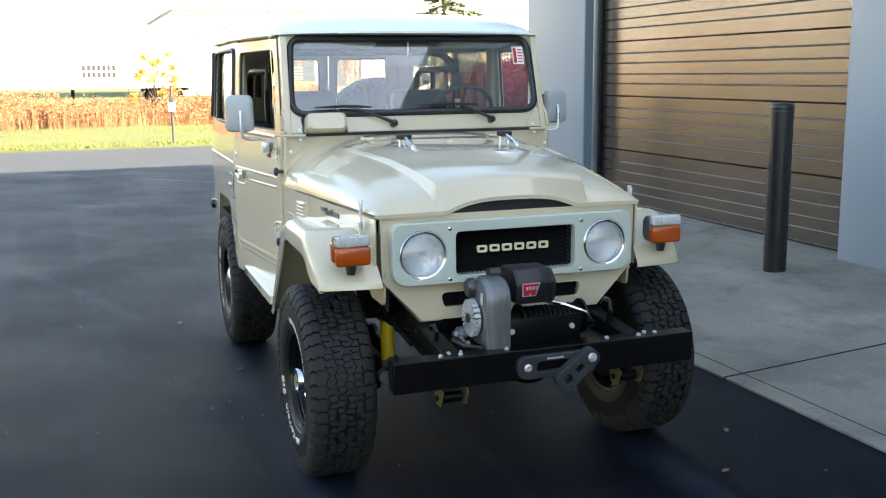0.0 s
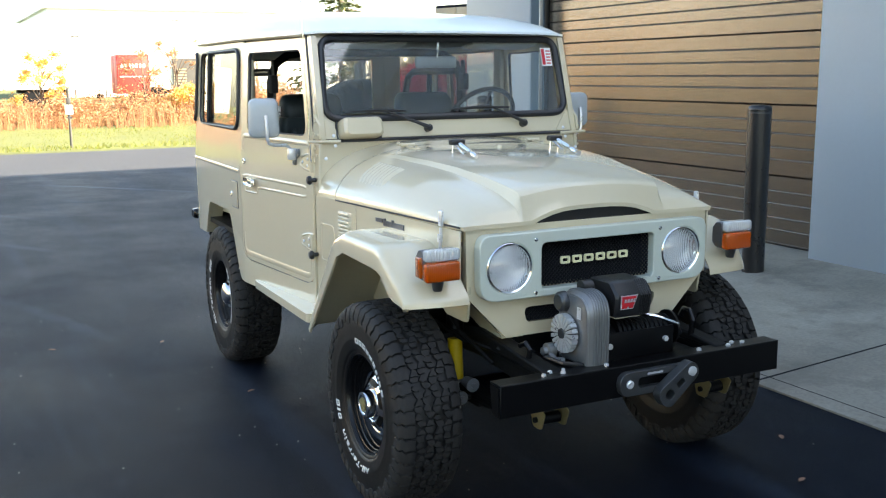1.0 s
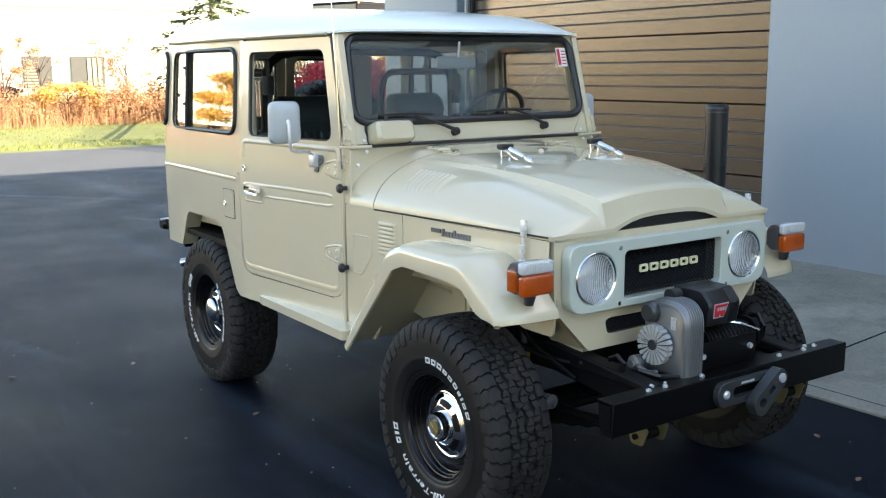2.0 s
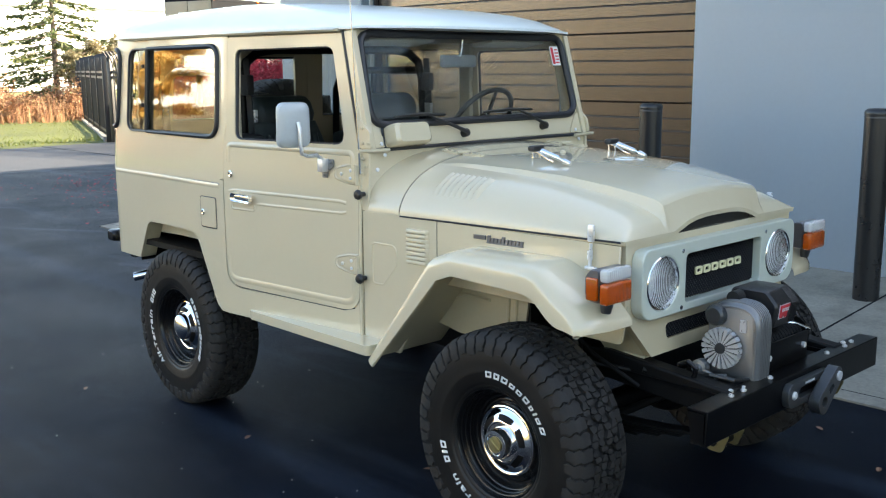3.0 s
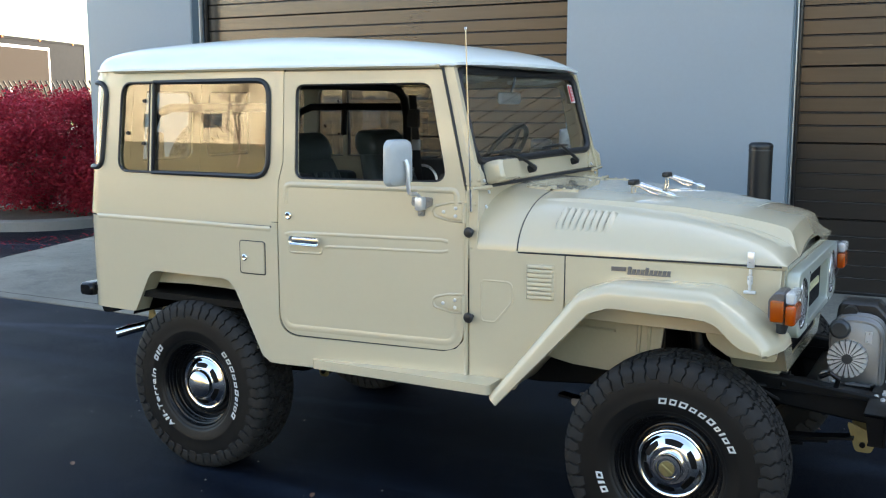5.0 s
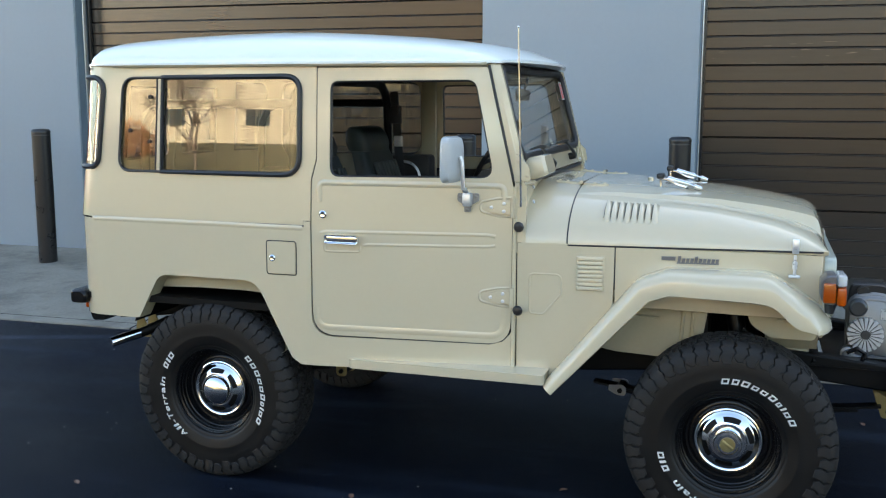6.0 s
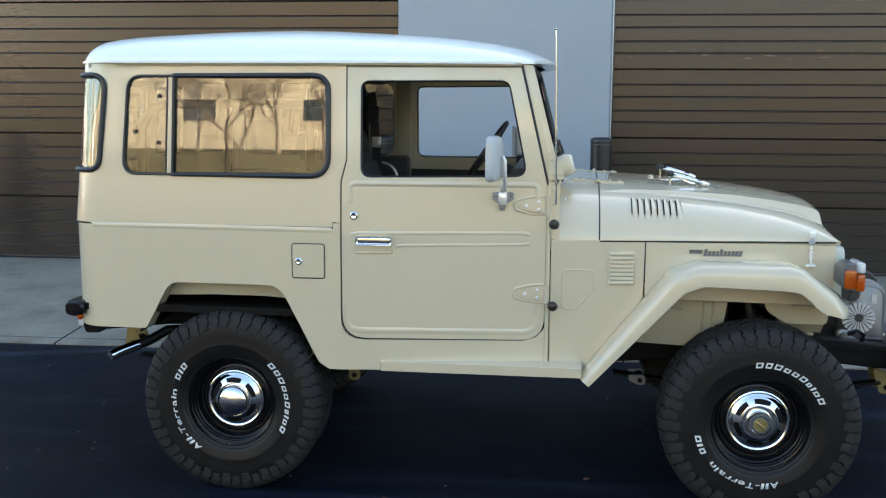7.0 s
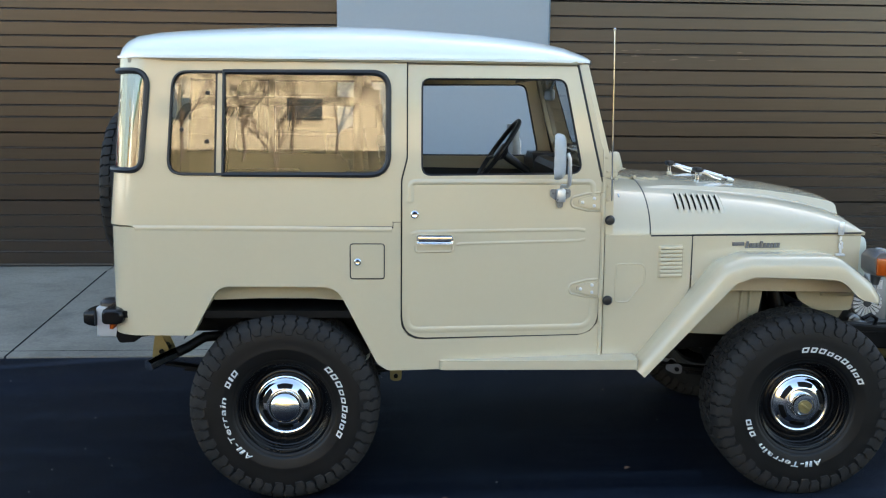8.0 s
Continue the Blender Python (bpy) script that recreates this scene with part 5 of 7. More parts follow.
for x in (-0.292, 0.292):
    for z in (1.082, 0.876):
        lathe(bm, [(0.008, 0), (0.008, 0.004), (0.0, 0.007)], Matrix.Translation(face(x, z, 0.047)) @ Euler((radians(90), 0, 0)).to_matrix().to_4x4(), 12)
pieces("bezel_screw", bm, CHROME, bezel)
# black mesh of crossing wires
bm = bmesh.new()


def wires(x0, x1, z0, z1, pitch, y, w=0.0035):
    n = int((x1 - x0 + (z1 - z0)) / pitch)
    for k in range(n + 1):
        for sg in (1, -1):
            a = x0 + k * pitch if sg > 0 else x1 - k * pitch
            p0, p1 = Vector((a, z0)), Vector((a - sg * (z1 - z0) * 1.0, z1))
            # clip to the window
            if sg > 0:
                if p0.x > x1:
                    p0 = Vector((x1, z0 + (a - x1)))
                if p1.x < x0:
                    p1 = Vector((x0, z0 + (a - x0)))
            else:
                if p0.x < x0:
                    p0 = Vector((x0, z0 + (x0 - a)))
                if p1.x > x1:
                    p1 = Vector((x1, z0 + (x1 - a)))
            if p0.y >= z1 or (p1 - p0).length < 0.004:
                continue
            rod(bm, (p0.x, y, p0.y), (p1.x, y, p1.y), w, seg=4)


wires(-0.262, 0.262, 0.892, 1.062, 0.017, FRONT_Y - 0.012)
wires(-0.300, 0.300, 0.755, 0.810, 0.017, FRONT_Y + 0.010)
part("grille_mesh", bm, SATIN_BLACK, truck)
bm = bmesh.new()
box(bm, -0.32, 0.32, FRONT_Y + 0.045, FRONT_Y + 0.06, 0.72, 1.10)
part("radiator", bm, CHASSIS, truck)
# maker's mark as plain cream blocks
bm = bmesh.new()
for k in range(6):
    x, w = -0.166 + k * 0.0548, 0.044
    sheet(bm, rpoly([(x, 0.972, 0.008), (x + w, 0.972, 0.008), (x + w, 1.002, 0.008), (x, 1.002, 0.008)]), [rpoly([(x + 0.010, 0.9805, 0.004), (x + w - 0.010, 0.9805, 0.004), (x + w - 0.010, 0.9935, 0.004), (x + 0.010, 0.9935, 0.004)])], 0.006, lambda a, b, d: face(a, b, d + 0.026))
pieces("grille_mark_block", bm, CREAM_LETTER, truck, "cream block of the maker's mark")
for s in (-1, 1):
    turn = Matrix.Translation((s * 0.404, FRONT_Y - 0.030, 0.981)) @ Euler((radians(90), 0, 0)).to_matrix().to_4x4()
    bm = bmesh.new()
    lathe(bm, [(0.099, 0.0), (0.0995, 0.014), (0.095, 0.019), (0.089, 0.016), (0.087, 0.006)], turn, 48)
    lamp = part("headlight", bm, CHROME, truck, "round sealed-beam headlight")
    bm = bmesh.new()
    lathe(bm, [(0.088, 0.003), (0.080, -0.004), (0.068, -0.010), (0.052, -0.015), (0.034, -0.019), (0.016, -0.021), (0.0, -0.0215)], turn, 40)
    part("reflector", bm, REFLECTOR, lamp)
    bm = bmesh.new()
    lathe(bm, [(0.0, 0.028), (0.03, 0.026), (0.06, 0.020), (0.079, 0.011), (0.087, 0.004), (0.089, 0.008), (0.080, 0.015), (0.06, 0.024), (0.03, 0.030), (0.0, 0.032)], turn, 40)
    part("lamp_glass", bm, LAMP_GLASS, lamp).visible_shadow = False


# ---- wheels ----
HUB_Z, TYRE_R = 0.405, 0.411
AXLE_Y = (0.0, -2.285)
OUT = Matrix.Rotation(radians(-90), 4, "Y")  # turned profiles face the right side of the car


def tyre_mesh():
    bm = bmesh.new()
    half_prof = [(0.190, 0.090), (0.197, 0.106), (0.204, 0.1155), (0.212, 0.1195), (0.216, 0.1195), (0.222, 0.1245), (0.228, 0.1265), (0.262, 0.1320), (0.268, 0.1330), (0.274, 0.1318), (0.300, 0.1335), (0.330, 0.1325), (0.352, 0.1290), (0.376, 0.121), (0.392, 0.108), (0.3965, 0.090)]
    prof = half_prof + [(0.398, 0.04), (0.398, -0.04)] + [(r, -h) for r, h in half_prof[::-1]]
    lathe(bm, prof, OUT, 84)
    return bm


def tread_mesh():
    """Interlocking tread blocks and shoulder lugs of one moulded tyre."""
    bm = bmesh.new()

    def at(r, th, h):
        return OUT @ Vector((r * math.cos(th), r * math.sin(th), h))

    def block(poly, r0, r1, taper=0.89):
        """A tread block on a polygon of (angle, across)."""
        ca = sum(p[0] for p in poly) / len(poly)
        ch = sum(p[1] for p in poly) / len(poly)
        lo = [bm.verts.new(at(r0, a, h)) for a, h in poly]
        hi = [bm.verts.new(at(r1 - 0.05 * max(0, abs(h) - 0.05) * 0.6, ca + (a - ca) * taper, ch + (h - ch) * taper)) for a, h in poly]
        n = len(poly)
        for k in range(n):
            bm.faces.new((lo[k], lo[(k + 1) % n], hi[(k + 1) % n], hi[k]))
        bm.faces.new(hi)

    N = 48
    p = 2 * math.pi / N
    for k in range(N):
        a = k * p
        # four interlocking inner rows, each block split by a wavy sipe
        for row, (c, off) in enumerate(((-0.0555, 0.0), (-0.0185, 0.45), (0.0185, 0.15), (0.0555, 0.6))):
            b = a + off * p
            w, z = 0.0168, 0.0050 * (1 if (k + row) % 2 else -1)
            j = 0.08 * math.sin(k * 2.3 + row)
            block([(b + (0.02 + j) * p, c - w + z), (b + 0.30 * p, c - w + z - 0.003), (b + 0.40 * p, c - w - z * 0.4), (b + 0.46 * p, c - w * 0.2),
                   (b + 0.41 * p, c + w * 0.5), (b + 0.45 * p, c + w + z * 0.4), (b + 0.20 * p, c + w + z), (b + (-0.03 + j) * p, c + w * 0.4 + z)], 0.394, TYRE_R - 0.0005)
            block([(b + 0.44 * p, c - w - z * 0.5), (b + (0.88 + j) * p, c - w * 0.6 - z), (b + (0.95 + j) * p, c + w * 0.35 - z), (b + 0.64 * p, c + w - z),
                   (b + 0.50 * p, c + w * 0.8 + z * 0.4), (b + 0.455 * p, c + w * 0.5), (b + 0.505 * p, c - w * 0.2)], 0.396, TYRE_R)
        # shoulder lugs, long and short in turn, running down the sidewall in a stepped edge
        for sg in (-1, 1):
            b = a + (0.35 if sg > 0 else 0.0) * p
            lng = k % 2
            q = [(0.076, TYRE_R - 0.001), (0.098, TYRE_R - 0.003), (0.112, TYRE_R - 0.009), (0.123, 0.392 if lng else 0.393), (0.1325, 0.374 if lng else 0.379), (0.1358, 0.352 if lng else 0.360), (0.1358, 0.330 if lng else 0.342)]
            wd = [0.40, 0.42, 0.41, 0.43, 0.41, 0.42, 0.34] if lng else [0.36, 0.40, 0.39, 0.40, 0.41, 0.38, 0.26]
            sk = [0.0, 0.07, -0.05, 0.10, -0.06, 0.11, 0.02] if lng else [0.0, 0.06, -0.06, 0.09, -0.08, 0.08, -0.02]
            top, bot = [], []
            for (h, r), w, s_ in zip(q, wd, sk):
                top.append((bm.verts.new(at(r, b + (s_ - w) * p, sg * h)), bm.verts.new(at(r, b + (s_ + w) * p, sg * h))))
                hh, rr = (h - 0.002, r - 0.012) if h < 0.115 else (h - 0.008, r - 0.006)
                bot.append((bm.verts.new(at(rr, b + (s_ - w - 0.04) * p, sg * hh)), bm.verts.new(at(rr, b + (s_ + w + 0.04) * p, sg * hh))))
            for j in range(len(q) - 1):
                bm.faces.new((top[j][0], top[j][1], top[j + 1][1], top[j + 1][0]))
                bm.faces.new((top[j][0], top[j + 1][0], bot[j + 1][0], bot[j][0]))
                bm.faces.new((top[j][1], bot[j][1], bot[j + 1][1], top[j + 1][1]))
            bm.faces.new((top[0][0], bot[0][0], bot[0][1], top[0][1]))
            bm.faces.new((top[-1][0], top[-1][1], bot[-1][1], bot[-1][0]))
    return bm


LETTER_R0, LETTER_R1 = 0.2490, 0.2725


def on_sidewall(x, y, start):
    """Lays x along the ring of markings, clockwise from the angle start, and y outwards, on the bulging sidewall."""
    mid = (LETTER_R0 + LETTER_R1) / 2
    rr, th = LETTER_R0 + y, start - x / mid
    return Vector((rr * math.cos(th), rr * math.sin(th), 0.1268 + 0.162 * (rr - 0.228)))


def raised(bm, outline, holes, start):
    """A flat raised mark on the sidewall."""
    sheet(bm, outline, holes, 0.0022, lambda a, b, d: OUT @ (on_sidewall(a, b, start) + Vector((0, 0, 0.0020 + d))))


def mark_meshes():
    """Raised white markings: the tyre's kind in words, the maker's marks as plain slanted blocks."""
    made, tall = [], LETTER_R1 - LETTER_R0
    x = 0.0
    for ch, w in zip("All-Terrain", (0.034, 0.012, 0.012, 0.017, 0.031, 0.028, 0.022, 0.022, 0.028, 0.010, 0.028)):
        cu = bpy.data.curves.new("letter", "FONT")
        cu.body, cu.size, cu.offset, cu.resolution_u = ch, 1.0, 0.012, 3
        ob = new("letter", cu)
        me = bpy.data.meshes.new_from_object(ob.evaluated_get(bpy.context.evaluated_depsgraph_get()))
        bpy.data.objects.remove(ob)
        bm = bmesh.new()
        bm.from_mesh(me)
        xs = [v.co.x for v in bm.verts]
        lo, wide = min(xs), max(xs) - min(xs)
        for v in bm.verts:
            yy = v.co.y / 0.72 * tall
            v.co = OUT @ (on_sidewall(x + (v.co.x - lo) / wide * w + 0.22 * yy, yy, radians(147)) + Vector((0, 0, 0.0018)))
        got = bmesh.ops.extrude_face_region(bm, geom=bm.faces[:])
        for v in got["geom"]:
            if isinstance(v, bmesh.types.BMVert):
                v.co.x += 0.0022
        bmesh.ops.recalc_face_normals(bm, faces=bm.faces[:])
        done = bpy.data.meshes.new("letter")
        bm.to_mesh(done)
        bm.free()
        bpy.data.meshes.remove(me)
        made.append(done)
        x += w + 0.0068
    for start, widths, highs in ((radians(-44), (0.031, 0.028, 0.031, 0.028, 0.028, 0.028, 0.020, 0.009, 0.026, 0.028), (1, 1, 1, 0.78, 0.78, 1, 0.78, 0.95, 0.78, 1)), (radians(68), (0.026, 0.011, 0.029), (1, 1, 1))):
        x = 0.0
        for w, h in zip(widths, highs):
            t, k = tall * h, 0.22 * tall * h
            bm = bmesh.new()
            hole = [] if w < 0.015 else [[(x + 0.0062 + k * 0.25, t * 0.25), (x + w * 0.92 - 0.0062 + k * 0.25, t * 0.25), (x + w * 0.92 - 0.0062 + k * 0.75, t * 0.75), (x + 0.0062 + k * 0.75, t * 0.75)]]
            raised(bm, [(x, 0), (x + w * 0.92, 0), (x + w * 0.92 + k, t), (x + k, t)], hole, start)
            done = bpy.data.meshes.new("mark_block")
            bmesh.ops.recalc_face_normals(bm, faces=bm.faces[:])
            bm.to_mesh(done)
            bm.free()
            made.append(done)
            x += w + 0.0088
    for me in made:
        me.materials.append(SIDEWALL_WHITE)
    return made


def rim_mesh():
    bm = bmesh.new()
    lathe(bm, [(0.180, -0.088), (0.192, -0.096), (0.186, -0.075), (0.164, -0.05), (0.164, 0.030), (0.176, 0.045), (0.184, 0.075), (0.192, 0.088), (0.200, 0.097), (0.206, 0.108), (0.204, 0.114), (0.199, 0.114), (0.195, 0.106), (0.1935, 0.098), (0.189, 0.096), (0.187, 0.082), (0.184, 0.080), (0.181, 0.064), (0.177, 0.062), (0.172, 0.044), (0.166, 0.037), (0.158, 0.036), (0.150, 0.041), (0.140, 0.042), (0.126, 0.036), (0.10, 0.040), (0.0, 0.040)], OUT, 72)
    return bm


def cap_mesh(front):
    bm = bmesh.new()
    prof = [(0.111, 0.030), (0.1120, 0.0400), (0.1112, 0.0455), (0.1090, 0.0495), (0.1055, 0.0510), (0.1020, 0.0498), (0.0995, 0.0478), (0.0975, 0.0490), (0.0900, 0.0560), (0.0850, 0.0605), (0.0740, 0.0675), (0.0660, 0.0725), (0.0620, 0.0735)]
    prof += [(0.059, 0.0700), (0.048, 0.0700), (0.046, 0.102), (0.043, 0.110), (0.034, 0.111), (0.032, 0.106), (0.0, 0.106)] if front else [(0.0590, 0.0720), (0.0580, 0.0740), (0.0575, 0.088), (0.053, 0.098), (0.040, 0.106), (0.020, 0.1135), (0.0, 0.116)]
    lathe(bm, [(r * 1.19, h + 0.010) for r, h in prof], OUT, 64)
    return bm


def slots_mesh():
    """One dark opening in the cone of the hub cap."""
    bm = bmesh.new()
    rows = []
    for th in np.linspace(-0.36, 0.36, 7):
        f = 0.004 * (1 - abs(th) / 0.3601) ** 0.5
        rows.append([OUT @ Vector((r * math.cos(th), r * math.sin(th), h)) for r, h in ((0.1005, 0.0740), (0.0838 - f, 0.0830 + 0.6 * f), (0.0838 - f, 0.0700), (0.1005, 0.0600))])
    ring_mesh(bm, rows)
    return bm


def hub_mesh():
    bm = bmesh.new()
    lathe(bm, [(0.029, 0.1185), (0.029, 0.121), (0.0, 0.121)], OUT, 24)
    box(bm, -0.127, -0.120, -0.006, 0.006, -0.025, 0.025, 0.002)
    return bm


SHARED = {}
MARKS = mark_meshes()


def shared(key, make, material, smooth=True, angle=35):
    if key not in SHARED:
        ob = link(key, make(), material, smooth=smooth, angle=angle)
        SHARED[key] = ob.data
        bpy.data.objects.remove(ob)
    return SHARED[key]


def child(name, me, parent):
    ob = new(name, me)
    ob.parent = parent
    return ob


def wheel(at, spin, front, left=False, flat=False):
    w = child("wheel", shared("rim", rim_mesh, GLOSS_BLACK), truck)
    w.matrix_local = Matrix.Translation(at) @ (Euler((0, 0, radians(90))).to_matrix().to_4x4() if flat else Euler((0, 0, math.pi if left else 0)).to_matrix().to_4x4()) @ Euler((spin, 0, 0)).to_matrix().to_4x4()
    child("tyre", shared("tyre", tyre_mesh, RUBBER, angle=28), w)
    tagged(child("tread", shared("tread", tread_mesh, TREAD_RUBBER, angle=28), w), "dusty all-terrain tread", kind="stuff")
    if not flat:
        for me in MARKS:
            child(me.name.split(".")[0], me, w)
        cap = child("hub_cap", shared("cap_front" if front else "cap_rear", lambda: cap_mesh(front), CHROME), w)
        tagged(cap, "chrome hub cap")
        for k in range(6):
            sl = child("cap_slot", shared("slots", slots_mesh, CHASSIS, False), w)
            sl.rotation_euler = (radians(60 * k), 0, 0)
        if front:
            child("locking_hub", shared("hub", hub_mesh, ZINC), w)
    return w


TRACK = 0.738
wheel((-TRACK, AXLE_Y[1], HUB_Z), radians(-52), True)
wheel((TRACK, AXLE_Y[1], HUB_Z), radians(70), True, left=True)
wheel((-TRACK, AXLE_Y[0] - 0.008, HUB_Z), radians(0), False)
wheel((TRACK, AXLE_Y[0], HUB_Z), radians(110), False, left=True)
wheel((0.42, 0.880, 1.255), 0.4, False, flat=True)

# ---- chassis ----
for s in (-1, 1):
    bm = bmesh.new()
    prof = [(-0.035, -0.055), (0.035, -0.055), (0.035, 0.055), (-0.035, 0.055)]
    line = [(0.80, 0.66), (0.45, 0.70), (0.10, 0.70), (-0.35, 0.62), (-0.8, 0.585), (-1.6, 0.585), (-2.0, 0.62), (-2.45, 0.645), (-2.95, 0.60)]
    ring_mesh(bm, [[(s * 0.385 + a, y, z + b) for a, b in prof] for y, z in line])
    part("frame_rail", bm, CHASSIS, truck, bevel=0.008)
    # leaf spring packs
    for y0, y1, yc, za in ((-2.86, -1.68, -2.285, 0.47), (0.56, -0.62, 0.0, 0.47)):
        bm = bmesh.new()
        for leaf in range(5):
            k = 1.0 - 0.15 * leaf
            rows = []
            for t in np.linspace(-1, 1, 11):
                y = yc + (y1 - y0) / 2 * t * k * (1 if y0 < y1 else 1)
                z = za - 0.012 * leaf - 0.02 + 0.045 * (t * k) ** 2
                rows.append([(s * 0.43 + a, y, z + b) for a, b in ((-0.03, -0.005), (0.03, -0.005), (0.03, 0.005), (-0.03, 0.005))])
            ring_mesh(bm, rows)
        box(bm, s * 0.43 - 0.045, s * 0.43 + 0.045, yc - 0.07, yc + 0.07, za - 0.10, za - 0.02, 0.008)
        part("leaf_spring", bm, CHASSIS, truck)
    # spring hangers: zinc plates round a black bush
    HANGERS = (
        (-2.905, 0.470, 0.38, [(-0.055, 0.035, 0.01), (-0.030, -0.030, 0.02), (0.025, -0.030, 0.02), (0.060, 0.085, 0.01)], ZINC, "yellow zinc spring shackle"),
        (0.588, 0.575, 0.47, [(-0.050, -0.032, 0.012), (0.045, -0.032, 0.012), (0.030, 0.075, 0.01), (0.000, 0.085, 0.01)], ZINC, "yellow zinc spring shackle"),
        (-1.815, 0.474, 0.43, [(-0.026, -0.026, 0.024), (0.012, -0.022, 0.018), (0.050, -0.004, 0.008), (0.050, 0.022, 0.008), (-0.026, 0.026, 0.024)], ALLOY, "grey steel spring hanger"),
        (-0.485, 0.445, 0.43, [(-0.028, -0.026, 0.024), (0.028, -0.026, 0.024), (0.028, 0.045, 0.012), (-0.028, 0.045, 0.012)], ZINC, "yellow zinc spring hanger"),
    )
    for yc, zc, hx, shape, metal, words in HANGERS:
        sh = None
        for e in (-0.048, 0.052):
            bm = bmesh.new()
            sheet(bm, rpoly([(yc + a, zc + b, c) for a, b, c in shape]), [], 0.006, lambda a, b, d: Vector((s * (hx + e + d), a, b)))
            sh = part("shackle", bm, metal, truck, words, bevel=0.002) if sh is None else (part("shackle_plate", bm, metal, sh, bevel=0.002), sh)[1]
        bm = bmesh.new()
        rod(bm, (s * hx - 0.040, yc, zc), (s * hx + 0.040, yc, zc), 0.022, seg=18)
        rod(bm, (s * hx - 0.062, yc, zc), (s * hx + 0.062, yc, zc), 0.011, seg=10)
        part("bush", bm, SATIN_BLACK, sh)
    # front shock absorber
    bm = bmesh.new()
    top, mid, low = Vector((s * 0.410, -2.250, 1.02)), Vector((s * 0.460, -2.315, 0.635)), Vector((s * 0.462, -2.330, 0.47))
    rod(bm, mid + Vector((0, 0, 0.04)), top, 0.036, seg=20)
    sk = part("shock_absorber", bm, SATIN_BLACK, truck, "black and yellow shock absorber")
    bm = bmesh.new()
    rod(bm, low, mid, 0.030, seg=20)
    lathe(bm, [(0.0, 0), (0.026, 0.0), (0.026, 0.03), (0, 0.03)], Matrix.Translation(top), 16)
    pieces("shock_body", bm, YELLOW, sk)
    bm = bmesh.new()
    rod(bm, low + Vector((-0.03, 0, -0.025)), low + Vector((0.03, 0, -0.025)), 0.024, seg=14)
    part("shock_eye", bm, ALLOY, sk)
    bm = bmesh.new()
    lo, hi = Vector((s * 0.52, 0.16, 0.45)), Vector((s * 0.48, 0.24, 0.86))
    rod(bm, lo, hi, 0.030, seg=16)
    part("rear_shock", bm, CHASSIS, truck)
    # steering knuckle and brake drum
    for y in AXLE_Y:
        bm = bmesh.new()
        rod(bm, (s * 0.60, y, HUB_Z), (s * 0.70, y, HUB_Z), 0.14, 0.15, 32)
        rod(bm, (s * 0.50, y, HUB_Z), (s * 0.60, y, HUB_Z), 0.075, 0.11, 24)
        part("brake_drum", bm, CHASSIS, truck)
    # dark inner wheel arch at the rear
    bm = bmesh.new()
    pth = [(0.42, 0.70), (0.36, 0.88), (0.24, 0.985), (0.0, 1.01), (-0.22, 0.985), (-0.36, 0.86), (-0.46, 0.62)]
    rows = [[bm.verts.new((s * x, y, z)) for x in (0.822, 0.45)] for y, z in pth]
    for a, b in zip(rows, rows[1:]):
        bm.faces.new((a[0], a[1], b[1], b[0]))
    bm.faces.new([r[1] for r in rows])
    part("wheel_house", bm, CHASSIS, truck)
bm = bmesh.new()
for y, dx in ((0.0, 0.0), (-2.285, 0.22)):
    rod(bm, (-0.60, y, HUB_Z), (0.60, y, HUB_Z), 0.042, seg=18)
    bmesh.ops.create_uvsphere(bm, u_segments=20, v_segments=12, radius=0.135, matrix=Matrix.Translation((dx, y, HUB_Z)))
rod(bm, (-0.56, -2.44, 0.43), (0.56, -2.44, 0.43), 0.018, seg=10)
rod(bm, (0.0, -0.15, 0.46), (0.05, -1.25, 0.56), 0.035, seg=14)
rod(bm, (0.18, -1.5, 0.54), (0.22, -2.15, 0.44), 0.03, seg=14)
pieces("axle", bm, CHASSIS, truck)
bm = bmesh.new()
box(bm, -0.20, 0.22, -2.35, -1.50, 0.56, 1.08, 0.04)
box(bm, -0.16, 0.16, -1.5, -0.85, 0.46, 0.66, 0.05)
box(bm, -0.36, 0.36, -2.52, -2.46, 0.56, 0.70, 0.02)
box(bm, -0.36, 0.36, -1.30, -1.22, 0.55, 0.62, 0.01)
box(bm, -0.36, 0.36, 0.60, 0.66, 0.62, 0.72, 0.01)
box(bm, 0.18, 0.55, -1.35, -0.60, 0.50, 0.62, 0.04)
pieces("drivetrain_block", bm, CHASSIS, truck)
bm = bmesh.new()
box(bm, -0.55, 0.55, -2.18, -2.14, 0.62, 1.06)
part("dust_shield", bm, CHASSIS, truck)
# steering links, brake lines and nuts in the nose
bm = bmesh.new()
tube(bm, [(-0.42, -2.60, 0.66), (-0.35, -2.70, 0.62), (-0.20, -2.74, 0.60), (0.1, -2.74, 0.60), (0.35, -2.70, 0.63)], 0.011, 8)
tube(bm, [(-0.55, -2.30, 0.72), (-0.48, -2.45, 0.66), (-0.40, -2.56, 0.64), (-0.33, -2.72, 0.66)], 0.010, 8)
tube(bm, [(-0.52, -2.32, 0.80), (-0.50, -2.44, 0.70), (-0.44, -2.60, 0.60)], 0.008, 8)
pieces("brake_line", bm, CHASSIS, truck)
bm = bmesh.new()
for x, y, z in ((-0.52, -2.46, 0.44), (0.52, -2.46, 0.44), (-0.49, -2.50, 0.50)):
    rod(bm, (x, y - 0.03, z), (x, y + 0.03, z), 0.028, 0.022, 12)
    rod(bm, (x, y - 0.045, z), (x, y - 0.03, z), 0.012, seg=6)
pieces("tie_rod_end", bm, ALLOY, truck)
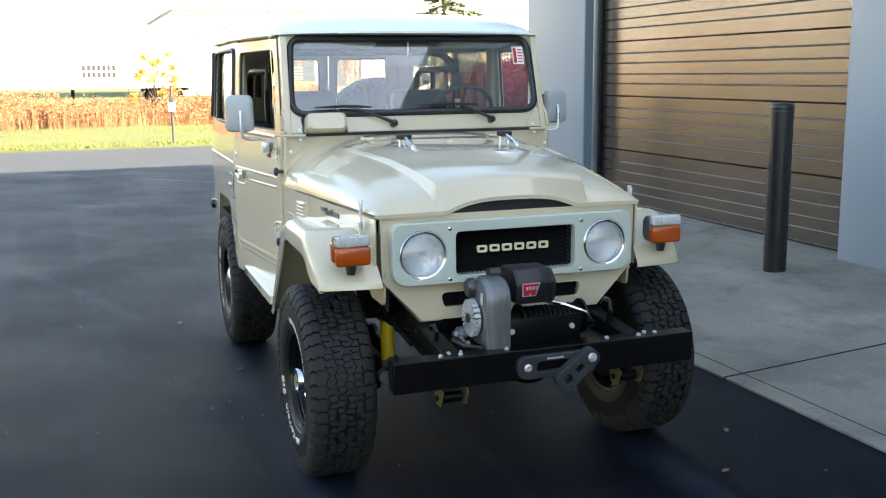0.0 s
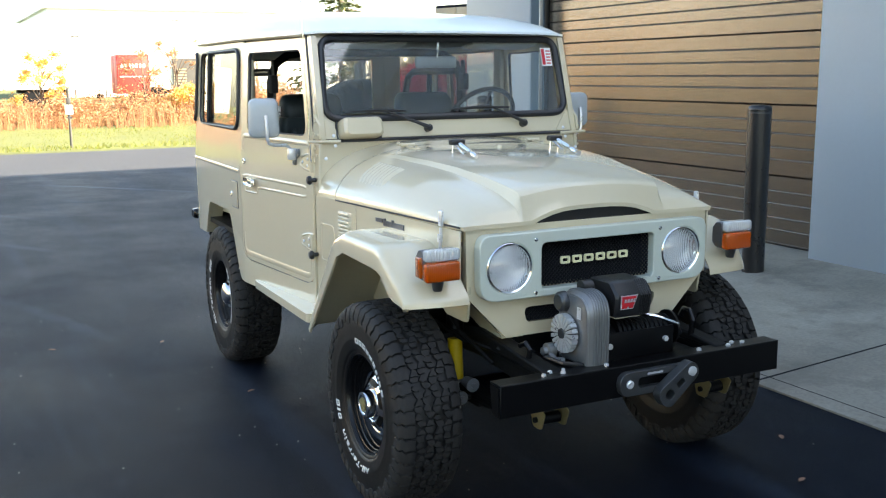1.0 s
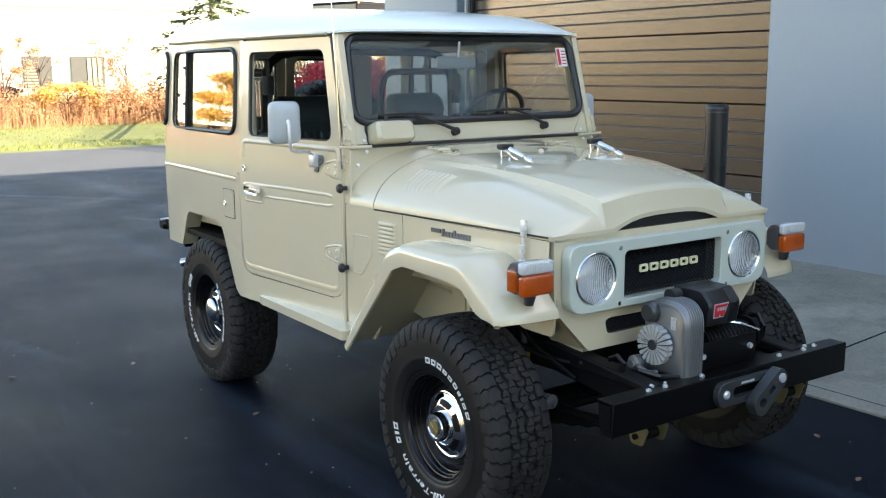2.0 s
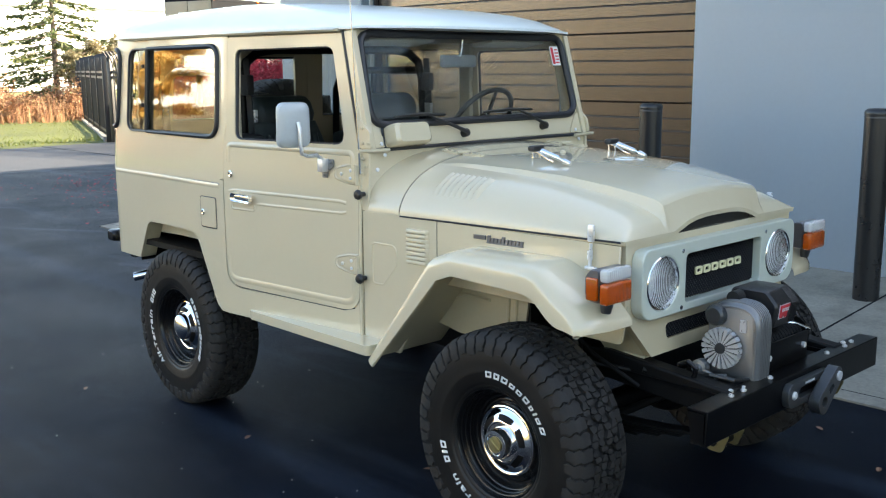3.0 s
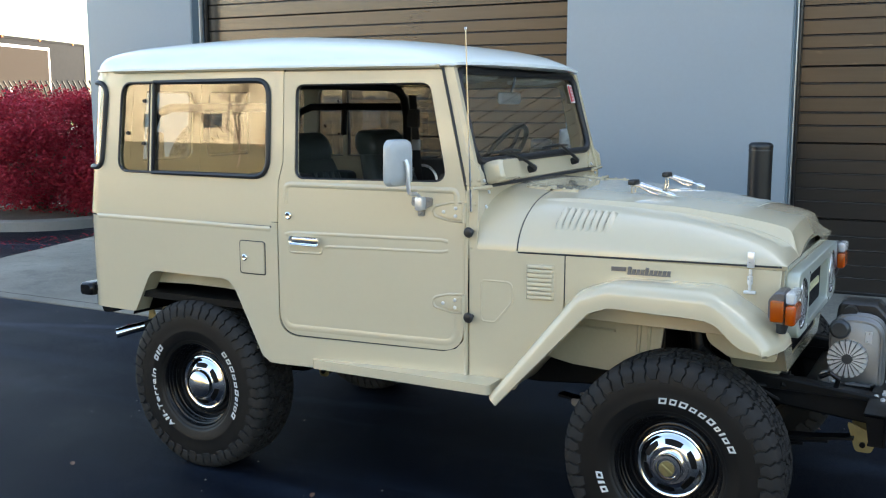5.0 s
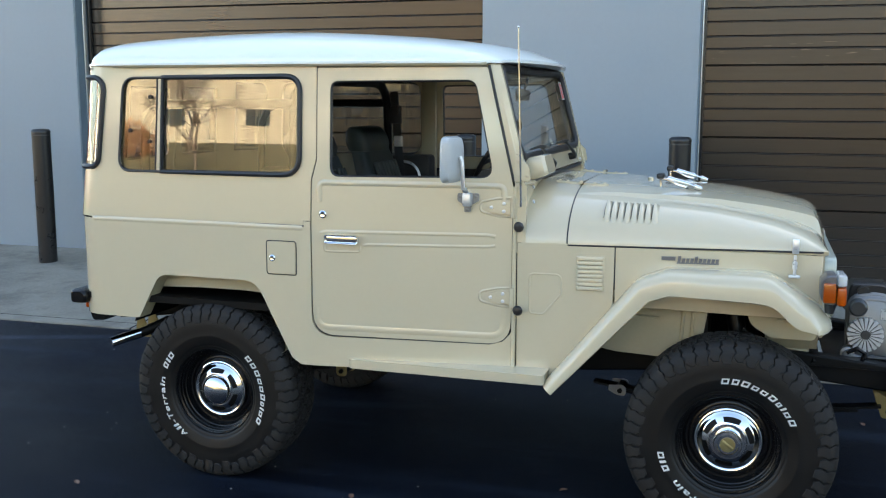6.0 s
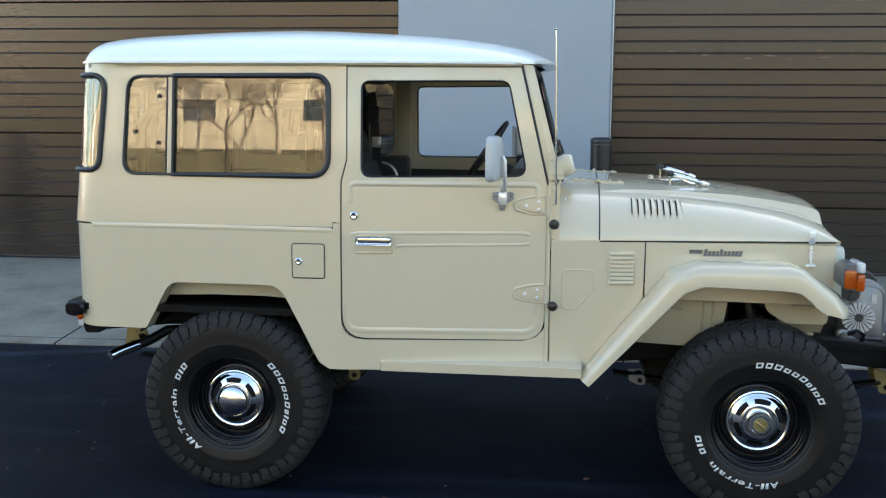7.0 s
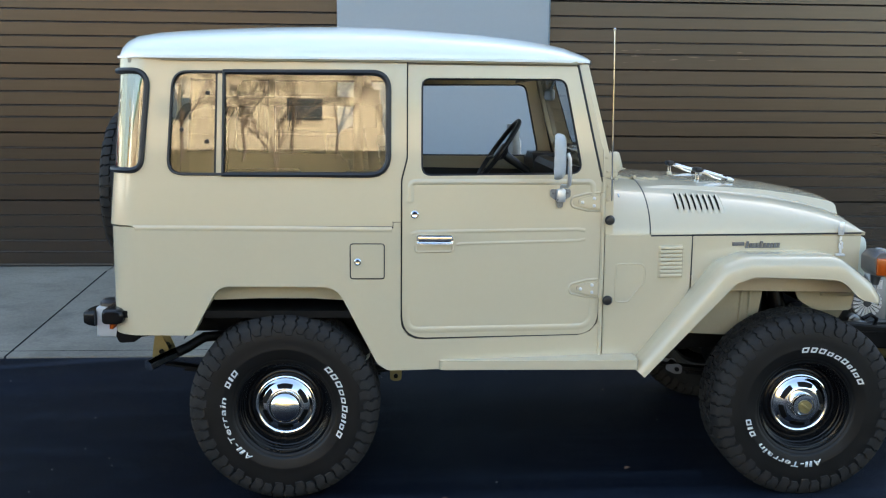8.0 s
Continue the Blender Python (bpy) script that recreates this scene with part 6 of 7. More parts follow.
# exhaust tail pipe
bm = bmesh.new()
tube(bm, [(-0.50, 0.10, 0.56), (-0.56, 0.28, 0.66), (-0.63, 0.37, 0.668), (-0.655, 0.44, 0.627), (-0.690, 0.505, 0.600)], 0.023, 12)
ex = part("exhaust", bm, CHASSIS, truck)
bm = bmesh.new()
tube(bm, [(-0.682, 0.490, 0.606), (-0.735, 0.540, 0.592), (-0.792, 0.580, 0.577)], 0.0245, 18)
part("exhaust_tip", bm, CHROME, ex, "chrome exhaust tip")
# rear bumperettes: black rounded end bars on a pale upright plate, with a tow step and a small lamp
PALE_STEEL = mat("pale_grey_steel", (0.52, 0.52, 0.53), 0.45, var=0.06, scale=14)
for s in (-1, 1):
    bm = bmesh.new()
    rows = []
    for x, k in ((0.420, 0.9), (0.430, 1.0), (0.665, 1.0), (0.826, 1.0), (0.848, 0.92), (0.858, 0.7)):
        rows.append([(s * x, 0.712 + a * k, 0.806 + b * k) for a, b in rpoly([(-0.052, -0.033, 0.032), (0.045, -0.033, 0.022), (0.045, 0.033, 0.022), (-0.052, 0.033, 0.032)], 5)])
    ring_mesh(bm, rows)
    rb = part("rear_bumperette", bm, GLOSS_BLACK, truck, "black rounded rear bumperette")
    bm = bmesh.new()
    box(bm, s * 0.42 - 0.060, s * 0.42 + 0.060, 0.762, 0.892, 0.632, 0.772, 0.008, 3)
    part("bumperette_plate", bm, PALE_STEEL, rb, "pale grey steel end plate")
    bm = bmesh.new()
    rows = []
    for y, k in ((0.892, 1.0), (0.922, 0.92), (0.948, 0.72), (0.955, 0.5)):
        rows.append([(s * 0.42 + a * k, y, 0.722 + b * k) for a, b in rpoly([(-0.09, -0.036, 0.02), (0.09, -0.036, 0.02), (0.09, 0.036, 0.02), (-0.09, 0.036, 0.02)], 4)])
    ring_mesh(bm, rows)
    part("bumperette_horn", bm, GLOSS_BLACK, rb)
    bm = bmesh.new()
    sheet(bm, rpoly([(0.600, 0.708, 0.01), (0.650, 0.672, 0.015), (0.715, 0.668, 0.02), (0.728, 0.700, 0.015), (0.716, 0.772, 0.01), (0.690, 0.772), (0.676, 0.725, 0.02), (0.640, 0.712)]), [], 0.11, lambda a, b, d: Vector((s * (0.74 + d), a, b)))
    part("tow_step", bm, GLOSS_BLACK, rb, bevel=0.008)
    bm = bmesh.new()
    box(bm, s * 0.71 - 0.03, s * 0.71 + 0.03, 0.738, 0.756, 0.728, 0.776, 0.005)
    part("tail_reflector", bm, AMBER, rb)
    bm = bmesh.new()
    lathe(bm, [(0.052, 0.0), (0.050, 0.016), (0.036, 0.030), (0.0, 0.036)], Matrix.Translation((s * 0.42, 0.836, 0.771)), 24)
    part("plate_lamp", bm, PLASTIC, rb)

# ---- front bumper, winch, fairlead ----
BY = -2.995
bm = bmesh.new()
sheet(bm, [(BY, 0.532), (BY, 0.650), (BY + 0.078, 0.650), (BY + 0.078, 0.642), (BY + 0.010, 0.640), (BY + 0.010, 0.542), (BY + 0.06, 0.540), (BY + 0.06, 0.532)], [], 1.264, lambda a, b, d: Vector((0.632 + d, a, b)))
bumper = part("front_bumper", bm, SATIN_BLACK, truck, "satin black steel channel bumper", bevel=0.004)
for s in (-1, 1):
    bm = bmesh.new()
    sheet(bm, [(BY + 0.01, 0.54), (BY + 0.01, 0.640), (BY + 0.070, 0.640), (BY + 0.055, 0.54)], [], 0.008, lambda a, b, d: Vector((s * 0.626 + d, a, b)))
    sheet(bm, rpoly([(s * 0.34, BY + 0.012), (s * 0.43, BY + 0.012), (s * 0.42, BY + 0.55), (s * 0.35, BY + 0.55)]), [], 0.012, lambda a, b, d: Vector((a, b, 0.639 + d)))
    part("bumper_bracket", bm, SATIN_BLACK, bumper)
bm = bmesh.new()
for x, y in ((-0.44, 0.030), (-0.40, 0.055), (-0.36, 0.030), (0.40, 0.030), (0.44, 0.055), (0.48, 0.040), (-0.17, 0.035), (0.26, 0.035)):
    rod(bm, (x, BY + y, 0.650), (x, BY + y, 0.657), 0.010, seg=6)
    rod(bm, (x, BY + y, 0.657), (x, BY + y, 0.668 if x == -0.36 else 0.660), 0.006, seg=10)
pieces("bumper_bolt", bm, BRIGHT_ALLOY, bumper, "bright zinc bolt")
# winch: mounting plate, drum, gearbox, motor cover
wy = -2.845
bm = bmesh.new()
box(bm, -0.160, 0.16, BY + 0.066, BY + 0.076, 0.652, 0.757, 0.003)
box(bm, -0.34, 0.30, BY + 0.079, -2.66, 0.622, 0.637, 0.004)
plate = part("winch_plate", bm, SATIN_BLACK, truck)
bm = bmesh.new()
for x in (-0.137, 0.118):
    rod(bm, (x, BY + 0.068, 0.710), (x, BY + 0.054, 0.710), 0.011, seg=6)
pieces("plate_bolt", bm, BRIGHT_ALLOY, plate)
bm = bmesh.new()
lp = rpoly([(wy - 0.098, 0.635, 0.01), (wy - 0.100, 0.912, 0.085), (wy + 0.100, 0.912, 0.085), (wy + 0.098, 0.635, 0.01)], 7)
rows = []
for x, k in ((-0.240, 0.86), (-0.232, 0.95), (-0.220, 1.0), (-0.158, 1.0), (-0.146, 0.97)):
    rows.append([(x, wy + (a - wy) * k, 0.765 + (b - 0.765) * k) for a, b in lp])
ring_mesh(bm, rows)
winch = part("winch_gearbox", bm, ALLOY, truck, "cast grey aluminium winch gearbox")
bm = bmesh.new()
for j in range(6):
    x = -0.214 + j * 0.0115
    tube(bm, [(x, wy + (a - wy) * 1.01, 0.765 + (b - 0.765) * 1.01) for a, b in lp[1:-1]], 0.0030, 6)
pieces("gearbox_rib", bm, ALLOY, winch)
bm = bmesh.new()
tube(bm, [(-0.237, wy + (a - wy) * 0.90, 0.765 + (b - 0.765) * 0.90) for a, b in lp[1:-1]], 0.006, 6)
part("gearbox_rim", bm, ALLOY, winch)
bm = bmesh.new()
q = Matrix.Translation((-0.238, wy + 0.062, 0.862)) @ OUT
lathe(bm, [(0.040, 0.0), (0.037, 0.022), (0.028, 0.030), (0.0, 0.030)], q, 20)
part("gearbox_boss", bm, DARK_ALLOY, winch)
bm = bmesh.new()
q = Matrix.Translation((-0.243, wy + 0.028, 0.750)) @ OUT
lathe(bm, [(0.058, 0.0), (0.062, 0.004), (0.062, 0.020), (0.056, 0.024), (0.020, 0.026), (0.018, 0.034), (0.0, 0.034)], q, 40)
fan = part("clutch_disc", bm, DARK_ALLOY, winch)
bm = bmesh.new()
for k in range(20):
    th = 2 * math.pi * k / 20
    rows = []
    for r, w in ((0.020, 0.0024), (0.066, 0.0088), (0.073, 0.0080)):
        c, n = Vector((math.cos(th), math.sin(th), 0)), Vector((-math.sin(th), math.cos(th), 0))
        rows.append([q @ (c * r + n * (w * e) + Vector((0, 0, h))) for e, h in ((-1, 0.004), (-0.8, 0.0295), (0.8, 0.0295), (1, 0.004))])
    ring_mesh(bm, rows)
pieces("clutch_fin", bm, BRIGHT_ALLOY, winch, "bright fin of the clutch disc")
bm = bmesh.new()
q = Matrix.Translation((-0.262, wy + 0.098, 0.668)) @ OUT
lathe(bm, [(0.030, 0.0), (0.030, 0.03), (0.018, 0.034), (0.016, 0.048), (0.0, 0.048)], q, 20)
rod(bm, (-0.288, wy + 0.098, 0.668), (-0.288, wy + 0.03, 0.650), 0.008, seg=10)
rod(bm, (-0.288, wy + 0.03, 0.650), (-0.288, wy - 0.01, 0.660), 0.010, seg=10)
pieces("clutch_lever", bm, ALLOY, winch)
bm = bmesh.new()
sheet(bm, [(wy - 0.055, 0.815), (wy - 0.030, 0.815), (wy - 0.030, 0.860), (wy - 0.055, 0.860)], [], 0.002, lambda a, b, d: Vector((-0.2425 + d, a, b)))
part("gearbox_label", bm, BRIGHT_ALLOY, winch)
bm = bmesh.new()
rod(bm, (-0.146, wy, 0.725), (0.22, wy, 0.725), 0.045, seg=24)
rod(bm, (-0.075, wy, 0.725), (-0.065, wy, 0.725), 0.068, seg=28)
rod(bm, (0.195, wy, 0.725), (0.205, wy, 0.725), 0.068, seg=28)
pieces("winch_drum", bm, CHASSIS, winch)
bm = bmesh.new()
for k in range(12):
    x = -0.055 + k * 0.021
    tube(bm, [(x, wy + 0.048 * math.cos(t), 0.725 + 0.048 * math.sin(t)) for t in np.linspace(0, 2 * math.pi, 17)[:-1]], 0.0095, 6, closed=True)
part("winch_rope", bm, CHASSIS, winch, "dark grey synthetic rope")
bm = bmesh.new()
rows = []
for x, k in ((-0.118, 0.92), (-0.108, 1.0), (0.034, 1.0), (0.046, 0.94)):
    lp = rpoly([(wy - 0.085, 0.812, 0.012), (wy - 0.100, 0.895, 0.03), (wy - 0.055, 0.943, 0.03), (wy + 0.085, 0.943, 0.03), (wy + 0.100, 0.812, 0.012)], 5)
    rows.append([(x, wy + (a - wy) * k, 0.87 + (b - 0.87) * k) for a, b in lp])
ring_mesh(bm, rows)
for j in range(5):
    x = -0.008 + j * 0.0095
    tube(bm, [(x, wy - 0.086, 0.818), (x, wy - 0.101, 0.893), (x, wy - 0.055, 0.943)], 0.0030, 6)
cover = part("winch_motor_cover", bm, PLASTIC, winch, "black plastic winch control cover")
bm = bmesh.new()
rod(bm, (-0.185, wy + 0.035, 0.915), (-0.140, wy + 0.035, 0.915), 0.026, seg=18)
part("cover_cap", bm, PLASTIC, cover)


def cover_face(x, z, d=0.0):
    t = (z - 0.800) / 0.095
    return Vector((x * 0.85 - 0.040, wy - 0.086 - 0.0145 * t - d, z + 0.012))


bm = bmesh.new()
sheet(bm, [(-0.066, 0.832), (0.000, 0.832), (0.018, 0.886), (-0.072, 0.886)], [], 0.002, lambda a, b, d: cover_face(a, b, d + 0.003))
emblem = part("cover_emblem", bm, BRIGHT_ALLOY, cover, "red and silver emblem plate")
bm = bmesh.new()
sheet(bm, [(-0.061, 0.836), (-0.038, 0.836), (-0.030, 0.847), (-0.022, 0.836), (-0.004, 0.836), (0.011, 0.882), (-0.066, 0.882)], [], 0.002, lambda a, b, d: cover_face(a, b, d + 0.005))
part("emblem_field", bm, RED_ENAMEL, emblem)
bm = bmesh.new()
for k in range(4):
    x = -0.053 + k * 0.0155
    sheet(bm, [(x, 0.859), (x + 0.011, 0.859), (x + 0.011, 0.872), (x, 0.872)], [], 0.001, lambda a, b, d: cover_face(a, b, d + 0.0065))
part("emblem_bars", bm, BRIGHT_ALLOY, emblem)
# chrome tie bar and hooks behind the bumper
bm = bmesh.new()
tube(bm, [(0.02, wy + 0.02, 0.80), (0.10, wy - 0.055, 0.79), (0.19, wy - 0.07, 0.755), (0.24, wy - 0.03, 0.70)], 0.0065, 10)
part("winch_tie_bar", bm, CHROME, winch)
bm = bmesh.new()
tube(bm, [(0.36, BY + 0.20, 0.66), (0.36, BY + 0.19, 0.72), (0.37, BY + 0.22, 0.755), (0.38, BY + 0.27, 0.75), (0.38, BY + 0.29, 0.72)], 0.012, 10)
tube(bm, [(-0.40, BY + 0.20, 0.66), (-0.40, BY + 0.19, 0.70), (-0.40, BY + 0.22, 0.72), (-0.40, BY + 0.26, 0.70)], 0.010, 10)
pieces("tow_hook", bm, GLOSS_BLACK, truck)
bm = bmesh.new()
tube(bm, [(-0.30, wy + 0.10, 0.64), (-0.34, wy + 0.02, 0.67), (-0.32, wy - 0.06, 0.665), (-0.24, wy - 0.07, 0.65)], 0.008, 8)
part("winch_cable", bm, PLASTIC, winch)


def nose(x, z, d=0.0):
    return Vector((x, BY - d, z))


bm = bmesh.new()
sheet(bm, rpoly([(-0.150, 0.540, 0.05), (-0.150, 0.630, 0.05), (0.185, 0.630, 0.05), (0.185, 0.540, 0.05)], 6), [rpoly([(-0.070, 0.566, 0.018), (-0.070, 0.606, 0.018), (0.105, 0.606, 0.018), (0.105, 0.566, 0.018)], 5)], 0.026, lambda a, b, d: nose(a, b, d + 0.026))
fl = part("fairlead", bm, DARK_ALLOY, truck, "dark aluminium hawse fairlead", bevel=0.006)
bm = bmesh.new()
for x in (-0.108, 0.145):
    lathe(bm, [(0.016, 0), (0.016, 0.006), (0.010, 0.010), (0.0, 0.008)], Matrix.Translation(nose(x, 0.586, 0.024)) @ Euler((radians(90), 0, 0)).to_matrix().to_4x4(), 16)
pieces("fairlead_bolt", bm, BRIGHT_ALLOY, fl)
bm = bmesh.new()
sheet(bm, [(-0.03, 0.612), (0.04, 0.612), (0.04, 0.620), (-0.03, 0.620)], [], 0.001, lambda a, b, d: nose(a, b, d + 0.0275))
part("fairlead_marking", bm, BRIGHT_ALLOY, fl)
bm = bmesh.new()
c, s_ = math.cos(radians(38)), math.sin(radians(38))


def linkp(a, b, d):
    return nose(0.065 + a * c - b * s_, 0.556 + a * s_ + b * c, d + 0.070)


sheet(bm, rpoly([(-0.075, -0.046, 0.045), (0.125, -0.034, 0.035), (0.125, 0.034, 0.035), (-0.075, 0.046, 0.045)], 6), [[(-0.030 + 0.020 * math.cos(t), 0.020 * math.sin(t)) for t in np.linspace(0, 2 * math.pi, 15)[:-1]], rpoly([(0.015, -0.012, 0.005), (0.05, -0.012, 0.005), (0.05, 0.012, 0.005), (0.015, 0.012, 0.005)], 3)], 0.040, linkp)
lk = part("flatlink", bm, DARK_ALLOY, truck, "dark aluminium winch link", bevel=0.007)
bm = bmesh.new()
lathe(bm, [(0.018, 0), (0.018, 0.008), (0.010, 0.011), (0.0, 0.009)], Matrix.Translation(linkp(0.095, 0.0, -0.002)) @ Euler((radians(90), 0, 0)).to_matrix().to_4x4(), 16)
part("link_pin", bm, BRIGHT_ALLOY, lk)

# antenna
bm = bmesh.new()
a0, a1 = Vector((-0.748, -1.420, 1.30)), Vector((-0.770, -1.405, 2.026))
rod(bm, a0, a0.lerp(a1, 0.5), 0.0042, 0.0036, 8)
rod(bm, a0.lerp(a1, 0.5), a1, 0.0028, 0.0020, 8)
bmesh.ops.create_uvsphere(bm, u_segments=8, v_segments=6, radius=0.006, matrix=Matrix.Translation(a1))
part("antenna", bm, CHROME, truck, "thin chrome whip antenna")
for s in (-1, 1):
    bm = bmesh.new()
    rod(bm, (s * 0.61, SC_Y0 - 0.02, 1.392), (s * 0.765, SC_Y0 - 0.012, 1.396), 0.009, 0.007, 10)
    part("screen_clamp", bm, PAINT, truck)

# ---- cabin ----
def seat(x, y):
    bm = bmesh.new()
    box(bm, x - 0.235, x + 0.235, y - 0.46, y + 0.02, 0.92, 1.06, 0.05, 4)
    st = part("seat", bm, VINYL, truck, "dark green vinyl seat")
    bm = bmesh.new()
    rows = []
    for t in np.linspace(0, 1, 7):
        wdt = 0.235 - 0.045 * t ** 3
        yy, zz = y - 0.02 + 0.15 * t, 1.02 + 0.44 * t
        th = 0.062 - 0.012 * t
        rows.append([(x + a, yy + b, zz) for a, b in rpoly([(-wdt, -th, 0.05), (wdt, -th, 0.05), (wdt, th, 0.05), (-wdt, th, 0.05)], 5)])
    ring_mesh(bm, rows)
    part("seat_back", bm, VINYL, st)
    bm = bmesh.new()
    for k in range(7):
        dx = -0.14 + k * 0.047
        tube(bm, [(x + dx, y - 0.072 + 0.02, 1.05), (x + dx, y - 0.015, 1.22), (x + dx, y + 0.050, 1.40)], 0.014, 6)
    pieces("seat_rib", bm, VINYL, st)
    bm = bmesh.new()
    rows = []
    for t, w, d in ((0.0, 0.150, 0.045), (0.08, 0.172, 0.060), (0.35, 0.182, 0.070), (0.75, 0.176, 0.062), (0.95, 0.160, 0.042), (1.0, 0.140, 0.022)):
        rows.append([(x + a, y + 0.135 + 0.03 * t + b, 1.450 + 0.140 * t) for a, b in rpoly([(-w, -d, 0.05), (w, -d, 0.05), (w, d, 0.05), (-w, d, 0.05)], 5)])
    ring_mesh(bm, rows)
    part("head_rest", bm, VINYL, st)


seat(0.36, -0.44)
seat(-0.36, -0.44)
bm = bmesh.new()
box(bm, -0.14, 0.14, -1.20, -0.70, 0.70, 0.96, 0.03)
part("console", bm, TRIM_BLACK, truck)
bm = bmesh.new()
rows = []
for x in np.linspace(-0.64, 0.64, 9):
    rows.append([(x, -1.370, 1.12), (x, -1.29, 1.12), (x, -1.22, 1.16), (x, -1.20, 1.30), (x, -1.205, 1.415), (x, -1.225, 1.440), (x, -1.27, 1.445), (x, -1.370, 1.415)])
ring_mesh(bm, rows)
dash = part("dashboard", bm, PLASTIC, truck)
bm = bmesh.new()
lp = rpoly([(0.20, 1.36, 0.03), (0.52, 1.36, 0.03), (0.50, 1.455, 0.05), (0.22, 1.455, 0.05)], 5)
ring_mesh(bm, [[(x, y, z) for x, z in lp] for y in (-1.32, -1.20)])
part("instrument_hood", bm, PLASTIC, dash)
bm = bmesh.new()
tilt = Matrix.Translation((0.36, -1.030, 1.462)) @ Euler((radians(-55), 0, 0)).to_matrix().to_4x4()
tube(bm, [tilt @ Vector((0.190 * math.cos(t), 0.190 * math.sin(t), 0)) for t in np.linspace(0, 2 * math.pi, 41)[:-1]], 0.013, 10, closed=True)
for a in (90 + 70, 90 - 70, 270):
    tube(bm, [tilt @ Vector((0, 0, -0.03)), tilt @ Vector((0.185 * math.cos(radians(a)), 0.185 * math.sin(radians(a)), 0))], 0.010, 8)
lathe(bm, [(0.0, 0.005), (0.045, 0.0), (0.05, -0.03), (0.024, -0.05), (0.019, -0.26)], tilt, 20)
part("steering_wheel", bm, PLASTIC, truck, "thin black steering wheel")
# inside mirror
bm = bmesh.new()
box(bm, -0.016 - 0.115, -0.016 + 0.115, -1.258, -1.234, 1.728, 1.786, 0.014, 4)
im = part("inside_mirror", bm, MIRROR_GREY, truck)
bm = bmesh.new()
tube(bm, [(-0.012, -1.250, 1.775), (-0.012, -1.262, 1.81), (-0.016, -1.275, 1.866)], 0.007, 8)
part("mirror_stem", bm, CHROME, im)
# roll hoop with cross bar and braces
bm = bmesh.new()
hoop = [Vector((-0.61, -0.32, 0.83)), Vector((-0.60, -0.32, 1.66)), Vector((-0.57, -0.32, 1.76)), Vector((-0.50, -0.32, 1.81)), Vector((-0.40, -0.32, 1.825))]
tube(bm, hoop + [Vector((-p.x, p.y, p.z)) for p in hoop[::-1]], 0.024, 12)
for s in (-1, 1):
    tube(bm, [Vector((s * 0.59, -0.32, 1.715)), Vector((s * 0.59, 0.0, 1.715)), Vector((s * 0.59, 0.34, 1.712)), Vector((s * 0.59, 0.43, 1.68)), Vector((s * 0.59, 0.475, 1.60)), Vector((s * 0.59, 0.49, 1.2)), Vector((s * 0.59, 0.50, 0.84))], 0.022, 12)
    tube(bm, [Vector((s * 0.59, 0.10, 1.71)), Vector((s * 0.59, 0.11, 1.55))], 0.018, 8)
part("roll_bar", bm, SATIN_BLACK, truck, "black tubular roll bar")
for s in (-1, 1):
    bm = bmesh.new()
    sheet(bm, [(-0.024, 0.90), (0.024, 0.90), (0.024, 1.78), (-0.024, 1.78)], [], 0.004, lambda a, b, d: Vector((s * (0.60 + d), -0.36 + a - 0.08 * (1.78 - b), b)))
    box(bm, s * 0.60 - 0.02, s * 0.60 + 0.02, -0.40, -0.32, 1.60, 1.70, 0.008)
    sb = part("seat_belt", bm, TRIM_BLACK, truck)
    bm = bmesh.new()
    box(bm, s * 0.585 - 0.010, s * 0.585 + 0.010, -0.415, -0.365, 1.47, 1.53, 0.004)
    part("belt_tongue", bm, BRIGHT_ALLOY, sb)
    # rear speaker box with pale ring
    bm = bmesh.new()
    box(bm, s * 0.69 - 0.06, s * 0.69 + 0.06, -0.56, -0.26, 1.16, 1.42, 0.02)
    sp = part("speaker_box", bm, TRIM_BLACK, truck)
    bm = bmesh.new()
    q = Matrix.Translation((s * 0.628, -0.41, 1.29)) @ Matrix.Rotation(radians(-90 * s), 4, "Y")
    lathe(bm, [(0.100, 0.0), (0.100, 0.006), (0.090, 0.010), (0.084, 0.0)], q, 36)
    part("speaker_ring", bm, BRIGHT_ALLOY, sp)
    # B pillar inside, cream
    bm = bmesh.new()
    box(bm, s * 0.768 - 0.022, s * 0.768 + 0.010, -0.560, -0.475, 0.72, 1.862, 0.008)
    part("door_pillar", bm, BEIGE_IN_SHADE, truck)
    # folded jump seat
    bm = bmesh.new()
    box(bm, s * 0.60 - 0.06, s * 0.60 + 0.06, 0.05, 0.48, 1.06, 1.34, 0.04, 3)
    part("jump_seat", bm, VINYL, truck)


# ---- beyond the lot ----
rng = random.Random(11)
# kerbed planting ring with the crimson bush
BX, BYY = 7.95, 15.0
bm = bmesh.new()
lathe(bm, [(1.26, -0.04), (1.26, 0.13), (1.23, 0.15), (1.10, 0.15), (1.08, 0.10)], Matrix.Translation((BX, BYY, 0)), 48)
tagged(link("kerb_ring", bm, KERB), "low round concrete kerb round a planting bed", "kerb", kind="structure")
bm = bmesh.new()
lathe(bm, [(1.09, 0.11), (0.8, 0.15), (0.0, 0.18)], Matrix.Translation((BX, BYY, 0)), 32)
tagged(link("planting_bed", bm, BARK), "brown bark mulch in the planting bed", "mulch", kind="structure")
bush = put(tagged(new("bush"), "rounded burning bush with dense crimson autumn leaves", "bush"), (BX, BYY, 0.17))
bm = bmesh.new()
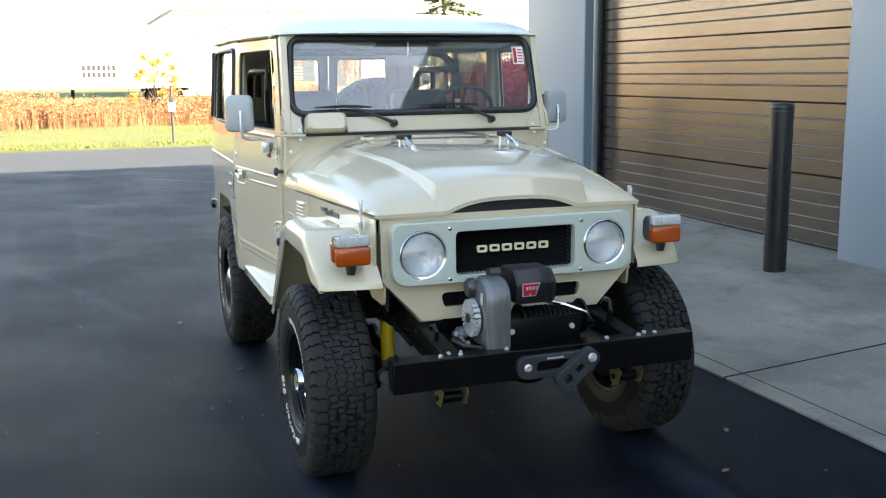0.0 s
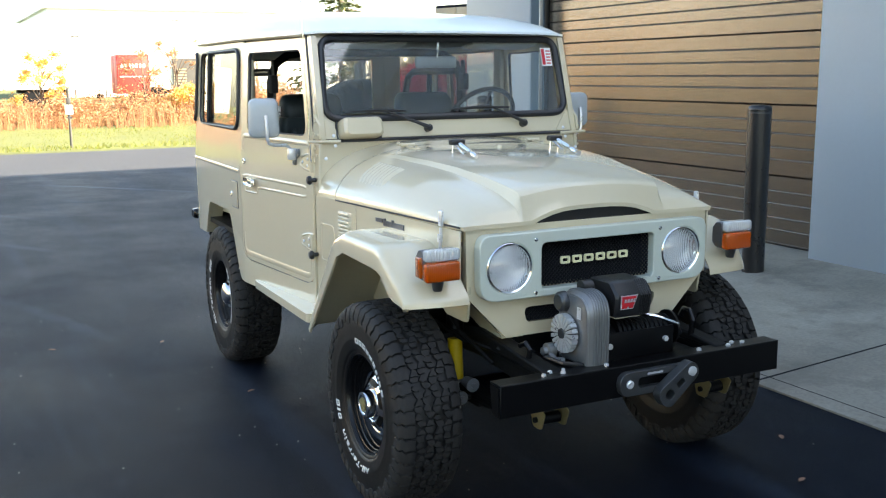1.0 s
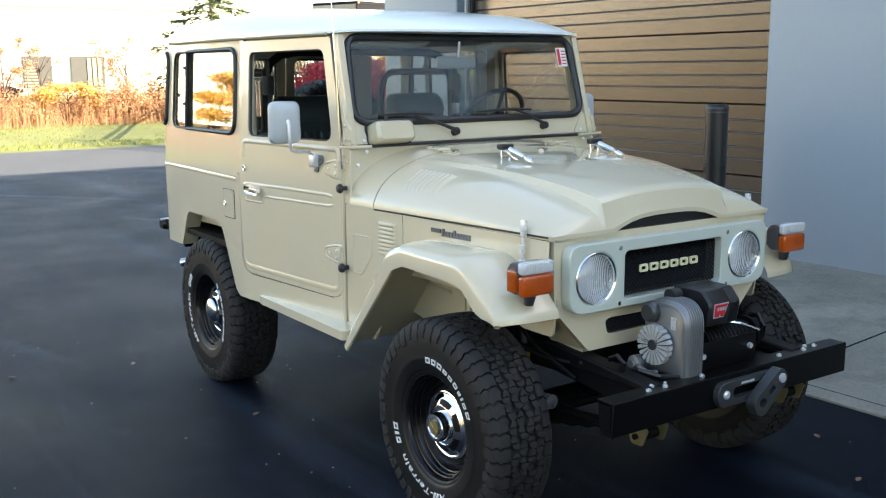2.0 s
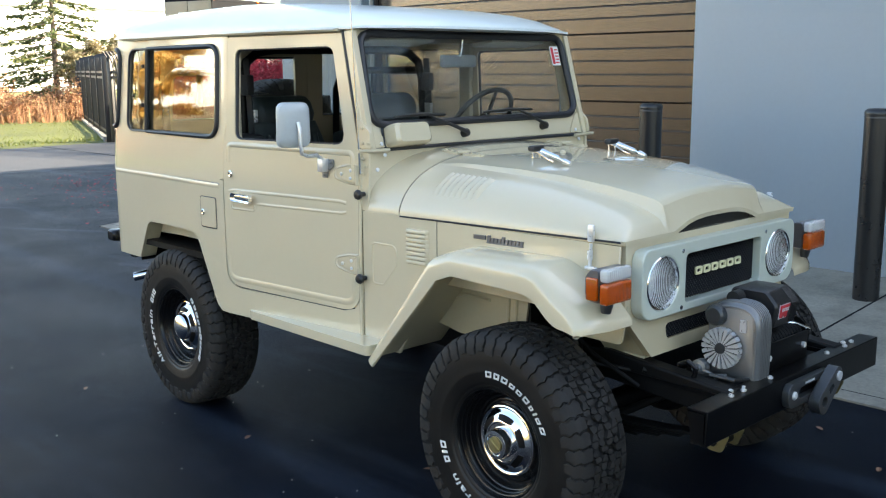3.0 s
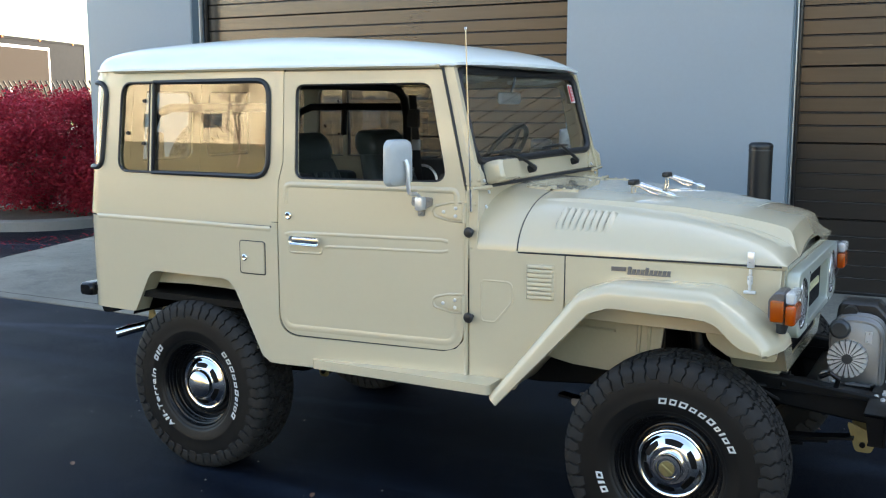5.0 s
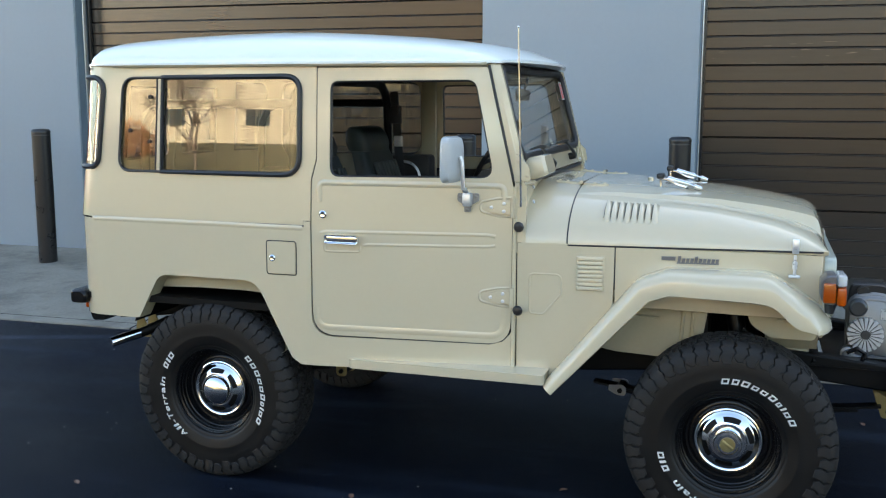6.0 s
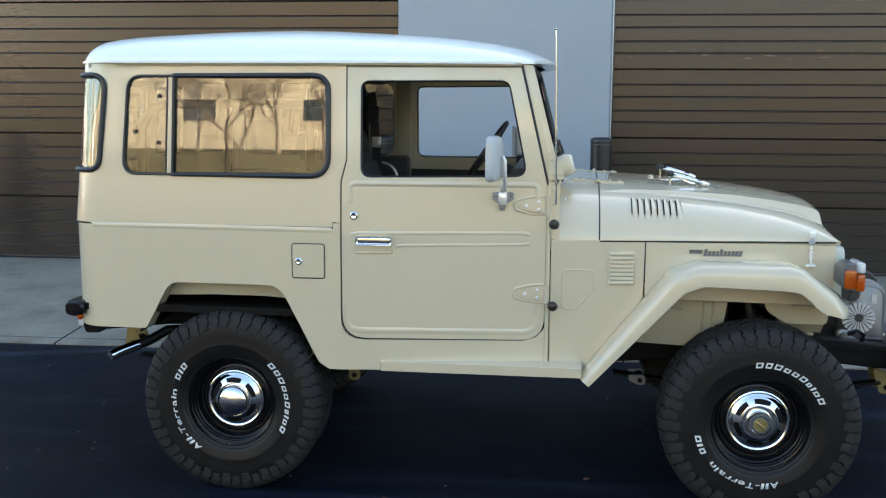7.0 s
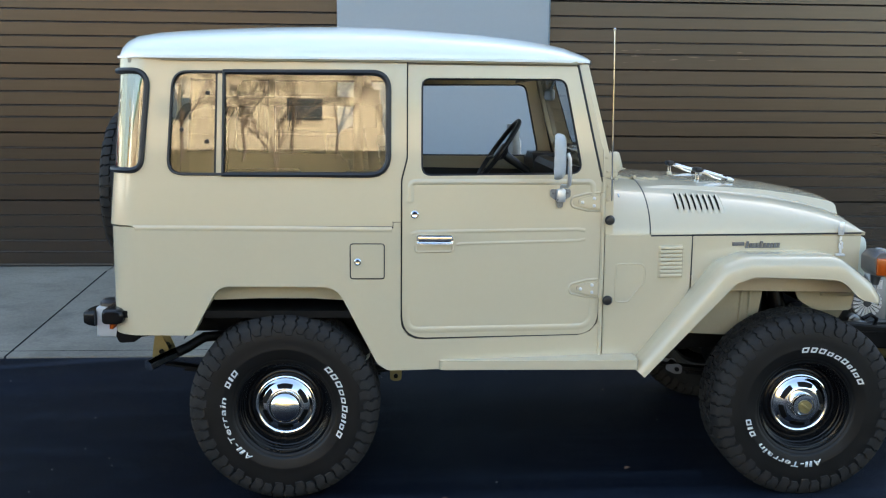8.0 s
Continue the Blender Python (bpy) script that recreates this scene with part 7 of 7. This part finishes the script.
for k in range(11):
    a = rng.uniform(0, 6.28)
    e = Vector((math.cos(a) * rng.uniform(0.3, 0.9), math.sin(a) * rng.uniform(0.3, 0.9), rng.uniform(0.9, 1.5)))
    tube(bm, [Vector((0.05 * math.cos(a), 0.05 * math.sin(a), -0.02)), e * 0.5 + Vector((0, 0, 0.1)), e], [0.03, 0.02, 0.006], 6)
part("stem", bm, BARK, bush)
bv, bf = [], []
clump(rng, (0, 0, 0.89), (1.70, 1.70, 1.08), 42000, 0.027, bv, bf, shell=0.62)
for k in range(54):
    a, h = rng.uniform(0, 6.28), rng.uniform(0.2, 1.6)
    rr = 1.30 * math.sqrt(max(0.05, 1 - ((h - 0.85) / 1.02) ** 2))
    clump(rng, (rr * math.cos(a), rr * math.sin(a), h), (0.40, 0.40, 0.32), 1100, 0.025, bv, bf, shell=0.25)
from_lists("crown", bv, bf, RED_LEAF, bush)
lv, lf = [], []
for _ in range(1500):
    a, r = rng.uniform(0, 6.28), 1.5 + abs(rng.gauss(0, 0.9))
    x, y = BX + r * math.cos(a) - 0.5, BYY + r * math.sin(a) - 0.2
    if x > 5.9 and y < 12.2:
        continue
    u = Vector((rng.gauss(0, 1), rng.gauss(0, 1), 0)).normalized() * 0.022
    v = Vector((-u.y, u.x, 0.006)) * 0.7
    p = Vector((x, y, 0.006 + rng.random() * 0.008))
    k = len(lv)
    lv += [p - u, p + v, p + u, p - v]
    lf.append((k, k + 1, k + 2, k + 3))
from_lists("fallen_leaves", lv, lf, RED_LEAF, label="crimson fallen leaves strewn on the asphalt", kind="stuff")
# single dry leaves on the asphalt near the car
DEAD = leafy("brown_leaf", (0.20, 0.10, 0.06), (0.32, 0.18, 0.12), thin=0.1)
for x, y, r in ((1.208, 5.489, 0.4), (-0.05, 3.35, 1.9), (1.0, 6.75, 0.9), (1.55, 4.6, 2.4), (-0.6, 6.1, 1.2), (0.35, 6.9, 2.8), (2.9, 3.2, 0.2), (3.2, 3.6, 1.1), (-1.6, 9.0, 2.0)):
    bm = bmesh.new()
    vs = [bm.verts.new(p) for p in ((-0.022, 0, 0.002), (-0.008, 0.012, 0.006), (0.012, 0.010, 0.008), (0.028, 0, 0.004), (0.012, -0.010, 0.008), (-0.008, -0.012, 0.006))]
    mid = bm.verts.new((0.0, 0, 0.001))
    for k in range(6):
        bm.faces.new((vs[k], vs[(k + 1) % 6], mid))
    lf_ob = tagged(link("fallen_leaf", bm, DEAD), "small dry brown leaf lying on asphalt", "leaf", "dry leaves on the asphalt")
    lf_ob.matrix_world = pose(x, y, 0.002, 0, 0, math.degrees(r))

# steel picket fence and gate
bm = bmesh.new()
tube(bm, [(0, 0, 0.06), (0, 0, 1.0), (0, 0, 1.72), (0, -0.03, 1.90), (0, -0.10, 2.05), (0, -0.20, 2.16)], 0.019, 5)
tmp = link("picket", bm, FENCE_IRON)
PICKET = tmp.data
bpy.data.objects.remove(tmp)


def picket_fence(name, p0, p1, label, pitch):
    p0, p1 = Vector((*p0, 0)), Vector((*p1, 0))
    way = p1 - p0
    f = tagged(new(name), label, "fence")
    f.matrix_world = Matrix.Translation(p0) @ Matrix.Rotation(math.atan2(way.y, way.x), 4, "Z")
    n = int(way.length / pitch)
    for k in range(n + 1):
        ob = new("picket", PICKET)
        ob.parent = f
        ob.location = (k * pitch, 0, 0)
    for z in (0.25, 1.55, 1.68):
        bm = bmesh.new()
        box(bm, 0, way.length, -0.025, 0.025, z - 0.03, z + 0.03)
        part("rail", bm, FENCE_IRON, f)
    for k in range(int(way.length / 2.4) + 1):
        bm = bmesh.new()
        x = min(k * 2.4, way.length)
        box(bm, x - 0.055, x + 0.055, -0.055, 0.055, 0.0, 2.05, 0.005)
        part("post", bm, FENCE_IRON, f)


picket_fence("picket_fence", (9.95, 24.5), (15.2, 37.5), "black steel picket fence with curved tops on a low kerb", 0.115)
picket_fence("picket_gate", (10.0, 24.3), (12.0, 17.2), "black steel picket gate, closed across the drive", 0.115)
bm = bmesh.new()
ring_mesh(bm, [[(9.95 + a * 0.93, 24.5 - a * 0.37, z) for a, z in ((-0.12, -0.05), (0.12, -0.05), (0.12, 0.13), (-0.12, 0.13))], [(15.2 + a * 0.93, 37.5 - a * 0.37, z) for a, z in ((-0.12, -0.05), (0.12, -0.05), (0.12, 0.13), (-0.12, 0.13))]])
tagged(link("kerb_fence", bm, KERB), "low concrete kerb under the fence", "kerb", kind="structure")
bm = bmesh.new()
box(bm, 8.2, 22, 19.6, 24.3, -0.03, 0.008)
tagged(link("pavement_drive", bm, SUNLIT_ASPHALT), "grey drive before the gate, coloured paler as sunlit", "drive", kind="structure")

bm = bmesh.new()
ring_mesh(bm, [[(12.2, 25.2, z), (60, 25.2, z), (60, 60, z), (33, 60, z)] for z in (-0.05, 0.13)])
tagged(link("pavement_yard", bm, SUNLIT_ASPHALT), "grey asphalt yard behind the fence, coloured paler as sunlit", "asphalt", kind="structure")

bm = bmesh.new()
lathe(bm, [(0.0, 0.0), (0.045, 0.0), (0.045, 1.34), (0.030, 1.38), (0.0, 1.39)], seg=16)
tagged(put(link("gate_marker", bm, TRAILER_WHITE), (11.0, 23.9, 0.008)), "slim white marker post beside the gate", "post")

# marker post on the verge
mp = put(tagged(new("marker_post"), "thin dark marker post with a small white plate", "post"), (2.80, 25.3, 0.0))
bm = bmesh.new()
rod(bm, (0, 0, 0), (0, 0, 1.45), 0.03, seg=10)
box(bm, -0.06, 0.06, -0.03, 0.03, 0.72, 0.76)
part("post", bm, STEEL_DARK, mp)
bm = bmesh.new()
box(bm, -0.09, 0.09, -0.045, -0.032, 0.82, 1.04, 0.004)
part("plate", bm, TRAILER_WHITE, mp)
bm = bmesh.new()
box(bm, -0.05, 0.05, -0.05, 0.05, 1.04, 1.20, 0.01)
part("head", bm, STEEL_DARK, mp)

# dry brush along the far edge of the verge
sv, sf, yv, yf = [], [], [], []
for _ in range(5200):
    x, y = rng.uniform(-16, 16), rng.uniform(33.0, 38.5)
    hgt = (0.55 + 0.5 * noise.noise(Vector((x * 0.35, y * 0.35, 3))) + 0.35 * rng.random()) * 1.05
    w = rng.uniform(0.01, 0.025)
    lean = Vector((rng.gauss(0, 0.12), rng.gauss(0, 0.12), 0))
    p = Vector((x, y, 0.02))
    k = len(sv)
    sv += [p - Vector((w, 0, 0)), p + Vector((w, 0, 0)), p + lean + Vector((0, 0, max(0.3, hgt)))]
    sf.append((k, k + 1, k + 2))
    for _ in range(5):
        t = rng.uniform(0.25, 1.0)
        c = p + lean * t + Vector((0, 0, max(0.3, hgt) * t))
        u = Vector((rng.gauss(0, 1), rng.gauss(0, 1), rng.gauss(0, 1))).normalized() * rng.uniform(0.03, 0.08)
        v = Vector((rng.gauss(0, 1), rng.gauss(0, 1), rng.gauss(0, 1))).normalized() * rng.uniform(0.02, 0.05)
        k = len(sv)
        sv += [c - u, c + v, c + u]
        sf.append((k, k + 1, k + 2))
for _ in range(170):
    x, y = rng.uniform(-15, 15), rng.uniform(34.0, 38.5)
    h = rng.uniform(0.5, 1.25) * (1.0 + 0.5 * noise.noise(Vector((x * 0.3, y * 0.3, 7))))
    clump(rng, (x, y, h * 0.70), (rng.uniform(0.4, 1.1), 0.6, h * 0.72), 240, 0.055, sv, sf, shell=0.15)
from_lists("dry_brush", sv, sf, BRUSH, label="rust-brown dry weeds and brush along the verge", kind="stuff")


def small_tree(x, y, h, leaf, label, spread=0.9, count=900, size=0.05):
    t = put(tagged(new("small_tree"), label, "tree"), (x, y, 0))
    bm = bmesh.new()
    tips = []
    tube(bm, [Vector((0, 0, -0.02)), Vector((0.03, 0, h * 0.4)), Vector((-0.02, 0.02, h * 0.95))], [0.05, 0.035, 0.008], 7)
    for k in range(12):
        a, z = rng.uniform(0, 6.28), h * rng.uniform(0.25, 0.8)
        e = Vector((math.cos(a) * spread * rng.uniform(0.5, 1), math.sin(a) * spread * rng.uniform(0.5, 1), z + h * rng.uniform(0.1, 0.3)))
        tube(bm, [Vector((0, 0, z * 0.8)), (e + Vector((0, 0, z))) / 2, e], [0.022, 0.014, 0.005], 5)
        tips.append(e)
    part("trunk", bm, BARK, t)
    v, f = [], []
    for e in tips + [Vector((0, 0, h * 0.9))]:
        clump(rng, e, (0.42 * spread, 0.42 * spread, 0.30), count // 13, size, v, f, shell=0.1)
    from_lists("crown", v, f, leaf, t)


small_tree(3.3, 36.5, 2.3, YELLOW_LEAF, "young tree with ragged orange autumn leaves", 0.85, 2300)
small_tree(8.5, 35.6, 1.35, YELLOW_LEAF, "bushy young tree with yellow autumn leaves", 1.25, 5200)
small_tree(6.9, 37.5, 2.7, BRUSH, "bare reddish-brown young tree", 1.0, 900)
small_tree(11.3, 38.0, 2.9, BRUSH, "bare reddish-brown young tree", 1.1, 1300)
small_tree(8.3, 38.3, 2.9, BRUSH, "bare reddish-brown young tree", 1.0, 800)
small_tree(-9.4, 30.5, 5.0, YELLOW_LEAF, "broad tree with golden autumn leaves on the verge", 2.0, 17000, 0.06)
small_tree(-11.8, 34.0, 5.2, YELLOW_LEAF, "broad tree with golden autumn leaves on the verge", 2.0, 14000, 0.06)
small_tree(-10.0, 31.6, 3.2, YELLOW_LEAF, "broad tree with golden autumn leaves on the verge", 2.1, 16000, 0.06)
small_tree(-4.0, 37.5, 1.7, BRUSH, "bare reddish-brown young tree", 0.9, 600)


def fir(x, y, h, r):
    t = put(tagged(new("fir_tree"), "tall dark green conifer with drooping branches", "tree"), (x, y, 0))
    bm = bmesh.new()
    tube(bm, [Vector((0, 0, -0.05)), Vector((0.02, 0, h * 0.5)), Vector((0, 0, h))], [0.16, 0.09, 0.01], 8)
    v, f = [], []
    for k in range(int(h * 9)):
        z = h * (0.08 + 0.90 * k / (h * 9))
        reach = min(2.75, r * (1 - z / h) ** 1.5) * rng.uniform(0.65, 1.1) + 0.1
        a = k * 2.4 + rng.uniform(-0.4, 0.4)
        d = Vector((math.cos(a), math.sin(a), 0))
        tip = d * reach + Vector((0, 0, z - 0.16 * reach))
        tube(bm, [Vector((0, 0, z)), tip * 0.5 + Vector((0, 0, z * 0.5 + 0.05)), tip], [0.03, 0.018, 0.006], 5)
        for j in range(int(10 + reach * 38)):
            q = Vector((0, 0, z)).lerp(tip, rng.uniform(0.2, 1.0)) + Vector((rng.gauss(0, 0.10), rng.gauss(0, 0.10), rng.gauss(-0.04, 0.06)))
            u = (d * 0.7 + Vector((rng.gauss(0, 0.5), rng.gauss(0, 0.5), rng.gauss(-0.15, 0.25)))).normalized() * rng.uniform(0.12, 0.26)
            s = u.cross(Vector((rng.gauss(0, 1), rng.gauss(0, 1), rng.gauss(0, 1)))).normalized() * 0.045
            n = len(v)
            v += [q - u * 0.5, q + s, q + u, q - s]
            f.append((n, n + 1, n + 2, n + 3))
    part("trunk", bm, BARK, t)
    from_lists("crown", v, f, FIR_LEAF, t)


fir(16.0, 41.0, 7.0, 5.4)
GREY_GREEN = leafy("thin_shrub_leaves", (0.16, 0.15, 0.06), (0.30, 0.24, 0.15), thin=0.25)
for x, y, h in ((15.6, 38.6, 2.5), (18.0, 40.2, 2.8), (20.4, 42.0, 2.6), (22.8, 44.2, 2.9), (25.2, 46.0, 3.0), (21.6, 47.0, 3.4)):
    small_tree(x, y, h, GREY_GREEN, "ragged shrub with thin grey-green and brown leaves", 1.35, 5200, 0.07)


# trailers and the warehouse behind the brush
def trailer(name, corner, way, length, z0, z1, side_mat, rear_mat, label, depth=2.5):
    t = tagged(new(name), label, "trailer")
    t.matrix_world = Matrix.Translation((*corner, 0)) @ Matrix.Rotation(math.atan2(way[1], way[0]), 4, "Z")
    bm = bmesh.new()
    box(bm, 0.04, length, 0.0, depth, z0, z1, 0.03)
    part("box", bm, side_mat, t)
    bm = bmesh.new()
    for a in (0.02, depth / 2 + 0.01):
        box(bm, 0.0, 0.05, a, a + depth / 2 - 0.04, z0 + 0.05, z1 - 0.10, 0.01)
    part("rear_door", bm, rear_mat, t)
    bm = bmesh.new()
    for a in (0.03, length - 0.06):
        box(bm, a, a + 0.06, -0.015, 0.0, z0, z1)
    box(bm, 0.0, length, -0.015, 0.0, z1 - 0.10, z1)
    box(bm, 0.0, length, -0.015, 0.0, z0, z0 + 0.10)
    part("edge_rail", bm, side_mat, t)
    for k in range(2):
        bm = bmesh.new()
        for yy in (0.35, depth - 0.35):
            rod(bm, (1.5 + 1.25 * k, yy - 0.2, 0.45), (1.5 + 1.25 * k, yy + 0.2, 0.45), 0.48, seg=20)
        pieces("trailer_wheel", bm, TRAILER_BLACK, t)
    bm = bmesh.new()
    box(bm, length - 3.2, length - 3.0, 0.4, 0.55, 0.0, z0)
    box(bm, length - 3.2, length - 3.0, depth - 0.55, depth - 0.4, 0.0, z0)
    box(bm, 0.8, 3.6, 0.5, depth - 0.5, 0.75, z0)
    pieces("undergear", bm, TRAILER_BLACK, t)
    return t


white = trailer("semi_trailer", (-11.65, 62.0), (1, 0), 15.5, 0.95, 3.75, TRAILER_WHITE, TRAILER_WHITE, "long white box trailer with faint grey lettering bars")
bm = bmesh.new()
for k in range(7):
    box(bm, 14.9 - 1.9 + k * 0.28, 14.9 - 1.9 + k * 0.28 + 0.18, -0.024, -0.016, 2.02, 2.34)
    box(bm, 14.9 - 1.9 + k * 0.28, 14.9 - 1.9 + k * 0.28 + 0.18, -0.024, -0.016, 1.62, 1.92)
part("lettering", bm, INK, white)
trailer("semi_trailer", (-31.5, 57.0), (1, 0), 15.5, 0.95, 5.2, TRAILER_WHITE, TRAILER_WHITE, "long white box trailer parked behind the brush")
trailer("semi_trailer", (4.0, 63.5), (1, 0), 5.7, 0.95, 3.7, TRAILER_WHITE, TRAILER_WHITE, "white box trailer parked behind the brush")
red = trailer("red_trailer", (11.5, 70), (1, 0), 2.1, 0.5, 3.1, TRAILER_RED, TRAILER_RED, "red trailer with pale lettering bars")
bm = bmesh.new()
for k in range(7):
    box(bm, 0.25 + k * 0.24, 0.40 + k * 0.24, -0.026, -0.018, 2.25, 2.50)
box(bm, 0.15, 1.95, -0.020, -0.016, 1.62, 1.68)
part("lettering", bm, TRAILER_WHITE, red)
black = trailer("box_trailer", (17.90, 32.35), (0.94, 0.34), 11.5, 1.0, 4.20, TRAILER_BLACK, TRAILER_TAN, "black-sided box trailer with tan rear doors and signs", 2.1)
bm = bmesh.new()
box(bm, 0.72, 8.6, -0.030, -0.018, 1.35, 3.90, 0.008)
panel_ = part("sign_panel", bm, TRAILER_WHITE, black, "dark sign panel with a white border")
bm = bmesh.new()
box(bm, 0.84, 8.48, -0.036, -0.031, 1.45, 3.80)
part("sign_field", bm, SIGN_BROWN, panel_)
bm = bmesh.new()
vs = [bm.verts.new(p) for p in ((0.90, -0.042, 1.5), (1.66, -0.042, 1.5), (1.78, -0.042, 2.7), (0.90, -0.042, 3.72))]
bm.faces.new(vs)
got = bmesh.ops.extrude_face_region(bm, geom=bm.faces[:])
for v in got["geom"]:
    if isinstance(v, bmesh.types.BMVert):
        v.co.y += 0.005
part("sign_wedge", bm, SIGN_YELLOW, panel_)
bm = bmesh.new()
box(bm, 1.80, 3.40, -0.044, -0.037, 2.55, 3.55, 0.003)
part("sign_block", bm, TRAILER_WHITE, panel_)
bm = bmesh.new()
box(bm, 1.75, 3.00, -0.048, -0.037, 1.75, 2.35, 0.003)
part("sign_block", bm, TRAILER_RED, panel_)
for y0, y1, z0, z1, m_ in ((0.60, 1.45, 3.30, 3.72, TRAILER_WHITE), (0.02, 2.08, 3.14, 3.20, TRAILER_BLACK), (0.55, 1.45, 2.68, 3.05, TRAILER_WHITE), (0.55, 1.45, 2.42, 2.64, SIGN_ORANGE), (0.75, 1.30, 1.85, 2.05, SIGN_ORANGE)):
    bm = bmesh.new()
    box(bm, -0.012, -0.002, y0, y1, z0, z1, 0.002)
    part("door_sign", bm, m_, black)
bm = bmesh.new()
for k in range(5):
    rod(bm, (0.1 + 2.6 * k, -0.02, 4.16), (0.1 + 2.6 * k, -0.05, 4.16), 0.05, seg=10)
pieces("marker_lamp", bm, AMBER, black)

ware = tagged(new("warehouse"), "long white warehouse with dark loading doors, far behind", "building")
bm = bmesh.new()
box(bm, 9, 60, 85, 110, 0, 7.0, 0.02)
part("wall", bm, TRAILER_WHITE, ware)
bm = bmesh.new()
box(bm, 8.7, 60.3, 84.7, 110.3, 7.0, 7.3)
part("roof", bm, TRAILER_WHITE, ware)
for x0, x1 in ((18.5, 20.7), (22.2, 24.9)):
    bm = bmesh.new()
    box(bm, x0, x1, 84.85, 85.05, 0.6, 3.1)
    dd = part("loading_door", bm, STEEL_DARK, ware)
    bm = bmesh.new()
    for k in range(7 if x0 < 20 else 3):
        if x0 < 20:
            box(bm, x0 + 0.05, x1 - 1.1, 84.80, 84.86, 0.7 + k * 0.24, 0.82 + k * 0.24)
        else:
            box(bm, x0 + 1.3 + k * 0.42, x0 + 1.6 + k * 0.42, 84.80, 84.86, 0.7, 2.95)
    part("door_slats", bm, TRAILER_TAN, dd)
for x, y, h in ((17.6, 80, 6.0), (12.6, 82, 5.5), (9.8, 78, 4.6)):
    bm = bmesh.new()
    rod(bm, (x, y, 0), (x, y, h), 0.05, 0.03, 8)
    box(bm, x - 0.05, x + 0.5, y - 0.08, y + 0.08, h - 0.1, h)
    tagged(link("lamp_post", bm, STEEL_DARK), "slim grey lamp post in the far yard", "lamp post", "lamp posts in the far yard")

# ---- across the road behind the camera, as the car's windows mirror it ----
bm = bmesh.new()
ring_mesh(bm, [[(-13.5, y, -0.05), (-13.5, y, 0.02), (-17, y, 0.6), (-24, y, 2.3), (-31, y, 3.65), (-60, y, 3.9), (-60, y, -0.05)] for y in np.linspace(-60, 60, 31)])
tagged(link("grass_bank", bm, DRY_GRASS), "sunlit bank of brown autumn grass", "grass bank", kind="structure")


def office(x, y0, y1, h, label, seedv):
    b = tagged(new("office_building"), label, "building")
    bm = bmesh.new()
    box(bm, x - 14, x, y0, y1, 2.6, h, 0.02)
    part("wall", bm, CREAM_WALL, b)
    bm = bmesh.new()
    box(bm, x - 0.15, x + 0.10, y0 - 0.1, y1 + 0.1, h - 0.55, h + 0.05)
    part("cornice", bm, GREEN_TRIM, b)
    y = y0 + 2.2
    while y < y1 - 2.5:
        for z in ((4.4, 7.6) if h > 9 else (4.6,)):
            bm = bmesh.new()
            box(bm, x - 0.02, x + 0.06, y + 0.1, y + 1.5, z + 0.65, z + 1.5)
            part("window", bm, DARK_GLASS, b)
        y += 5.2


office(-34, 7.4, 24, 11.5, "tall cream building with dark windows and green cornice", 1)
office(-41, 27, 62, 9.0, "long cream warehouse with dark windows and green cornice", 2)
office(-52, -30, 4, 8.0, "long cream warehouse with dark windows and green cornice", 3)
far = trailer("box_trailer", (-30, 49), (0, 1), 17, 1.6, 8.5, TRAILER_WHITE, TRAILER_WHITE, "tall white box trailer with red lettering bars and green band")
bm = bmesh.new()
for k in range(9):
    box(bm, 3.0 + k * 0.95, 3.5 + k * 0.95, -0.026, -0.018, 4.1, 4.8)
part("lettering", bm, MAROON, far)
bm = bmesh.new()
box(bm, 0.1, 16.9, -0.022, -0.016, 7.3, 7.9)
part("band", bm, GREEN_TRIM, far)


def bare_tree(x, y, z, h, seed):
    r = random.Random(seed)
    t = put(tagged(new("bare_tree"), "leafless grey-brown tree on the grass bank", "tree", "bare trees on the bank"), (x, y, z))
    bm = bmesh.new()

    def grow(p, d, ln, rad, depth):
        mid = p + d * ln * 0.5 + Vector((r.gauss(0, 0.05), r.gauss(0, 0.05), 0)) * ln
        e = p + d * ln
        tube(bm, [p, mid, e], [rad, rad * 0.85, rad * 0.65], 4 if depth > 1 else 8)
        if depth >= 6:
            return
        for _ in range(3 if depth < 5 else 2):
            nd = (d + Vector((r.gauss(0, 0.55), r.gauss(0, 0.55), r.gauss(0.12, 0.3)))).normalized()
            grow(e, nd, ln * r.uniform(0.58, 0.8), rad * 0.66, depth + 1)
    grow(Vector((0, 0, -0.1)), Vector((r.gauss(0, 0.05), r.gauss(0, 0.05), 1)).normalized(), h * 0.22, 0.068, 0)
    part("limbs", bm, BARK, t)


for k, (x, y) in enumerate(((-20.5, 9.5), (-21.5, 3.0), (-23, 15.0), (-25, -3.5), (-22, 21.5), (-24, 28.5), (-27, 6.6), (-28, 11.8), (-27.5, 1.0), (-28.5, 18.5), (-29, -1.5), (-27, 24.8), (-28.5, 8.6), (-29.3, 10.2), (-28, 13.8), (-29.2, 15.8), (-27.4, 17.2), (-29, 4.4))):
    bare_tree(x, y, 1.25 + 0.22 * (-20.5 - x), 5.6 + 0.5 * (k % 3), 30 + k)
rv, rf = [], []
clump(random.Random(5), (-26.5, 27.5, 3.4), (1.7, 1.9, 1.0), 2600, 0.09, rv, rf, shell=0.3)
hb = tagged(new("hedge_shrub"), "round russet shrub on the grass bank", "shrub")
from_lists("crown", rv, rf, BRUSH, hb)
